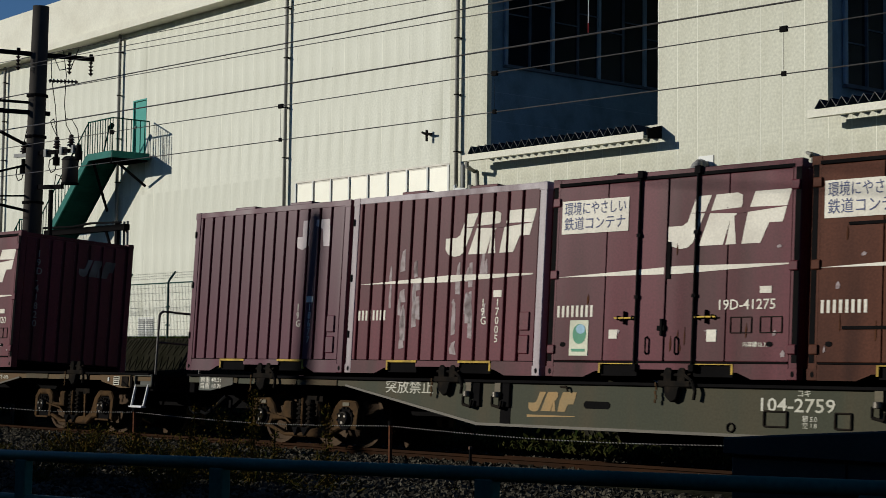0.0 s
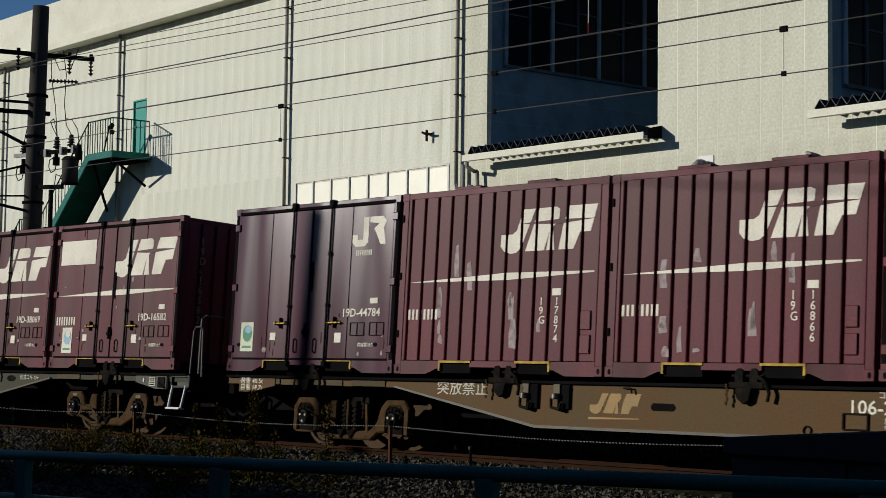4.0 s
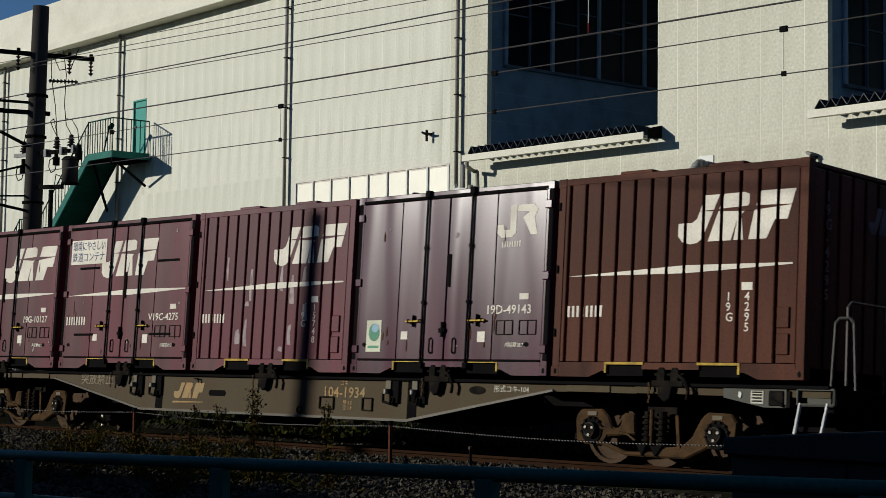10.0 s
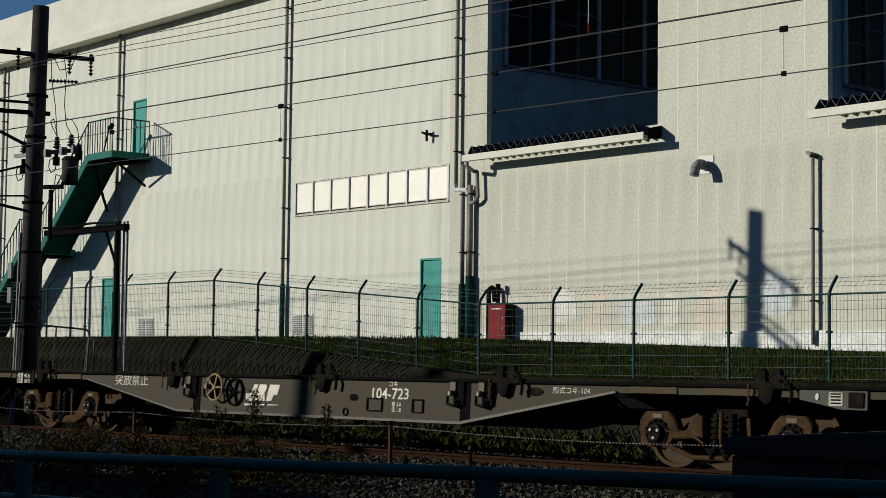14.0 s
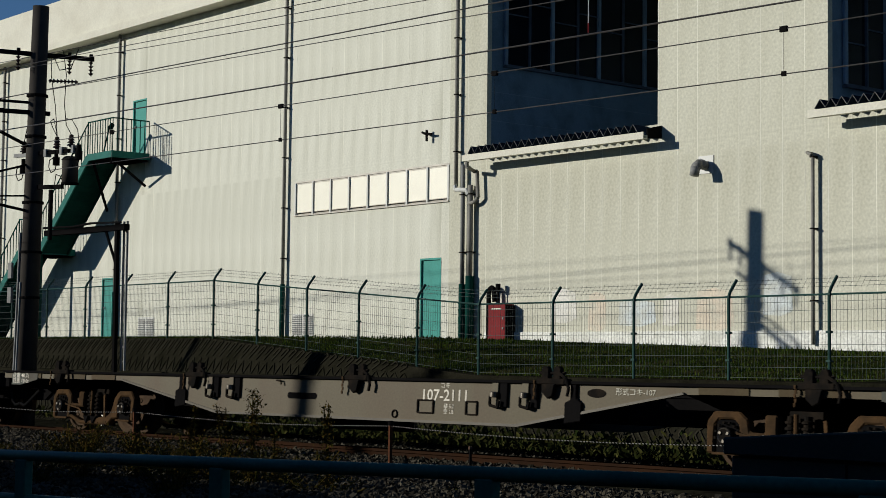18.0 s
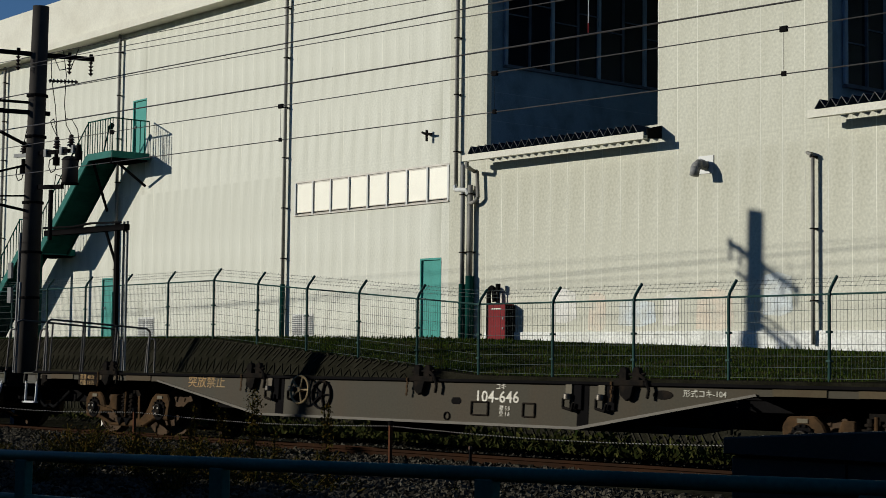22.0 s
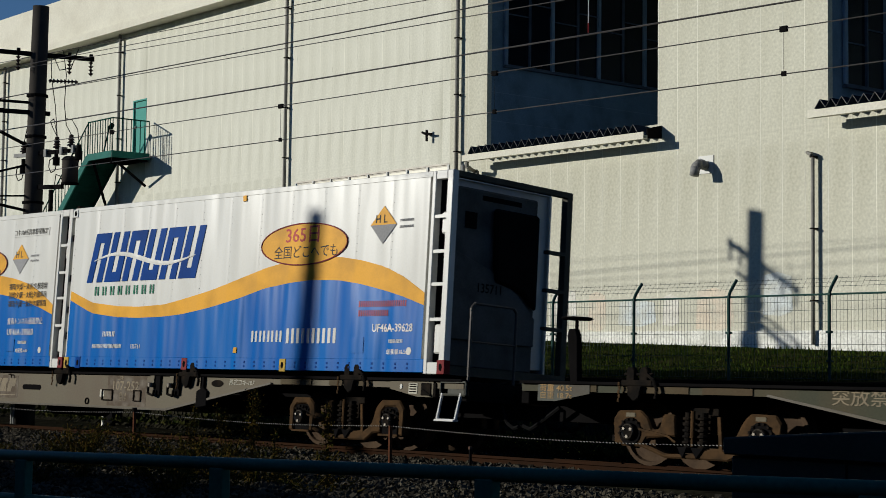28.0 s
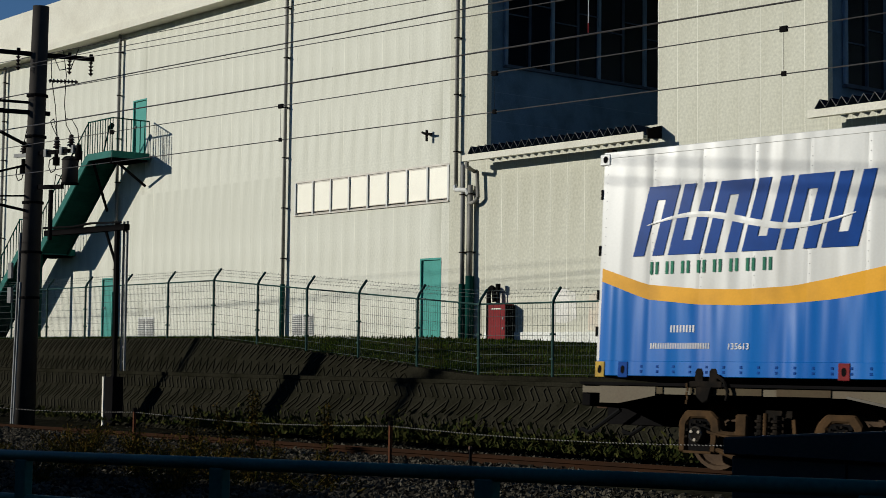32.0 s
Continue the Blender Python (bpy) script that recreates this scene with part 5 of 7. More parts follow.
def door_container(k, slot, paint, number, sign, label, emblem="slant", slots=False, tint=0, chips=0, span=(0.50, 0.965)):
    """A short container with double doors in its side."""
    x = place_of(k, slot)
    c = thing("freight_container", on_track(x, 1.05), label, "container", "containers on the train")
    ROLLING.append((c, x, 1.05))
    frame_parts(c, paint, paint, False)
    part("body", kept(("core", paint.name), lambda: Shape().box(-L / 2 + 0.08, L / 2 - 0.08, -1.19, 1.19, 0.15, H - 0.05).mesh("body")), paint, c)
    for a, b, nm in ((0.03, 0.245, "side_panel"), (0.247, 0.495, "door_leaf"), (0.50, 0.735, "door_leaf"), (0.737, 0.97, "side_panel")):
        part(nm, kept((nm, paint.name, a), lambda: Shape().box(U(a), U(b) - 0.004, -1.226, -1.19, 0.20, H - 0.11).mesh(nm, 0.006)), paint, c)
    part("centre_strip", kept(("strip", paint.name), lambda: Shape().box(-0.035, -0.005, -1.245, -1.2, 0.2, H - 0.12).mesh("centre_strip", 0.006)), paint, c)
    # black strips put the shade of the gaps between containers into the edges
    for px in (-L / 2 + 0.045, L / 2 - 0.045):
        part("door_seal", kept(("gap_shade", px), lambda: Shape().box(px - 0.035, px + 0.035, -1.2275, -1.2, 0.19, H - 0.10).mesh("door_seal")), M_BLACK, c, "black strip for the shaded gap between containers")
    part("gutter_lip", kept("gutterlip", lambda: Shape().box(-L / 2 + 0.10, L / 2 - 0.10, -1.232, -1.2, H - 0.10, H - 0.06).mesh("gutter_lip")), M_BLACK, c, "dark gutter lip over the doors")
    part("door_sill", kept("sill", lambda: Shape().box(-L / 2 + 0.13, L / 2 - 0.13, -1.238, -1.2, 0.178, 0.196).mesh("door_sill")), M_BLACK, c)
    lock_rods(c)
    hinge_blocks(c, paint)
    placards(c)
    Y = -1.2265
    if emblem == "slant":
        part("stripe", kept("stripe", lambda: mark(Shape(), [[(U(0.03), 1.245), (U(0.55), 1.235), (U(0.97), 1.30), (U(0.97), 1.315), (U(0.55), 1.33)]], Y).mesh("stripe")), M_CREAM, c, "long tapering cream stripe")
        for i, poly in enumerate(slanted_mark(U(span[0]), U(span[1]), 1.53, 2.17)):
            part("emblem_piece", kept(("emblem", i, span), lambda: mark(Shape(), [poly], Y).mesh("emblem_piece")), M_CREAM, c, "cream slanted emblem")
        part("slit", kept(("slit", paint.name, span), lambda: mark(Shape(), slanted_slit(U(span[0]), U(span[1]), 1.53, 2.17), Y - 0.003).mesh("slit")), paint, c)
        for i, bar in enumerate(bars_for_words(U(0.04), 0.74, 0.145, 4, 0.12)):
            part("name_bar", kept(("namebars", i), lambda: mark(Shape(), [bar], Y).mesh("name_bar")), M_CREAM, c, "cream name bar")
        if not slots:
            sticker(c, 0.10, 0.26, tint)
    elif emblem == "small":
        part("emblem", kept("emblem2", lambda: mark(Shape(), [[(U(0.74), 1.97), (U(0.74), 1.86), (U(0.76), 1.80), (U(0.81), 1.80), (U(0.83), 1.86), (U(0.83), 2.22), (U(0.80), 2.22), (U(0.80), 1.90), (U(0.77), 1.90), (U(0.77), 1.97)],
                  [(U(0.835), 2.22), (U(0.91), 2.22), (U(0.93), 2.15), (U(0.915), 2.05), (U(0.93), 1.82), (U(0.90), 1.82), (U(0.87), 2.0), (U(0.86), 2.05), (U(0.89), 2.12), (U(0.835), 2.14)]], Y).mesh("emblem")), M_CREAM, c, "small pale emblem")
        part("name_bar", kept("namebars2", lambda: mark(Shape(), bars_for_words(U(0.765), 1.67, 0.08, 4, 0.15), Y).mesh("name_bar")), M_CREAM, c)
        sticker(c, 0.08, 0.30, tint)
    if sign:
        sg = part("sign", kept("sign", lambda: Shape().box(U(0.045), U(0.335), -1.234, -1.226, 1.79, 2.21).mesh("sign")), M_CREAM, c, "white sign with blue-grey lettering" if sign == 2 else "blank white sign")
        if sign == 2:
            writing("環境にやさしい", 0.13, M_SIGNBLUE, sg, upright(U(0.055), -1.2355, 2.04), wide=0.80)
            writing("鉄道コンテナ", 0.13, M_SIGNBLUE, sg, upright(U(0.055), -1.2355, 1.85), wide=0.93)
    if number:
        writing(number, 0.12, M_CREAM, c, upright(U(0.70), Y - 0.003, 0.80), "number", 1.08)
        writing("内容積18.7m³", 0.05, M_CREAM, c, upright(U(0.80), Y - 0.003, 0.37), "small_lettering")
    if slots:
        for u, z in ((0.13, 1.70), (0.745, 1.76), (0.115, 0.56), (0.715, 0.56)):
            part("slot", kept(("slot", u), lambda: Shape().box(U(u), U(u) + 0.58, -1.24, -1.2, z, z + 0.035).mesh("slot")), M_BLACK, c)
    rng = random.Random(slot * 31 + k * 7 + 3)
    for paint_, n, name_, word in ((M_SCRATCH, 6 + chips, "paint_chip", "pale chips in the paint"), (M_RUSTSPOT, 10, "rust_spot", "small rust spots and runs")):
        s = Shape()
        for _ in range(n):
            px = rng.choice([rng.uniform(U(0.05), U(0.35)), rng.uniform(U(0.52), U(0.95))])
            pz = rng.choice([rng.uniform(0.22, 0.55), rng.uniform(0.3, 2.3)])
            if name_ == "rust_spot":
                w, h = rng.uniform(0.012, 0.03), rng.uniform(0.05, 0.25)
            else:
                w, h = rng.uniform(0.015, 0.07), rng.uniform(0.015, 0.09 + 0.008 * chips)
            s.prism([(px, pz), (px + w * rng.uniform(0.6, 1.0), pz + h * 0.1), (px + w, pz + h * 0.6), (px + w * 0.5, pz + h), (px - w * 0.1, pz + h * 0.55)], Y - 0.0042, Y + 0.001)
        tagged(part(name_, s, paint_, c, word), kind="stuff")
    part("roof_knob", kept("knob", lambda: Shape().tube((-0.95, -1.0, H - 0.02), (-0.95, -1.0, H + 0.05), 0.09, 10, 0.05).mesh("roof_knob")), M_WHITE if slot % 2 else M_BLACK, c)
    end_wall(c, L / 2, 1, paint, number or "")
    end_wall(c, -L / 2, -1, paint, "", False)
    return c


def ribbed_container(k, slot, paint, number, label, post_paint=None, emblem="slant", worn=0):
    """A short container with upright ribs all along its side."""
    x = place_of(k, slot)
    c = thing("freight_container", on_track(x, 1.05), label, "container", "containers on the train")
    ROLLING.append((c, x, 1.05))
    frame_parts(c, paint, post_paint or paint, True)
    # core is black, not the side's paint, to darken the grooves like shade
    part("body", kept(("core", "dark" + paint.name), lambda: Shape().box(-L / 2 + 0.08, L / 2 - 0.08, -1.17, 1.17, 0.15, H - 0.05).mesh("body")), M_BLACK, c, "black core that puts shade into the grooves")
    for i, (a, b) in enumerate(RIBS):
        w = round((b - a) / 2, 3)
        ridge = kept(("rib", paint.name, w), lambda: Shape().prism([(-w - 0.004, -1.165), (-w, -1.218), (-w + 0.010, -1.224), (w - 0.010, -1.224), (w, -1.218), (w + 0.004, -1.165)], 0.19, H - 0.09, "z").mesh("rib"))
        part("rib", ridge, paint, c, at=pose((a + b) / 2, 0, 0))
        part("rib", ridge, paint, c, at=pose((a + b) / 2, 0, 0, 0, 0, 180))
    Y = -1.2245
    if emblem == "slant":
        part("stripe", kept("rstripe", lambda: mark(Shape(), [[(U(0.05), 1.25), (U(0.55), 1.24), (U(0.95), 1.30), (U(0.95), 1.32), (U(0.55), 1.335)]], Y, RIBS).mesh("stripe")), M_CREAM, c, "cream stripe broken by the grooves")
        part("emblem", kept("remblem", lambda: mark(Shape(), slanted_mark(U(0.515), U(0.955), 1.58, 2.17), Y, RIBS).mesh("emblem")), M_CREAM, c, "cream slanted emblem broken by the grooves")
        part("slit", kept(("rslit", paint.name), lambda: mark(Shape(), slanted_slit(U(0.515), U(0.955), 1.58, 2.17), Y - 0.003, RIBS).mesh("slit")), paint, c)
        for i, bar in enumerate(bars_for_words(U(0.06), 0.74, 0.14, 4, 0.12)):
            if any(a_ < bar[1][0] and b_ > bar[0][0] for a_, b_ in RIBS):
                part("name_bar", kept(("rname", i), lambda: mark(Shape(), [bar], Y, RIBS).mesh("name_bar")), M_CREAM, c)
    else:
        part("emblem", kept("remblem2", lambda: mark(Shape(), [[(U(0.68), 2.0), (U(0.68), 1.86), (U(0.72), 1.80), (U(0.76), 1.86), (U(0.76), 2.24), (U(0.72), 2.24), (U(0.72), 2.0)], [(U(0.80), 2.24), (U(0.88), 2.24), (U(0.89), 1.84), (U(0.85), 1.84), (U(0.84), 2.1), (U(0.80), 2.15)]], Y, RIBS).mesh("emblem")), M_PURPLE_MARK, c, "faded emblem")
    digits = number.split("-")
    for u, word in ((0.717, digits[0]), (0.787, digits[1])):
        for i, ch in enumerate(word):
            writing(ch, 0.105, M_CREAM, c, upright(U(u) - 0.03, Y - 0.003, 0.90 - i * 0.118), "digit")
    part("placard", kept("rplac", lambda: Shape().box(U(0.787) - 0.075, U(0.787) + 0.075, -1.23, -1.222, 1.02, 1.11).mesh("placard")), M_CREAM, c)
    f = Shape()
    for z0 in (0.28, 0.58):
        f.box(U(0.90), U(0.945), -1.245, -1.21, z0, z0 + 0.24)
    part("card_holder", kept(("rcard", paint.name), lambda: f.mesh("card_holder", 0.01)), paint, c, "card holder on the last rib")
    for u in (0.26, 0.62):
        part("roof_stiffener", kept(("rs", paint.name, u), lambda: Shape().box(U(u), U(u) + 0.5, -1.2, -0.9, H - 0.02, H + 0.035).mesh("roof_stiffener", 0.008)), paint, c)
    for z in (0.5, 1.3, 2.1):
        part("hinge", kept(("rh", paint.name, z), lambda: Shape().box(-L / 2 + 0.005, -L / 2 + 0.045, -1.24, -1.2, z, z + 0.10).mesh("hinge", 0.006)), M_BLACK, c)
    if worn:
        rng = random.Random(worn)
        for _ in range(30 if worn == 5 else 12):
            i = rng.choice([3, 4, 5, 8, 9, 10])
            a, b = RIBS[i]
            x0 = rng.uniform(a + 0.02, b - 0.1)
            z = rng.uniform(0.25, 1.45)
            w, h = rng.uniform(0.04, 0.13), rng.uniform(0.05, 0.45)
            s = Shape().prism([(x0 + rng.uniform(-0.01, 0.01), z), (x0 + w, z + rng.uniform(-0.02, 0.02)), (x0 + w * rng.uniform(0.7, 1), z + h * 0.6), (x0 + w * rng.uniform(0.6, 0.9), z + h), (x0 + w * rng.uniform(0.0, 0.3), z + h * rng.uniform(0.85, 1.0)), (x0 - 0.01, z + h * 0.4)], Y - 0.002, Y)
            part("worn_patch", s, M_SCRATCH, c, "bare worn patch in the paint")
    end_wall(c, L / 2, 1, paint, number)
    end_wall(c, -L / 2, -1, paint, "", False)
    return c


# the sun's sheen on one container's posts and top rails, put into the colour
M_POSTSHEEN = steel("pale_post_sheen", (0.42, 0.37, 0.37), rough=0.5, dirt=(0.08, 0.03, 0.035), dirt_amount=0.6, streak=True)
M_PURPLE_MARK = steel("faded_violet_marking", (0.50, 0.43, 0.42), rough=0.5)
SIGNED = "maroon freight container with side doors and lettered white sign"
BLANK = "maroon freight container with side doors and blank white sign"
RIBBED = "maroon ribbed freight container with cream slanted emblem"
door_container(0, 2, M_BROWN, "", 2, "brown freight container with side doors and lettered sign", slots=True)
door_container(0, 3, M_MAROON, "19D-41275", 2, SIGNED)
ribbed_container(0, 4, M_MAROON, "19G-17005", "worn maroon ribbed container with a pale sheen painted on its corner posts", M_POSTSHEEN, worn=5)
ribbed_container(0, 5, M_PLUM, "19G-18677", "faded purple ribbed container on a flat wagon", emblem="faded")
door_container(1, 2, M_MAROON, "19D-41820", 2, SIGNED, tint=2)
ribbed_container(1, 3, M_MAROON, "19G-16866", RIBBED, worn=9)
ribbed_container(1, 4, M_MAROON, "19G-17874", RIBBED, worn=12)
door_container(1, 5, M_PURPLE, "19D-44784", 0, "plain purple-maroon container with small pale emblem", "small")
door_container(2, 1, M_MAROON, "19D-16582", 1, BLANK, tint=1, chips=4)
door_container(2, 2, M_MAROON, "19D-38069", 2, SIGNED, tint=2)
door_container(2, 4, M_MAROON, "19D-31156", 2, SIGNED)
door_container(2, 5, M_MAROON, "19D-13993", 1, "maroon side-door container with scraped paint and blank sign", tint=1, chips=26)
ribbed_container(3, 1, M_BROWN, "19G-4295", "rust-brown ribbed container with cream slanted emblem")
door_container(3, 2, M_PURPLE, "19D-49143", 0, "plain purple-maroon container with small pale emblem", "small")
ribbed_container(3, 3, M_MAROON, "19G-15748", RIBBED, worn=3)
door_container(3, 4, M_MAROON, "V19C-4275", 2, "maroon ventilated container with slots and lettered sign", slots=True, span=(0.305, 0.74))
door_container(3, 5, M_MAROON, "19G-10127", 1, BLANK, tint=1, chips=8)


def white_container(k, slot):
    """A white short container with a blue band and coloured discs."""
    x = place_of(k, slot)
    c = thing("freight_container", on_track(x, 1.05), "white freight container with a blue band and coloured discs", "container", "containers on the train")
    ROLLING.append((c, x, 1.05))
    frame_parts(c, M_WHITE, M_WHITE, True)
    part("body", Shape().box(-L / 2 + 0.08, L / 2 - 0.08, -1.21, 1.21, 0.15, H - 0.05), M_WHITE, c)
    for a, b in ((0.03, 0.25), (0.252, 0.50), (0.502, 0.75), (0.752, 0.97)):
        part("side_panel", Shape().box(U(a), U(b) - 0.004, -1.224, -1.2, 0.19, H - 0.09), M_WHITE, c, bevel=0.006)
    Y = -1.2245
    band = part("band", mark(Shape(), [[(U(0.64), 0.20), (U(0.80), 0.20), (U(0.805), 1.62), (U(0.645), 1.62)], [(U(0.645), 2.14), (U(0.805), 2.14), (U(0.805), 2.41), (U(0.645), 2.41)]], Y), M_SKYBLUE, c, "upright blue band")
    writing("19A", 0.17, M_WHITE, band, upright(U(0.66), Y - 0.003, 1.27))
    for u, z, r, col in ((0.63, 2.0, 0.10, (0.55, 0.14, 0.12)), (0.72, 1.98, 0.15, (0.62, 0.52, 0.06)), (0.60, 1.82, 0.115, (0.14, 0.10, 0.28)), (0.68, 1.69, 0.085, (0.06, 0.33, 0.60)), (0.76, 1.70, 0.10, (0.32, 0.42, 0.10)),
                         (0.71, 1.66, 0.07, (0.60, 0.25, 0.20)), (0.68, 1.87, 0.06, (0.55, 0.30, 0.05)), (0.76, 1.83, 0.055, (0.5, 0.35, 0.5))):
        part("disc", mark(Shape(), [ellipse(U(u + 0.055), z, r * 0.95, r)], Y - 0.001 - r * 0.01), steel("disc_paint", col), c, "coloured disc")
    for poly in ([(U(0.08), 1.66), (U(0.11), 1.66), (U(0.15), 2.02), (U(0.12), 2.02)], ellipse(U(0.20), 1.85, 0.13, 0.16, 18), [(U(0.26), 1.70), (U(0.285), 1.70), (U(0.30), 1.96), (U(0.335), 1.96), (U(0.335), 2.02), (U(0.24), 2.02), (U(0.235), 1.96), (U(0.275), 1.96)]):
        part("emblem_piece", mark(Shape(), [poly], Y), M_SKYBLUE, c, "blue emblem shape")
    part("emblem_hole", mark(Shape(), [ellipse(U(0.20), 1.85, 0.07, 0.11, 14)], Y - 0.003), M_WHITE, c)
    dx, dz = U(0.165), 1.27
    part("diamond", mark(Shape(), [[(dx - 0.22, dz), (dx, dz), (dx, dz - 0.28)]], Y), M_ORANGE, c, "dark and orange diamond mark")
    part("diamond_half", mark(Shape(), [[(dx - 0.22, dz), (dx, dz + 0.27), (dx + 0.22, dz), (dx, dz - 0.28), (dx, dz)]], Y), M_CABINET, c)
    writing("UR19A-2335", 0.11, M_NAVY, c, upright(U(0.05), Y - 0.003, 0.73), "number")
    part("card_holder", Shape().box(U(0.08), U(0.10), -1.235, -1.22, 0.50, 0.68).box(U(0.12), U(0.14), -1.235, -1.22, 0.50, 0.68).box(U(0.16), U(0.175), -1.235, -1.22, 0.50, 0.68), M_GREY, c)
    writing("下部吊上げ禁止", 0.085, M_RED, c, upright(U(0.05), Y - 0.003, 0.30))
    part("name_bar", mark(Shape(), bars_for_words(U(0.74), 0.48, 0.075, 7, 0.08), Y - 0.004), M_CABINET, c)
    part("disc", mark(Shape(), [ellipse(U(0.885), 0.70, 0.07, 0.09)], Y), M_LEAFMARK, c)
    end_wall(c, L / 2, 1, M_WHITE, "", False)


white_container(2, 3)

# ---- long refrigerated containers ----
RL, RH = 9.35, 2.785


def reefer(k, middle, number, unit_number, long_text):
    x = car_centre(k) + middle
    c = thing("refrigerated_container", on_track(x, 1.05), "long white and blue refrigerated container with an orange wave", "container", "refrigerated containers")
    ROLLING.append((c, x, 1.05))
    V = lambda u: u - RL / 2
    far = not long_text
    up = 0.13 if far else 0.0
    Y = -1.2265
    # insulated side in upright sheets, slightly uneven
    part("core", Shape().box(V(0.06), V(8.9), -1.19, 1.2, 0.2, RH - 0.02), M_WHITE, c)
    n = 12
    for i in range(n):
        a, b = 0.04 + i * 8.86 / n, 0.04 + (i + 1) * 8.86 / n
        s = Shape()
        pts = [(V(a), -1.2245), (V(a) + 0.05, -1.2265), (V((a + b) / 2), -1.2285), (V(b) - 0.05, -1.2265), (V(b) - 0.001, -1.2245), (V(b) - 0.001, -1.19), (V(a), -1.19)]
        s.prism(pts, 0.2, RH - 0.08, "z")
        sheet_ = part("side_sheet", s, M_WHITE, c, "white insulated side sheet")
        rv = Shape()
        for j in range(22):
            z = 0.3 + j * 0.11
            rv.box(V(a) + 0.026, V(a) + 0.034, -1.229, -1.222, z, z + 0.009)
        tagged(part("rivet_row", rv, M_GREY, sheet_), kind="stuff")
    wave_top = lambda u: float(np.interp(u, WU, WT))
    wave_low = lambda u: float(np.interp(u, WU, WB))
    US = [0.045 + i * (8.855 / 60) for i in range(61)]
    skin = lambda i: -1.2295 - 0.0035 * math.sin(math.pi * (i % 5) / 5)
    blue = Shape().sheet([[(V(u), skin(i) + 0.006, 0.2) for i, u in enumerate(US)], [(V(u), skin(i), 0.2) for i, u in enumerate(US)], [(V(u), skin(i), wave_low(u)) for i, u in enumerate(US)]])
    orange = Shape().sheet([[(V(u), skin(i), wave_low(u)) for i, u in enumerate(US)], [(V(u), skin(i), wave_top(u)) for i, u in enumerate(US)], [(V(u), skin(i) + 0.006, wave_top(u)) for i, u in enumerate(US)]])
    part("blue_field", blue, M_RUNBLUE, c, "bright blue lower field")
    part("orange_wave", orange, M_ORANGE, c, "orange wave band")
    # slanted emblem in six blocks with a pale streak
    Y2 = Y - 0.0066
    for i in range(6):
        a = 0.52 + i * 0.53
        z0 = 1.465
        b = a + 0.46
        lean = 0.22
        h = 0.84
        lean_at = lambda u, v: (V(a + (b - a) * u + lean * v), z0 + h * v)
        shapes = [[(0, 0), (0.36, 0), (0.36, 1), (0, 1)], [(0.64, 0), (1, 0), (1, 1), (0.64, 1)]]
        shapes.append([(0.36, 0.80), (0.64, 0.80), (0.64, 1), (0.36, 1)] if i % 2 == 0 else [(0.36, 0), (0.64, 0), (0.64, 0.2), (0.36, 0.2)])
        part("emblem_block", mark(Shape(), [[lean_at(u, v) for u, v in poly] for poly in shapes], Y2), M_NAVY, c, "slanted navy emblem block")
    f = lambda u: 1.83 + 0.11 * math.sin((u - 0.7) * 2.2) * math.exp(-(u - 0.7) * 0.05)
    t = lambda u: 0.035 * math.sin(math.pi * (u - 0.72) / 2.88) + 0.006
    us = [0.72 + i * 0.12 for i in range(25)]
    streak = Shape().sheet([[(V(u), Y2 - 0.0045, f(u) - t(u)) for u in us], [(V(u), Y2 - 0.0052, f(u)) for u in us], [(V(u), Y2 - 0.0045, f(u) + t(u)) for u in us]])
    part("emblem_streak", streak, M_WHITE, c, "white wavy streak across the emblem")
    for bar in bars_for_words(V(0.79), 1.24, 0.15, 8, 0.62):
        part("name_bar", mark(Shape(), [bar], Y2), M_GREENMARK, c, "green name bar")
    for bar in bars_for_words(V(5.17 if far else 5.0), 0.44, 0.17, 4, 0.2) + bars_for_words(V(6.0 if far else 5.84), 0.42, 0.22, 5, 0.12) + bars_for_words(V(1.13), 0.54, 0.085, 4, 0.15) + bars_for_words(V(0.84), 0.345, 0.07, 12, 0.1):
        part("name_bar", mark(Shape(), [bar], Y2), M_WHITE, c, "white name bar")
    ov = part("oval", mark(Shape(), [ellipse(V(6.27), 1.89, 0.97, 0.30, 40)], Y2 - 0.002), M_ORANGE, c, "orange oval with red and dark lettering")
    rim = Shape()
    e1 = ellipse(V(6.27), 1.89, 0.985, 0.31, 40)
    for p, q in zip(e1, e1[1:] + e1[:1]):
        rim.bar((p[0], Y2 - 0.006, p[1]), (q[0], Y2 - 0.006, q[1]), 0.012, 0.018)
    part("rim", rim, M_RED, ov)
    writing("365日", 0.21, M_REDMARK, ov, upright(V(5.84), Y2 - 0.006, 1.93), wide=1.15)
    writing("全国どこへでも", 0.15, M_CABINET, ov, upright(V(5.60), Y2 - 0.006, 1.70), wide=1.02)
    hx, hz = V(8.0 if far else 7.71), 1.96 + up
    d = part("diamond", mark(Shape(), [[(hx - 0.27, hz), (hx, hz + 0.27), (hx + 0.27, hz)]], Y2), M_ORANGE, c, "orange and grey diamond mark")
    part("diamond_half", mark(Shape(), [[(hx - 0.27, hz), (hx + 0.27, hz), (hx, hz - 0.27)]], Y2), M_DIAGREY, d)
    writing("H L", 0.12, M_CABINET, d, upright(hx - 0.17, Y2 - 0.005, hz + 0.03))
    for bar in bars_for_words(hx + 0.34, hz + 0.03, 0.035, 7, 0.2) + bars_for_words(hx + 0.34, hz - 0.06, 0.035, 7, 0.2):
        part("small_bar", mark(Shape(), [bar], Y2), M_DIAGREY, c)
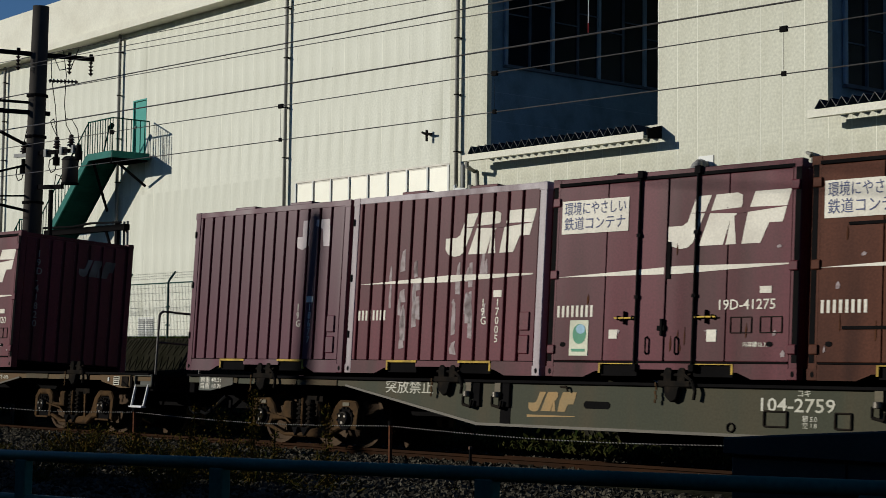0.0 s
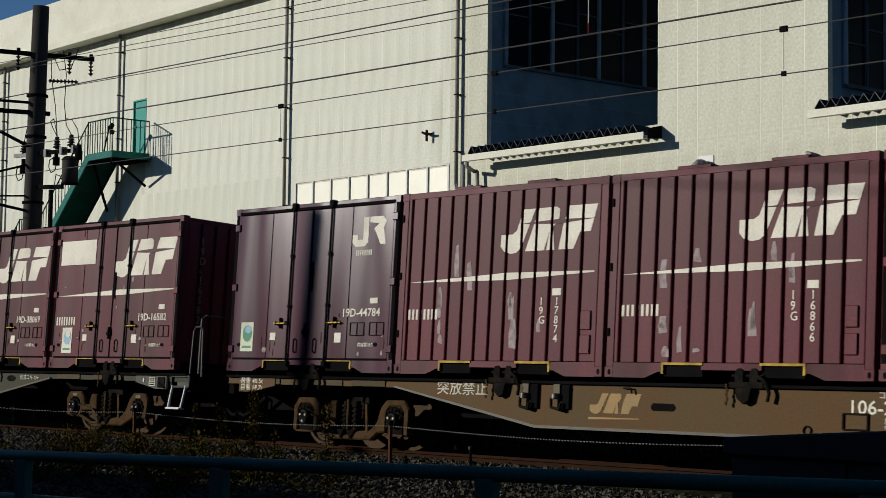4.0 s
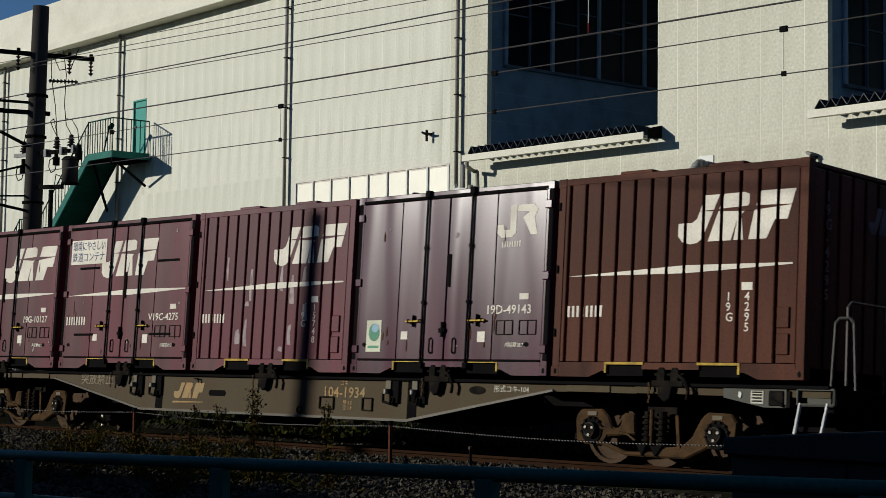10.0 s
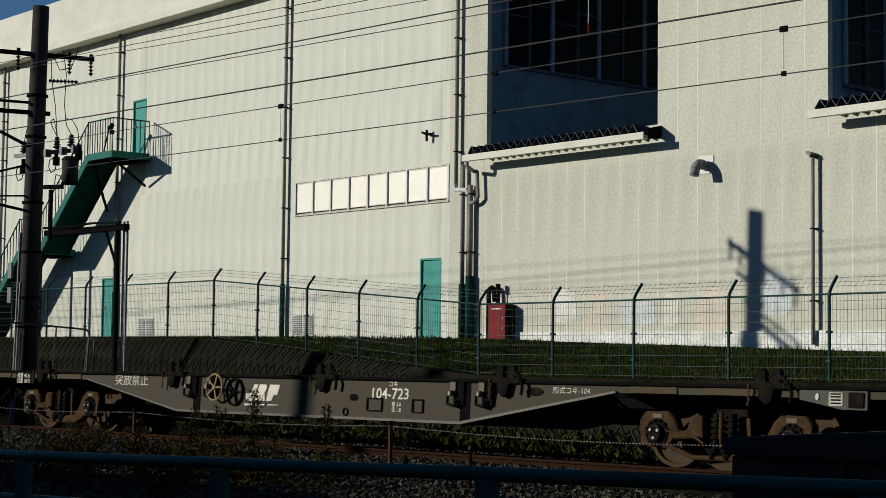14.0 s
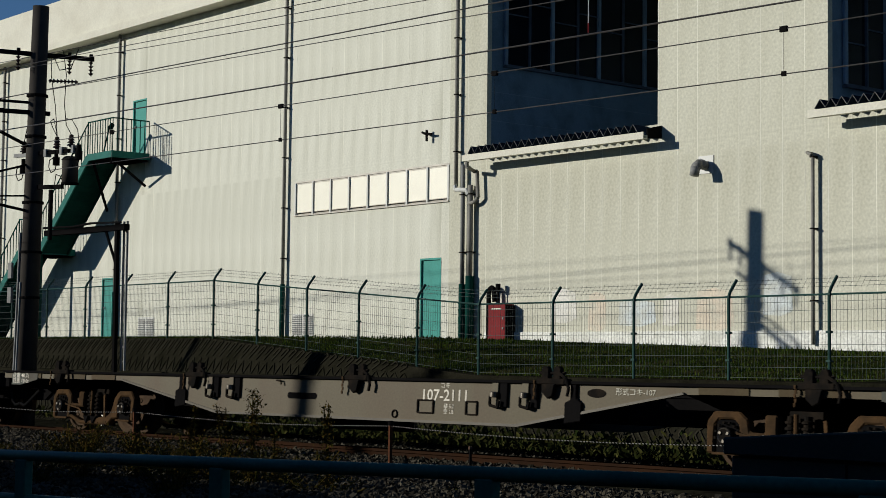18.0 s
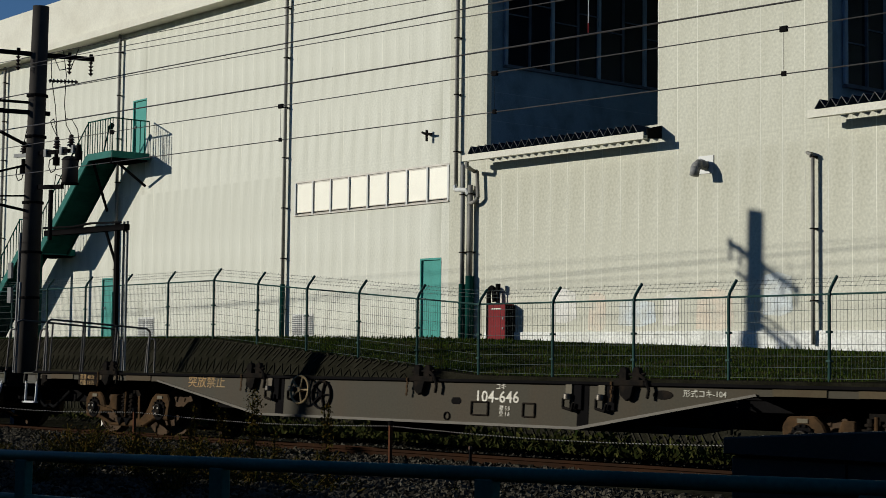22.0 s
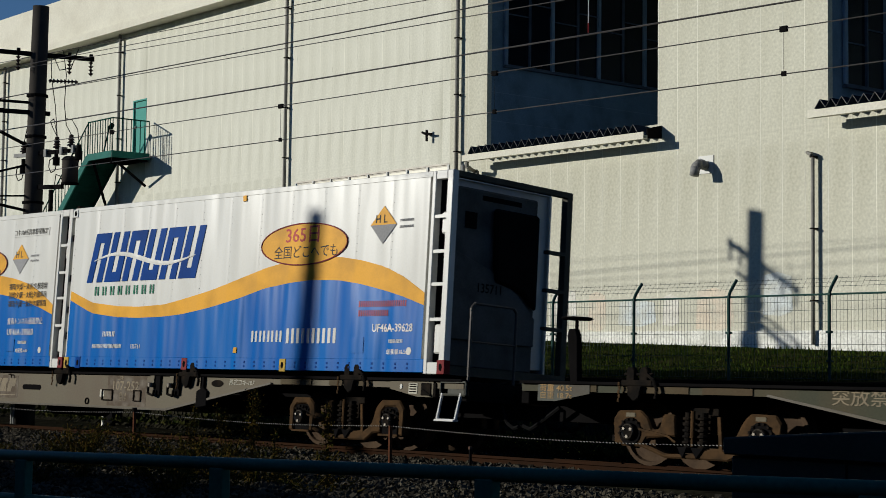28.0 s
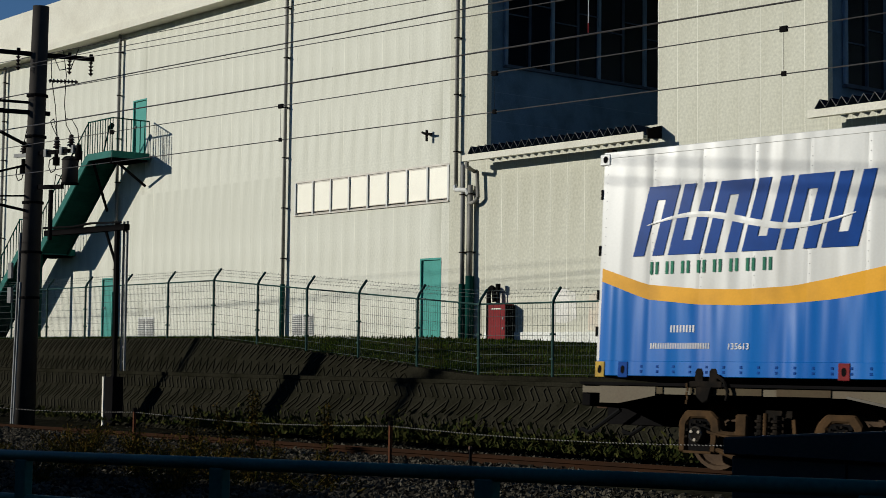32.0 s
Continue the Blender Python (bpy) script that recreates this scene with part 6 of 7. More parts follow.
    writing(number, 0.115, M_WHITE, c, upright(V(7.88 if far else 7.43), Y2 - 0.003, 0.58), "number", 0.92 if far else 1.0)
    writing(unit_number, 0.075, M_WHITE, c, upright(V(1.95), Y2 - 0.003, 0.34), "number")
    for bar in bars_for_words(V(8.24 if far else 7.84), 0.42, 0.055, 5, 0.1):
        part("name_bar", mark(Shape(), [bar], Y2), M_WHITE, c)
    if long_text:
        b = part("notice", mark(Shape(), [[(V(7.41), 2.37), (V(8.62), 2.37), (V(8.62), 2.50), (V(7.41), 2.50)]], Y2), M_WHITE, c)
        writing("コキ100系貨車積載限定", 0.085, M_CABINET, b, upright(V(7.44), Y2 - 0.006, 2.40), wide=0.93)
        for j, w in enumerate(("福岡(タ)駅ー東京(タ)駅専用", "福岡(タ)駅ー大阪(タ)駅専用", "福岡(タ)駅ー東京(タ)駅専用")):
            writing(w, 0.09, M_CABINET, c, upright(V(7.40), Y2 - 0.006, 1.41 - j * 0.155), wide=0.84)
        writing("青函トンネル通過禁止", 0.095, M_WHITE, c, upright(V(7.42), Y2 - 0.006, 0.78), wide=0.92)
    else:
        for bar in bars_for_words(V(7.58), 0.93, 0.085, 11, 0.12) + bars_for_words(V(7.58), 0.80, 0.085, 7, 0.12):
            part("red_bar", mark(Shape(), [bar], Y2), M_REDMARK, c, "faded red lettering bar")
    writing("総重量16.5t", 0.06, M_WHITE, c, upright(V(8.2 if far else 7.77), Y2 - 0.003, 0.27))
    part("disc", mark(Shape(), [ellipse(V(8.65 if far else 8.58), 0.31, 0.05, 0.055, 12)], Y2), M_WHITE, c)
    part("plate", Shape().box(V(7.44), V(7.72), Y2 - 0.008, Y2, 0.28, 0.50), M_RUNBLUE, c)
    for u, z in ((4.79, 0.31), (4.80, 2.66)):
        part("marker_lamp", Shape().box(V(u) - 0.04, V(u) + 0.04, Y2 - 0.012, Y2, z - 0.04, z + 0.05), M_ORANGE, c, "orange side marker")
    # base rail with lifting sockets
    base = part("base_rail", Shape().box(V(0.0), V(8.95), -1.235, -1.14, 0.02, 0.2), M_RUNBLUE, c, "blue base rail", bevel=0.006)
    for u, mt in ((0.0, M_YELLOW), (0.36, M_NAVY), (3.43, M_RED), (5.88, M_YELLOW), (9.22, M_RED)):
        sk = part("socket", Shape().box(V(u), V(u + 0.15), -1.245, -1.13, 0.0, 0.19), mt, c, bevel=0.006)
        part("hole", Shape().prism(ellipse(V(u + 0.075), 0.095, 0.03, 0.05, 10), -1.249, -1.244), M_BLACK, sk)
    bolts = Shape()
    for j in range(34):
        u = 0.7 + j * 0.24
        bolts.box(V(u), V(u) + 0.03, -1.24, -1.234, 0.12, 0.15).box(V(u), V(u) + 0.03, -1.24, -1.234, 0.06, 0.09)
    tagged(part("bolt_row", bolts, M_NAVY, base), kind="stuff")
    part("top_edge", Shape().box(V(0.0), V(8.95), -1.232, -1.16, RH - 0.08, RH), M_WHITE, c, "white roof edge", bevel=0.006)
    part("roof", Shape().box(V(0.02), V(8.95), -1.16, 1.2, RH - 0.03, RH - 0.01), M_WHITE, c)
    part("far_side", Shape().box(V(0.02), V(8.95), 1.19, 1.225, 0.0, RH - 0.02), M_WHITE, c)
    part("rear_frame", Shape().box(V(0), V(0.045), -1.22, 1.22, 0.0, RH), M_WHITE, c)
    for z in (0.5, 0.95, 1.5, 2.2):
        part("door_hinge", Shape().box(V(-0.03), V(0.0), -1.23, -1.15, z, z + 0.12), M_BLACK, c)
    part("roof_hook", Shape().box(V(0.03), V(0.11), -1.22, -1.12, RH - 0.03, RH + 0.04), M_DARKGEAR, c)
    box_ = part("lamp_box", Shape().box(V(-0.06), V(0.10), -1.24, -1.10, RH - 0.16, RH - 0.02), M_WHITE, c, "small white corner lamp box", bevel=0.008)
    part("lens", Shape().prism(ellipse(V(0.03), RH - 0.09, 0.035, 0.045, 10), -1.246, -1.239), M_BLACK, box_)
    # machinery end: white ladder frame, with a black plate for the dark opening behind
    lf = part("ladder_frame", Shape().box(V(8.95), V(9.02), -1.235, -1.12, 0, RH).box(V(9.24), V(RL), -1.235, -1.12, 0, RH).box(V(9.02), V(9.24), -1.235, -1.15, RH - 0.12, RH).box(V(9.02), V(9.24), -1.235, -1.15, 0, 0.16), M_WHITE, c, "white end frame with ladder rungs", bevel=0.008)
    for z in (0.72, 1.20, 1.65, 2.13):
        part("rung", Shape().box(V(9.02), V(9.24), -1.225, -1.18, z, z + 0.045), M_WHITE, lf)
    for z0, z1, u0 in ((0.28, 0.68, 9.06), (1.92, 2.22, 9.10)):
        part("lamp_case", Shape().box(V(u0), V(u0 + 0.14), -1.17, -1.08, z0, z1), M_WHITE, c, "white box behind the rungs", bevel=0.02)
    part("recess_back", Shape().box(V(8.92), V(9.26), -1.10, -1.06, 0.1, RH - 0.1), M_BLACK, c)
    # frame and rungs at this end take dark paint in place of shade
    part("far_frame", Shape().box(V(9.24), V(RL), 1.12, 1.235, 0, RH).box(V(9.24), V(RL), -1.12, 1.12, RH - 0.08, RH).box(V(9.24), V(RL), -1.12, 1.12, 0, 0.12), M_CABINET, c, "end frame darkened for the shaded end")
    for z in (0.75, 1.3, 1.85):
        part("rung", Shape().box(V(9.26), V(RL), 0.75, 1.12, z, z + 0.05), M_CABINET, c)
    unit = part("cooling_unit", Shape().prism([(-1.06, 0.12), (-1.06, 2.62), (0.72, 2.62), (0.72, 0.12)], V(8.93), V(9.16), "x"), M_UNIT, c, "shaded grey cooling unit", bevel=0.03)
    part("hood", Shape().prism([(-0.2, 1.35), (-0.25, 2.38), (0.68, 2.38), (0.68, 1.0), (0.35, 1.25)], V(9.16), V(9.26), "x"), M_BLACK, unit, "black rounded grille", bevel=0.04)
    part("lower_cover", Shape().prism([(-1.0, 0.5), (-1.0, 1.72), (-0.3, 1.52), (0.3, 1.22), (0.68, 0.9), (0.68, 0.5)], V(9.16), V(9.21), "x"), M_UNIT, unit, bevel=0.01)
    part("grille", Shape().box(V(9.161), V(9.17), -0.78, -0.55, 2.05, 2.28), M_BLACK, unit)
    part("brand_bar", Shape().box(V(9.161), V(9.165), -0.45, 0.35, 2.47, 2.54), M_BLACK, unit)
    writing(unit_number, 0.13, M_BLACK, unit, pose(V(9.213), -0.55, 1.18, 90, 0, 90), "number")
    return c


M_REDMARK = steel("faded_red_lettering", (0.42, 0.07, 0.06), rough=0.5)
M_DIAGREY = steel("mid_grey_marking", (0.25, 0.25, 0.25), rough=0.5)
# pale plastic darkened, so the shade on the container's end is in the colour
M_UNIT = steel("shade_darkened_plastic", (0.075, 0.078, 0.078), rough=0.6, dirt=(0.04, 0.038, 0.034), dirt_amount=0.5)
WU = [0, 0.75, 1.5, 2.1, 2.8, 3.35, 4.1, 4.8, 5.4, 6.0, 6.5, 7.1, 7.6, 8.09, 8.5, 8.95]
WT = [1.35, 1.12, 1.05, 1.03, 1.05, 1.13, 1.26, 1.42, 1.56, 1.65, 1.69, 1.67, 1.60, 1.49, 1.33, 1.08]
WB = [1.19, 0.94, 0.865, 0.845, 0.855, 0.89, 0.99, 1.115, 1.25, 1.32, 1.35, 1.33, 1.26, 1.16, 1.06, 0.92]
reefer(8, 4.765, "UF46A-39628", "135711", False)
reefer(8, -4.655, "UF46A-39560", "135613", True)

# ---- flat wagons ----
def wheel_mesh():
    s = Shape()
    for side in (-1, 1):
        s.lathe([(0.07, 0.585 * side), (0.09, 0.545 * side), (0.30, 0.53 * side), (0.345, 0.545 * side), (0.36, 0.585 * side), (0.405, 0.588 * side), (0.41, 0.50 * side), (0.432, 0.47 * side), (0.432, 0.445 * side),
                 (0.35, 0.455 * side), (0.30, 0.48 * side), (0.10, 0.49 * side), (0.07, 0.46 * side)], (0, 0, 0), "y", 28)
    s.tube((0, -0.86, 0), (0, 0.86, 0), 0.07, 12)
    for side in (-1, 1):
        for k in range(4):
            a = k * math.pi / 2
            s.box(0.2 * math.cos(a) - 0.03, 0.2 * math.cos(a) + 0.03, min(0.53 * side, 0.552 * side), max(0.53 * side, 0.552 * side), 0.2 * math.sin(a) - 0.03, 0.2 * math.sin(a) + 0.03)
    return s.mesh("wheelset", 0, False)


HORN = [(-1.20, 0.25), (-1.23, 0.55), (-1.15, 0.66), (-0.80, 0.67), (-0.69, 0.58), (-0.62, 0.44), (-0.52, 0.45), (-0.46, 0.63), (-0.28, 0.63), (-0.26, 0.37), (-0.70, 0.34), (-0.76, 0.25)]
CHORD = [(0.16, 0.23), (0.44, 0.26), (0.58, 0.37), (0.70, 0.58), (0.80, 0.67), (1.15, 0.66), (1.23, 0.55), (1.20, 0.25), (0.82, 0.25), (0.50, 0.11), (-0.42, 0.11), (-0.80, 0.23), (-1.1, 0.23), (-1.1, 0.27),
         (-0.78, 0.28), (-0.40, 0.16), (0.1, 0.18)]
ARCH = [(-1.24, 0.20), (-1.25, 0.56), (-1.15, 0.69), (-0.78, 0.69), (-0.67, 0.60), (-0.64, 0.46), (-0.44, 0.45), (-0.44, 0.66), (-0.27, 0.66), (-0.27, 0.40), (-0.68, 0.40), (-0.70, 0.20), (-0.79, 0.20), (-0.79, 0.53), (-0.86, 0.60), (-1.07, 0.60), (-1.13, 0.53), (-1.14, 0.20)]
ARCH_CHORD = [(0.16, 0.23), (0.46, 0.26), (0.58, 0.36), (0.66, 0.58), (0.77, 0.69), (1.15, 0.69), (1.25, 0.56), (1.24, 0.20), (1.14, 0.20), (1.13, 0.53), (1.07, 0.60), (0.86, 0.60), (0.79, 0.53), (0.78, 0.24), (0.62, 0.22), (0.46, 0.11), (-0.38, 0.11),
              (-0.72, 0.22), (-0.70, 0.27), (-0.34, 0.17), (0.1, 0.18)]


def bogie(w, x, arched):
    """Two wheelsets in a cast frame, with springs and brake gear."""
    b = part("bogie", kept("bolster", lambda: Shape().box(-0.22, 0.22, -0.80, 0.80, 0.42, 0.72).box(-0.5, 0.5, -0.6, 0.6, 0.45, 0.55).tube((0, 0, 0.7), (0, 0, 0.93), 0.25, 14).mesh("bogie")), M_DARKGEAR, w, at=pose(x, 0, 0))
    for side in (-1, 1):
        y0, y1 = (-0.98, -0.84) if side < 0 else (0.84, 0.98)
        horn, chord = (ARCH, ARCH_CHORD) if arched else (HORN, CHORD)
        part("side_frame", kept(("sideframe", side, arched), lambda: Shape().prism(chord, y0, y1).mesh("side_frame", 0.02)), M_BOGIE, b, "brown cast side frame")
        part("axle_guard", kept(("guard", side, arched), lambda: Shape().prism(horn, y0 + 0.002, y1 - 0.002).mesh("axle_guard", 0.02)), M_BOGIE, b, "brown cast horn over the axle")
        yo = y0 - 0.06 if side < 0 else y1 + 0.06
        yi = y0 if side < 0 else y1
        for a in (-0.95, 0.95):
            # on plain frames this black disc stands for the shade in the axle recess
            part("axle_box", kept(("axlebox", a, side, arched), lambda: (Shape().box(a - 0.16, a + 0.16, y0 + 0.02, y1 - 0.02, 0.21, 0.59) if arched else
                 Shape().tube((a, y0 - 0.012, 0.405), (a, y1 + 0.012, 0.405), 0.172, 18)).mesh("axle_box", 0.008)), M_BLACK, b, "black axle box standing in for the dark recess")
            part("cap", kept(("cap", a, side), lambda: Shape().tube((a, yi, 0.405), (a, yo, 0.405), 0.105, 16).mesh("cap", 0.012)), M_DARKGEAR, b, "round axle cap with bolts")
            bo = Shape()
            for j in range(3):
                q = j * math.tau / 3 + 0.5
                bo.tube((a + 0.062 * math.cos(q), yo, 0.405 + 0.062 * math.sin(q)), (a + 0.062 * math.cos(q), yo + side * 0.016, 0.405 + 0.062 * math.sin(q)), 0.020, 6)
            ringp = [(a + 0.085 * math.cos(j * math.tau / 14), yo, 0.405 + 0.085 * math.sin(j * math.tau / 14)) for j in range(15)]
            bo.path(ringp, 0.009, 4)
            tagged(part("bolt_ring", kept(("bolts", a, side), lambda: bo.mesh("bolt_ring")), M_CAP, b), "bare metal bolts", kind="stuff")
            lug = Shape()
            for j in range(7):
                q = 0.3 + j * 0.5
                lug.box(a + 0.155 * math.cos(q) - 0.014, a + 0.155 * math.cos(q) + 0.014, min(yi, yi + side * 0.03), max(yi, yi + side * 0.03), 0.405 + 0.155 * math.sin(q) - 0.014, 0.405 + 0.155 * math.sin(q) + 0.014)
            tagged(part("lug_ring", kept(("lugs", a, side), lambda: lug.mesh("lug_ring")), M_DARKGEAR, b), kind="stuff")
            if arched:
                part("tie_bar", kept(("tie", a, side), lambda: Shape().box(a - 0.2, a + 0.2, y0 - 0.02, y1 + 0.02, 0.185, 0.215).mesh("tie_bar", 0.004)), M_BOGIE, b)
            else:
                part("maker_plate", kept(("maker", a, side), lambda: Shape().box(a - 0.07, a + 0.07, min(yi, yi + side * 0.008), max(yi, yi + side * 0.008), 0.585, 0.635).mesh("maker_plate")), M_DUSTY, b)
        for dx in (-0.12, 0.10):
            sp = Shape()
            ys = -0.91 if side < 0 else 0.91
            turns = [(0.05, 0.18)]
            for j in range(6):
                turns += [(0.05, 0.215 + j * 0.07), (0.075, 0.225 + j * 0.07), (0.075, 0.25 + j * 0.07), (0.05, 0.26 + j * 0.07)]
            sp.lathe(turns + [(0.05, 0.66)], (dx, ys, 0), "z", 12)
            part("spring", kept(("spring", dx, side), lambda: sp.mesh("spring")), M_DARKGEAR, b, "dark stacked coil spring")
        yd = -0.97 if side < 0 else 0.95
        part("damper", kept(("damper", side), lambda: Shape().tube((-0.02, yd, 0.36), (-0.02, yd, 0.68), 0.028, 8).tube((-0.02, yd, 0.26), (-0.02, yd, 0.36), 0.018, 8).mesh("damper")), M_BOGIE, b, "slim upright damper")
        yb = -1.0 if side < 0 else 0.98
        for nm, tri in (("wear_block", [(-0.22, 0.25), (-0.08, 0.25), (-0.14, 0.12)]), ("wear_block", [(-0.02, 0.25), (0.16, 0.24), (0.06, 0.12)])):
            part(nm, kept(("wedge", side, tri[0]), lambda: Shape().prism(tri, yb - 0.004, yb + 0.02).mesh("wear_block")), M_BLACK, b)
        part("brake_lever", kept(("lever", side), lambda: Shape().bar((-0.80, yb, 0.44), (-0.36, yb, 0.37), 0.025).bar((-0.36, yb, 0.37), (-0.24, yb, 0.30), 0.025).mesh("brake_lever")), M_BOGIE, b)
        part("hanger", kept(("hanger", side), lambda: Shape().bar((0.36, yb + 0.03, 0.62), (0.40, yb + 0.03, 0.22), 0.045, 0.03).mesh("hanger")), M_BOGIE, b)
        part("brake_shoe", kept(("shoe", side), lambda: Shape().prism([(0.46, 0.30), (0.52, 0.30), (0.545, 0.40), (0.52, 0.52), (0.46, 0.52)], -0.6 * 1 if side < 0 else 0.52, -0.52 if side < 0 else 0.6).mesh("brake_shoe")), M_DARKGEAR, b)
    for a in (-0.95, 0.95):
        ws = part("wheelset", kept("wheelset", wheel_mesh), M_WHEEL, b, "worn steel wheelset", at=pose(a, 0, 0.405))
        SPINNING.append((ws, a))
    for a in (-1.39, 1.39):
        part("brake_beam", kept(("beam", a), lambda: Shape().box(a - 0.03, a + 0.03, -0.75, 0.75, 0.28, 0.36).mesh("brake_beam")), M_DARKGEAR, b)


M_CAP = steel("scuffed_bare_steel", (0.12, 0.105, 0.085), rough=0.35, metal=0.6, spec=0.3)
M_WHEEL = steel("worn_wheel_steel", (0.068, 0.046, 0.030), rough=0.65, metal=0.0, spec=0.0, dirt=(0.05, 0.035, 0.025), dirt_amount=0.5, size=5)
SIDE = [(-9.55, 0.96), (-9.55, 0.86), (-5.8, 0.86), (-3.15, 0.41), (3.15, 0.41), (5.8, 0.86), (9.8, 0.86), (9.8, 0.96)]


def ear(x0, x1):
    return [(x0, 1.0), (x0, 1.13), (x0 + 0.03, 1.175), (x1 - 0.03, 1.175), (x1, 1.13), (x1, 1.0)]


def fixture(w, x, kind):
    """Container lock with ears, levers and a hanging chain, on the edge of the deck."""
    f = part("container_lock", kept("lockbase", lambda: Shape().box(-0.24, 0.24, -1.255, -1.10, 0.945, 1.02).mesh("container_lock", 0.012)), M_DARKGEAR, w, "greasy black container lock", at=pose(x, 0, 0))
    for x0, x1 in ((-0.17, -0.04), (0.03, 0.16)):
        part("ear", kept(("ear", x0), lambda: Shape().prism(ear(x0, x1), -1.24, -1.16).mesh("ear", 0.012)), M_DARKGEAR, f)
    part("pin", kept("lockpin", lambda: Shape().tube((-0.22, -1.2, 1.09), (0.21, -1.2, 1.09), 0.02, 8).mesh("pin")), M_DARKGEAR, f)
    part("shackle", kept("shackle", lambda: Shape().path([(0.16, -1.26, 1.09), (0.28, -1.27, 1.02), (0.33, -1.27, 0.90), (0.31, -1.27, 0.80)], 0.022, 6).mesh("shackle")), M_DARKGEAR, f)
    part("counterweight", kept("cweight", lambda: Shape().prism([(-0.13, 0.95), (0.10, 0.95), (0.06, 0.80), (-0.02, 0.76), (-0.12, 0.84)], -1.275, -1.215).mesh("counterweight", 0.012)), M_DARKGEAR, f)
    ch = Shape()
    for j in range(5):
        ch.box(-0.27 + (j % 2) * 0.012, -0.245 + (j % 2) * 0.012, -1.27, -1.255, 0.95 - j * 0.05, 0.995 - j * 0.05)
    part("chain", kept("lockchain", lambda: ch.mesh("chain")), M_BOGIE, f, "short hanging chain")
    if kind == 2:
        way = -1 if x > 0 else 1
        for u in (0.42, 0.95):
            c = way * u
            part("bracket", kept(("brk", c), lambda: Shape().box(c - 0.05, c + 0.05, -1.245, -1.205, 0.80, 0.95).mesh("bracket")), M_DUSTY, f, "dusty bracket")
            part("drum", kept(("drum", c), lambda: Shape().tube((c, -1.26, 0.76), (c, -1.26, 0.835), 0.055, 12).mesh("drum", 0.008)), M_CAP, f, "bare steel drum")
            part("stirrup", kept(("stir", c), lambda: Shape().path([(c - 0.06, -1.27, 0.78), (c - 0.06, -1.27, 0.66), (c + 0.08, -1.27, 0.63), (c + 0.10, -1.27, 0.72)], 0.02, 6).mesh("stirrup")), M_DARKGEAR, f)
            part("dark_plate", kept(("dpl", c), lambda: Shape().box(c + 0.07, c + 0.21, -1.235, -1.205, 0.64, 0.95).mesh("dark_plate", 0.01)), M_BLACK, f)


def hand_wheel(w, x, z, lit, y=-1.30):
    s = Shape()
    n = 20
    for k in range(n):
        a, b = k * math.tau / n, (k + 1) * math.tau / n
        s.tube((x + 0.2 * math.cos(a), y, z + 0.2 * math.sin(a)), (x + 0.2 * math.cos(b), y, z + 0.2 * math.sin(b)), 0.017, 6)
    for k in range(5):
        a = k * math.tau / 5
        s.bar((x, y, z), (x + 0.2 * math.cos(a), y, z + 0.2 * math.sin(a)), 0.022)
    s.tube((x, y - 0.02, z), (x, y + 0.09, z), 0.035, 8)
    # lit wheel yellowish, unlit wheel black: light and shade are in the paint
    part("brake_wheel", s, M_YELLOWISH if lit else M_BLACK, w, "hand brake wheel with five spokes")


M_YELLOWISH = steel("lit_wheel_yellow", (0.30, 0.22, 0.11), rough=0.6)
M_BROWNPATCH = steel("brown_worn_paint", (0.075, 0.055, 0.036), rough=0.6, dirt=(0.17, 0.15, 0.12), dirt_amount=0.4, size=6)
M_LETTER = steel("worn_white_lettering", (0.50, 0.48, 0.40), rough=0.6, dirt=(0.3, 0.28, 0.2), dirt_amount=0.4)
M_LETTER_TAN = steel("faded_orange_lettering", (0.32, 0.20, 0.085), rough=0.6, dirt=(0.22, 0.17, 0.09), dirt_amount=0.5)
M_LETTER_FAINT = steel("faint_lettering", (0.22, 0.18, 0.12), rough=0.6, dirt=(0.13, 0.11, 0.08), dirt_amount=0.5)


def handrail(w, x, out, both=True):
    """End railing: a hoop at each corner and a bar across."""
    for y in (-1.15, 1.15) if both else (-1.15,):
        part("hoop", kept(("hoop", x, y), lambda: Shape().path([(x - out * 0.34, y, 0.95), (x - out * 0.30, y, 1.68), (x - out * 0.25, y, 1.74), (x - out * 0.12, y, 1.74), (x - out * 0.07, y, 1.68), (x - out * 0.03, y, 0.95)], 0.017, 6).mesh("hoop")), M_RAILSTEEL, w, "dull steel hoop handrail")
    if both:
        part("end_rail", kept(("endrail", x), lambda: Shape().path([(x - out * 0.18, -1.1, 1.0), (x - out * 0.18, -1.1, 1.86), (x - out * 0.18, -1.02, 1.92), (x - out * 0.18, 1.02, 1.92), (x - out * 0.18, 1.1, 1.86), (x - out * 0.18, 1.1, 1.0)], 0.02, 6)
             .tube((x - out * 0.18, -0.35, 0.95), (x - out * 0.18, -0.35, 1.92), 0.016).tube((x - out * 0.18, 0.35, 0.95), (x - out * 0.18, 0.35, 1.92), 0.016).mesh("end_rail")), M_RAILSTEEL, w, "end rail across the wagon")


M_RAILSTEEL = steel("dull_dark_steel", (0.07, 0.065, 0.06), rough=0.45, metal=0.2)
M_STEPRUST = steel("rust_stained_step_paint", (0.22, 0.13, 0.06), rough=0.6, dirt=(0.35, 0.28, 0.2), dirt_amount=0.5, size=8)
M_STEPWHITE = steel("white_step_paint", (0.62, 0.62, 0.60), rough=0.5)
M_GREYPLATE = steel("grey_green_plate", (0.072, 0.076, 0.064), rough=0.5, dirt=(0.06, 0.045, 0.03), dirt_amount=0.4)


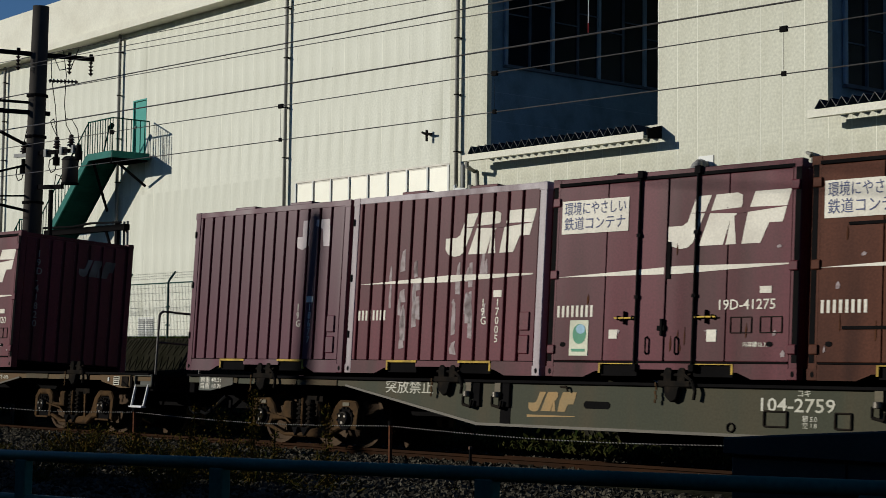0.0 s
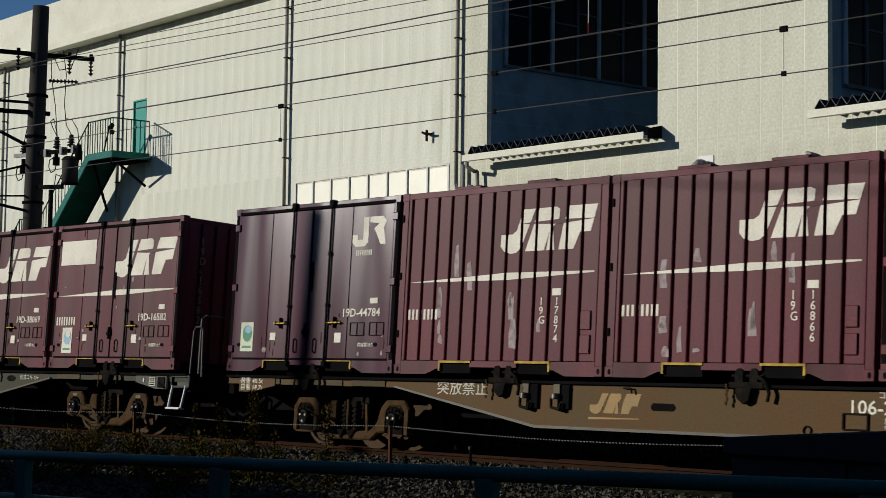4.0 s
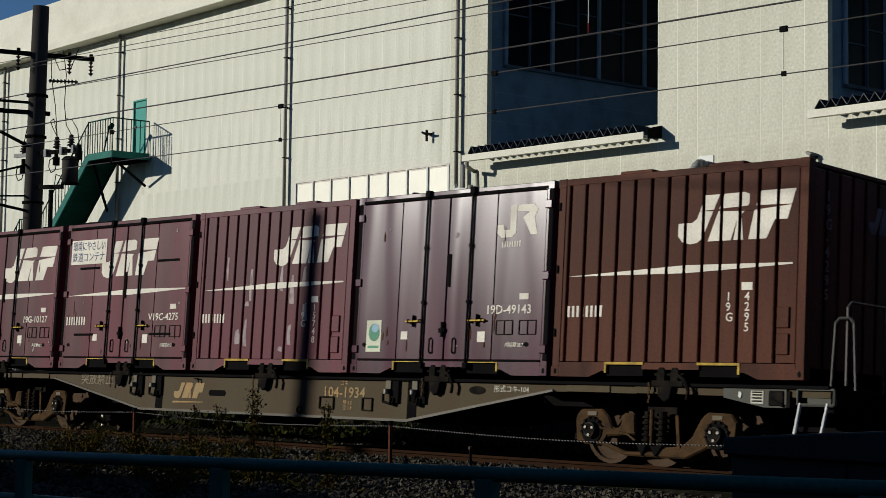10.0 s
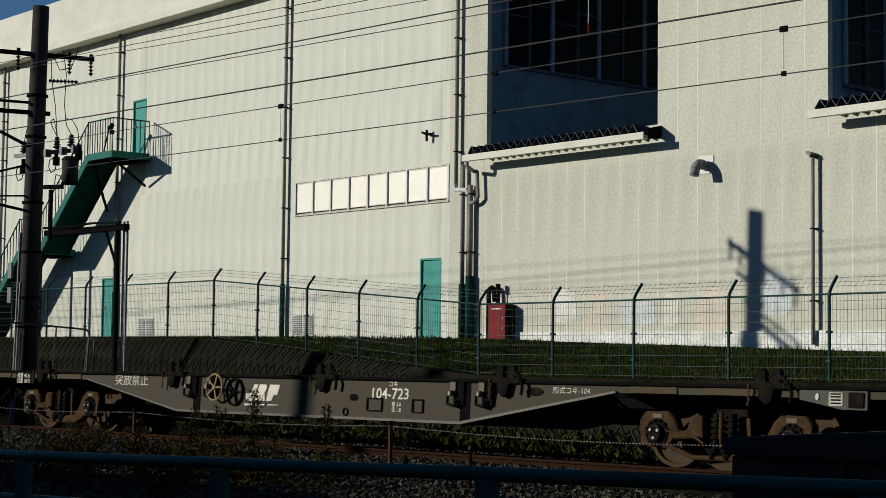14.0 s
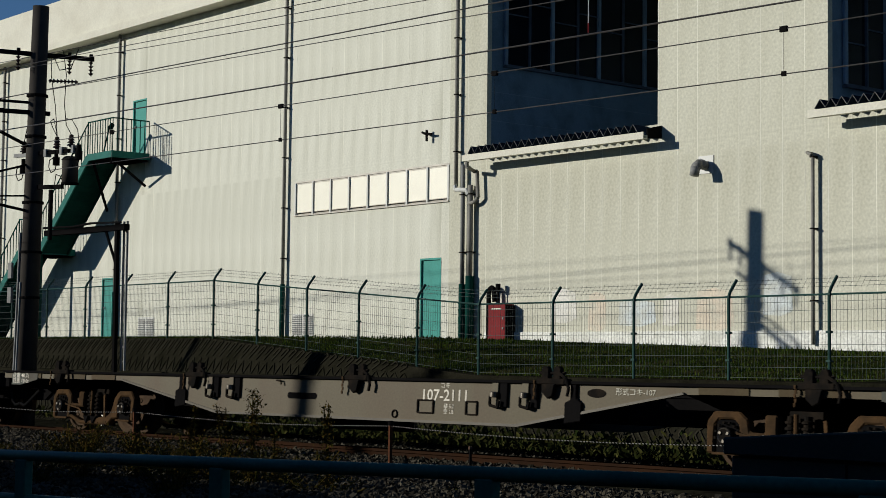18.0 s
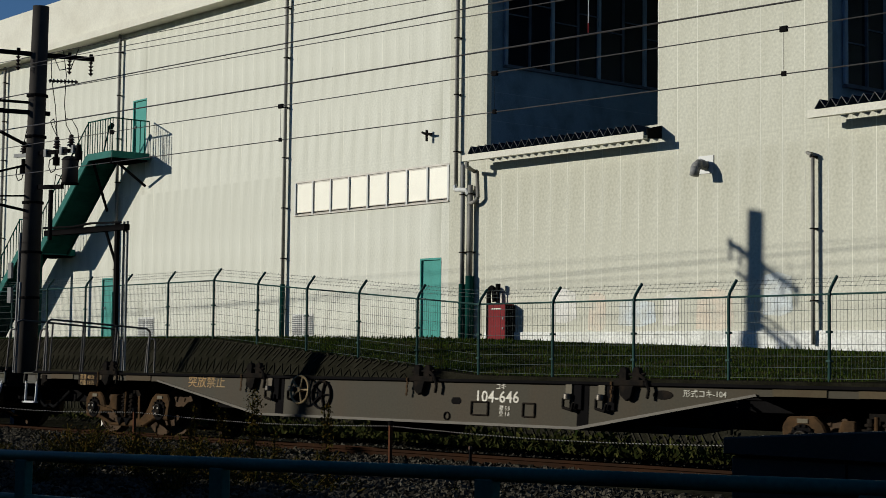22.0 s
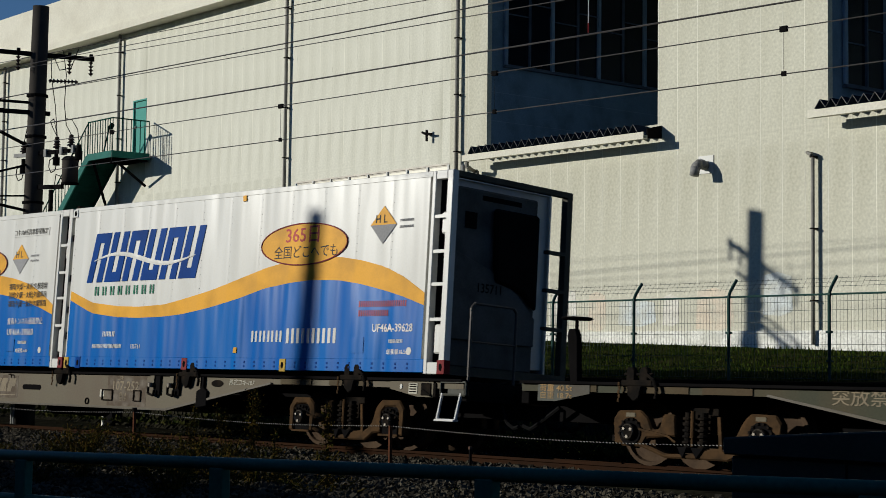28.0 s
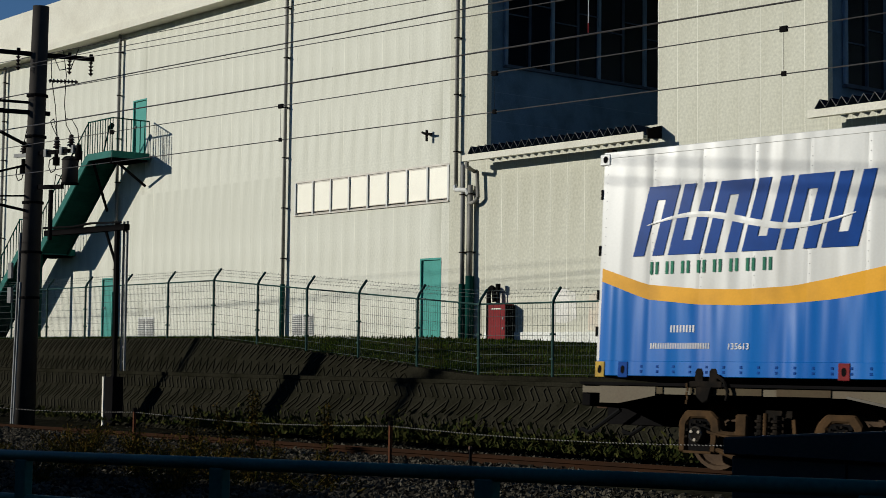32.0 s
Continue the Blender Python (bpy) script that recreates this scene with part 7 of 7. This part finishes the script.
def flat_wagon(k, paint, number, emblem, label, lettering, word_paint, tow_word, brake=False, rear_rail=False, slot_w=0.36, stand=False, front=True):
    w = thing("flat_wagon", on_track(car_centre(k)), label, "wagon", "flat wagons of the train")
    ROLLING.append((w, car_centre(k), 0.0))
    for y0, y1, nm in ((-1.20, -1.14, "side_sill"), (1.14, 1.20, "side_sill")):
        part(nm, kept(("sill", paint.name, y0), lambda: Shape().prism(SIDE, y0, y1).mesh("side_sill")), paint, w, "deep fish-belly side sill")
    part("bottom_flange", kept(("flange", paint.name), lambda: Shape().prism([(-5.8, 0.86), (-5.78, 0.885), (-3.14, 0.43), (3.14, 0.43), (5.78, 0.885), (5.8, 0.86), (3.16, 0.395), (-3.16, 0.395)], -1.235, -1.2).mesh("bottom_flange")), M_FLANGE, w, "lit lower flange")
    part("top_flange", kept("topflange", lambda: Shape().box(-9.55, 9.8, -1.25, -1.14, 0.955, 0.99).box(-9.55, 9.8, 1.14, 1.25, 0.955, 0.99).mesh("top_flange")), M_BLACK, w)
    part("deck", kept("deck", lambda: Shape().box(-9.55, 9.8, -0.30, 0.30, 0.85, 0.96).box(-9.55, -9.2, -1.14, 1.14, 0.88, 0.955).box(9.2, 9.8, -1.14, 1.14, 0.88, 0.955).box(-0.3, 0.3, -1.14, 1.14, 0.8, 0.955).box(-4.2, -3.6, -1.14, 1.14, 0.8, 0.955).box(3.6, 4.2, -1.14, 1.14, 0.8, 0.955).mesh("deck")), M_BLACK, w)
    part("centre_sill", kept("centresill", lambda: Shape().box(-9.9, 9.9, -0.28, 0.28, 0.50, 0.84).box(-2.6, 2.6, -0.95, 0.95, 0.50, 0.86).mesh("centre_sill")), M_BLACK, w)
    for x in {1: (4.5,), 5: (), 8: ()}.get(k, (-2.68, 3.22)):
        part("sill_gap", kept(("gap", x), lambda: Shape().box(x - 0.09, x + 0.09, -1.206, -1.19, 0.43, 0.955).mesh("sill_gap")), M_BLACK, w)
    for x0, x1 in ((-9.0, -8.3), (-7.9, -6.9), (7.1, 8.0), (6.0, 6.7), (-6.7, -6.0)):
        part("frame_pocket", kept(("fp", x0), lambda: Shape().box(x0, x1, -1.215, -1.19, 0.865, 0.95).mesh("frame_pocket")), M_TAN, w)
    sx = 1.01 if brake else -0.95 if k == 8 else -1.15
    part("grip_slot", kept(("gslot", slot_w, sx), lambda: Shape().prism([(sx - slot_w / 2, 0.66), (sx + slot_w / 2, 0.66), (sx + 0.03 + slot_w / 2, 0.69), (sx + 0.03 + slot_w / 2, 0.72), (sx + slot_w / 2, 0.75), (sx - slot_w / 2, 0.75), (sx - 0.03 - slot_w / 2, 0.72), (sx - 0.03 - slot_w / 2, 0.69)], -1.205, -1.19).mesh("grip_slot")), M_BLACK, w, "dark rounded slot")
    if k in (5, 8):
        for x in (4.1, -4.1):
            part("hanging_plate", kept(("hplate", x), lambda: Shape().prism([(x - 0.14, 0.46), (x + 0.14, 0.50), (x + 0.14, 0.72), (x + 0.05, 0.78), (x + 0.05, 0.95), (x - 0.05, 0.95), (x - 0.05, 0.76), (x - 0.14, 0.72)], -1.24, -1.2).mesh("hanging_plate", 0.01)), M_BLACK, w, "dark steel plate hanging on the sill")
    for x, kd in ((-7.2, 1), (-3.3, 2), (0.36, 1), (3.96, 2), (8.0, 1)) if brake else ((-7.65, 1), (-3.75, 2), (0.05, 1), (3.72, 2), (7.6, 1)):
        fixture(w, x, kd)
    # lettering
    Y = -1.2005
    if word_paint:
        writing(number, 0.155, word_paint, w, upright({0: 1.2, 8: 1.56}.get(k, 1.35), Y - 0.003, 0.70), "number", 1.25 if k == 0 else 1.12)
        writing("コキ", 0.068, word_paint, w, upright(1.72, Y - 0.003, 0.872), "lettering")
        writing("積 5.0\n空 1.8", 0.055, word_paint, w, upright(1.80, Y - 0.003, 0.60), "lettering")
    if k == 8:
        part("worn_patch", mark(Shape(), [[(1.44, 0.44), (2.56, 0.44), (2.56, 0.945), (1.44, 0.945)]], Y + 0.0015), M_BROWNPATCH, w, "brown worn patch round the number")
        part("worn_patch", mark(Shape(), [[(-2.35, 0.50), (-1.42, 0.50), (-1.42, 0.90), (-2.35, 0.90)]], Y + 0.0015), M_BROWNPATCH, w)
        part("placard", mark(Shape(), [[(1.22, 0.58), (1.34, 0.58), (1.34, 0.70), (1.22, 0.70)]], Y + 0.0015), M_LETTER, w, "small pale notice plate")
    if emblem:
        x0 = -1.45 if brake else -2.28
        part("emblem", mark(Shape(), slanted_mark(x0, x0 + 0.8, 0.60, 0.86), Y), emblem, w, "slanted emblem on the sill")
        part("underline", mark(Shape(), [[(x0 - 0.02, 0.53), (x0 + 0.78, 0.55), (x0 + 0.78, 0.56), (x0 - 0.02, 0.56)]], Y), emblem, w)
    if tow_word:
        writing("突放禁止", 0.145, tow_word, w, upright(-4.98, Y - 0.003, 0.80), "lettering", 1.2)
    for x in (1.30, 2.22):
        f = Shape()
        x1 = x + (0.30 if x < 2 else 0.2)
        for a, b in (((x, 0.53), (x1, 0.53)), ((x, 0.53), (x, 0.70)), ((x1, 0.53), (x1, 0.70)), ((x, 0.70), (x1, 0.70))):
            f.bar((a[0], -1.21, a[1]), (b[0], -1.21, b[1]), 0.018)
        part("card_holder", kept(("wcard", x), lambda: f.mesh("card_holder")), M_DARKGEAR, w, "empty card holder frame")
    part("hook", kept("whook", lambda: Shape().path([(-1.75, -1.21, 0.92), (-1.62, -1.24, 0.92), (-1.6, -1.24, 0.86)], 0.012, 5).mesh("hook")), M_DARKGEAR, w)
    part("ring", kept("wring", lambda: Shape().path([(0.85 + 0.05 * math.cos(j * math.tau / 10), -1.21, 0.50 + 0.05 * math.sin(j * math.tau / 10)) for j in range(11)], 0.01, 5).mesh("ring")), M_DARKGEAR, w)
    part("oval_plate", kept("oplate", lambda: Shape().prism(ellipse(4.45, 0.85, 0.15, 0.055, 18), -1.206, -1.19).mesh("oval_plate")), M_DARKGEAR, w)
    # ends: plates, steps, coupler, hoses
    for side in (-1, 1):
        part("end_beam", kept(("endbeam", side), lambda: Shape().box(*((9.72, 9.86) if side > 0 else (-9.6, -9.46)), -1.15, 1.15, 0.70, 0.96).mesh("end_beam", 0.01)), M_BLACK, w)
        if side < 0 and brake:
            part("end_plate", kept("brakeplate", lambda: Shape().box(-8.10, -7.48, -1.226, -1.2, 0.78, 0.945).mesh("end_plate")), M_DARKGEAR, w, "dark data plate")
        else:
            part("end_plate", kept(("endplate", side, k in (1, 8) and paint.name), lambda: Shape().prism([(side * 8.40, 0.945), (side * 9.25, 0.945), (side * 9.25, 0.74), (side * 8.95, 0.74), (side * 8.40, 0.84)], -1.225, -1.195).mesh("end_plate")), M_GREYPLATE if k not in (1, 8) else paint, w, "grey data plate")
        if side < 0 and k in (2, 8):
            pass
        elif side < 0:
            writing(LOADS.get(k, "荷重 40.5t\n自重 18.7t"), 0.072, M_CREAM if k not in (6, 7) else M_LETTER_TAN, w, upright(-8.05 if brake else -9.22, -1.229, 0.87), "lettering", 1.25 if not brake else 1.0)
        else:
            sign = part("notice_plate", kept("notice", lambda: Shape().box(8.78, 8.95, -1.232, -1.225, 0.78, 0.925).mesh("notice_plate")), M_LETTER, w, "small pale notice plate")
            part("notice_bar", kept("noticebar", lambda: mark(Shape(), [[(8.80, z), (8.93, z), (8.93, z + 0.016), (8.80, z + 0.016)] for z in (0.80, 0.835, 0.87, 0.90)], -1.2335).mesh("notice_bar")), M_DARKGEAR, sign)
            part("lamp_slot", kept("lslot", lambda: Shape().prism(ellipse(8.63, 0.875, 0.022, 0.038, 12), -1.235, -1.22).mesh("lamp_slot")), M_WHITE, w, "small white oval")
            part("side_box", kept("sidebox", lambda: Shape().box(9.02, 9.22, -1.24, -1.22, 0.76, 0.93).mesh("side_box", 0.01)), M_DARKGEAR, w)
            writing("形式コキ-104" if k not in (1, 5, 8) else "形式コキ-10" + ("6" if k == 1 else "7"), 0.07, M_LETTER, w, upright(4.75, -1.2035, 0.84), "lettering", 1.1)
        part("coupler", kept(("coupler", side), lambda: Shape().box(*((9.8, 10.12) if side > 0 else (-10.12, -9.55)), -0.1, 0.1, 0.72, 0.90).box(min(side * 10.0, side * 10.2), max(side * 10.0, side * 10.2), -0.17, 0.14, 0.70, 0.94).mesh("coupler", 0.02)), M_RUST, w, "rusty knuckle coupler")
        for y in (-0.45, 0.4):
            part("brake_hose", kept(("hose", side, y), lambda: Shape().path([(side * (9.8 if side > 0 else 9.55), y, 0.68), (side * 9.92, y, 0.45), (side * 10.05, y, 0.38), (side * 10.19, y, 0.42)], 0.028, 6).mesh("brake_hose")), M_RUBBER, w, "black brake hose")
    for side in ((1,) if front else ()) + ((-1,) if rear_rail else ()):
        st = part("step", kept(("step", side, k == 4), lambda: Shape().path([(side * 9.43, -1.22, 0.80), (side * 9.38, -1.25, 0.44), (side * 9.72, -1.25, 0.44), (side * 9.78, -1.22, 0.80)], 0.021, 6).mesh("step")), M_STEPRUST if side < 0 and k == 4 else M_STEPWHITE, w, "rust-stained step" if side < 0 and k == 4 else "white painted step")
        part("tread", kept(("tread", side), lambda: Shape().box(min(side * 9.37, side * 9.73), max(side * 9.37, side * 9.73), -1.30, -1.2, 0.425, 0.45).mesh("tread")), M_STEPWHITE, st)
        part("step_frame", kept(("stepframe", side), lambda: Shape().path([(side * 9.40, -1.22, 0.95), (side * 9.40, -1.22, 0.78), (side * 9.86, -1.22, 0.78), (side * 9.86, -1.22, 0.95), (side * 9.40, -1.22, 0.95)], 0.018, 5).box(min(side * 9.5, side * 9.8), max(side * 9.5, side * 9.8), -1.19, -1.17, 0.78, 0.93).mesh("step_frame")), M_GREYPLATE, w)
        part("valve", kept(("valve", side), lambda: Shape().box(min(side * 9.15, side * 9.3), max(side * 9.15, side * 9.3), -1.22, -1.1, 0.74, 0.93).tube((side * 9.05, -1.24, 0.84), (side * 9.22, -1.24, 0.76), 0.02).mesh("valve", 0.01)), M_DARKGEAR, w)
        if side > 0 and k in (1, 5, 8):
            part("hoop", kept("recthoop", lambda: Shape().path([(9.78, -1.1, 0.9), (9.78, -1.1, 1.95), (9.78, -1.04, 2.01), (9.78, -0.28, 2.01), (9.78, -0.22, 1.95), (9.78, -0.22, 0.9)], 0.02, 6).tube((9.78, -1.1, 1.5), (9.78, -0.22, 1.5), 0.017, 6).mesh("hoop")), M_RAILSTEEL, w, "dull steel hoop handrail across the end")
        else:
            handrail(w, 10.11 if side > 0 else -9.62, side)
    if brake:
        hand_wheel(w, -2.12, 0.79, True)
        hand_wheel(w, -1.72, 0.73, False, -1.22)
    if stand:
        part("brake_stand", Shape().tube((-9.45, -0.3, 0.9), (-9.45, -0.3, 1.85), 0.025, 8).prism([(-9.47, 0.95), (-9.36, 0.95), (-9.40, 1.62), (-9.44, 1.72), (-9.54, 1.72), (-9.56, 1.62)], -0.35, -0.25), M_BLACK, w, "upright hand brake stand")
        part("brake_wheel", Shape().lathe([(0.03, 1.845), (0.20, 1.845), (0.22, 1.86), (0.20, 1.875), (0.03, 1.87)], (-9.45, -0.3, 0), "z", 18), M_BLACK, w, "flat black brake wheel")
    else:
        part("under_tank", kept("tank", lambda: Shape().tube((-1.2, -0.55, 0.42), (0.4, -0.55, 0.42), 0.17, 14).mesh("under_tank")), M_BLACK, w)
    for x in (-6.98, 7.2):
        # hidden plate added over each bogie to keep the sun off the wheels
        part("bogie_cover", kept(("cover", x), lambda: Shape().box(x - 2.1, x + 2.1, -1.13, 1.13, 0.90, 0.93).mesh("bogie_cover")), M_BLACK, w)
        bogie(w, x, k in (1, 5, 8))
    return w


# lighter than most sills: the glint along the flange is put into the colour
M_FLANGE = steel("lit_flange_paint", (0.085, 0.072, 0.05), rough=0.3, spec=0.18, dirt=(0.06, 0.05, 0.036), dirt_amount=0.5)
LOADS = {5: "荷重 40.7t\n自重 18.6t"}
GREEN_GREY = "olive grey container flat wagon with pale lettering"
BROWN_GREY = "dusty brown-grey container flat wagon with worn lettering"
flat_wagon(0, M_OLIVE, "104-2759", M_LETTER_TAN, "olive grey container flat wagon with faded orange emblem", 1, M_LETTER, M_LETTER)
flat_wagon(1, M_OCHRE, "106-257", M_LETTER_TAN, BROWN_GREY, 1, M_CREAM, M_LETTER, slot_w=0.3)
flat_wagon(2, M_OLIVE, "104-1589", M_LETTER_TAN, GREEN_GREY, 1, M_LETTER_FAINT, None)
flat_wagon(3, M_TAN, "104-1934", M_LETTER_TAN, BROWN_GREY, 0, M_LETTER_TAN, M_LETTER_FAINT)
flat_wagon(4, M_UMBER, "104-723", M_CREAM, "empty brown-grey flat wagon with hand brake wheel", 1, M_CREAM, M_LETTER, brake=True, rear_rail=True, slot_w=0.12, front=False, stand=True)
flat_wagon(5, M_DUSTY, "107-2111", None, "empty dusty brown-grey container flat wagon", 1, M_CREAM, None, slot_w=0.6)
flat_wagon(6, M_UMBER, "104-646", None, "empty brown-grey flat wagon with hand brake wheel", 1, M_CREAM, M_LETTER_TAN, brake=True, rear_rail=True, slot_w=0.12, front=False)
flat_wagon(7, M_OLIVE, "104-2361", M_LETTER_TAN, "empty grey-green container flat wagon with faded emblem", 1, M_LETTER_FAINT, M_LETTER_FAINT, stand=True)
flat_wagon(8, M_DUSTY, "107-252", M_LETTER_FAINT, "brown-grey flat wagon carrying two refrigerated containers", 1, M_LETTER_FAINT, M_LETTER_TAN, slot_w=0.55)

def motions():
    """The whole train rolls at one even speed, and its wheels with it."""
    for ob, x, lift in ROLLING:
        walk(ob, [(0, on_track(x, lift)), (16, on_track(x + SPEED * 16, lift)), (32, on_track(x + SPEED * 32, lift))])
    turn = math.degrees(SPEED / 0.405)
    for ws, a in SPINNING:
        walk(ws, [(t * 0.1, pose(a, 0, 0.405, 0, turn * t * 0.1, 0)) for t in range(321)])


motions()
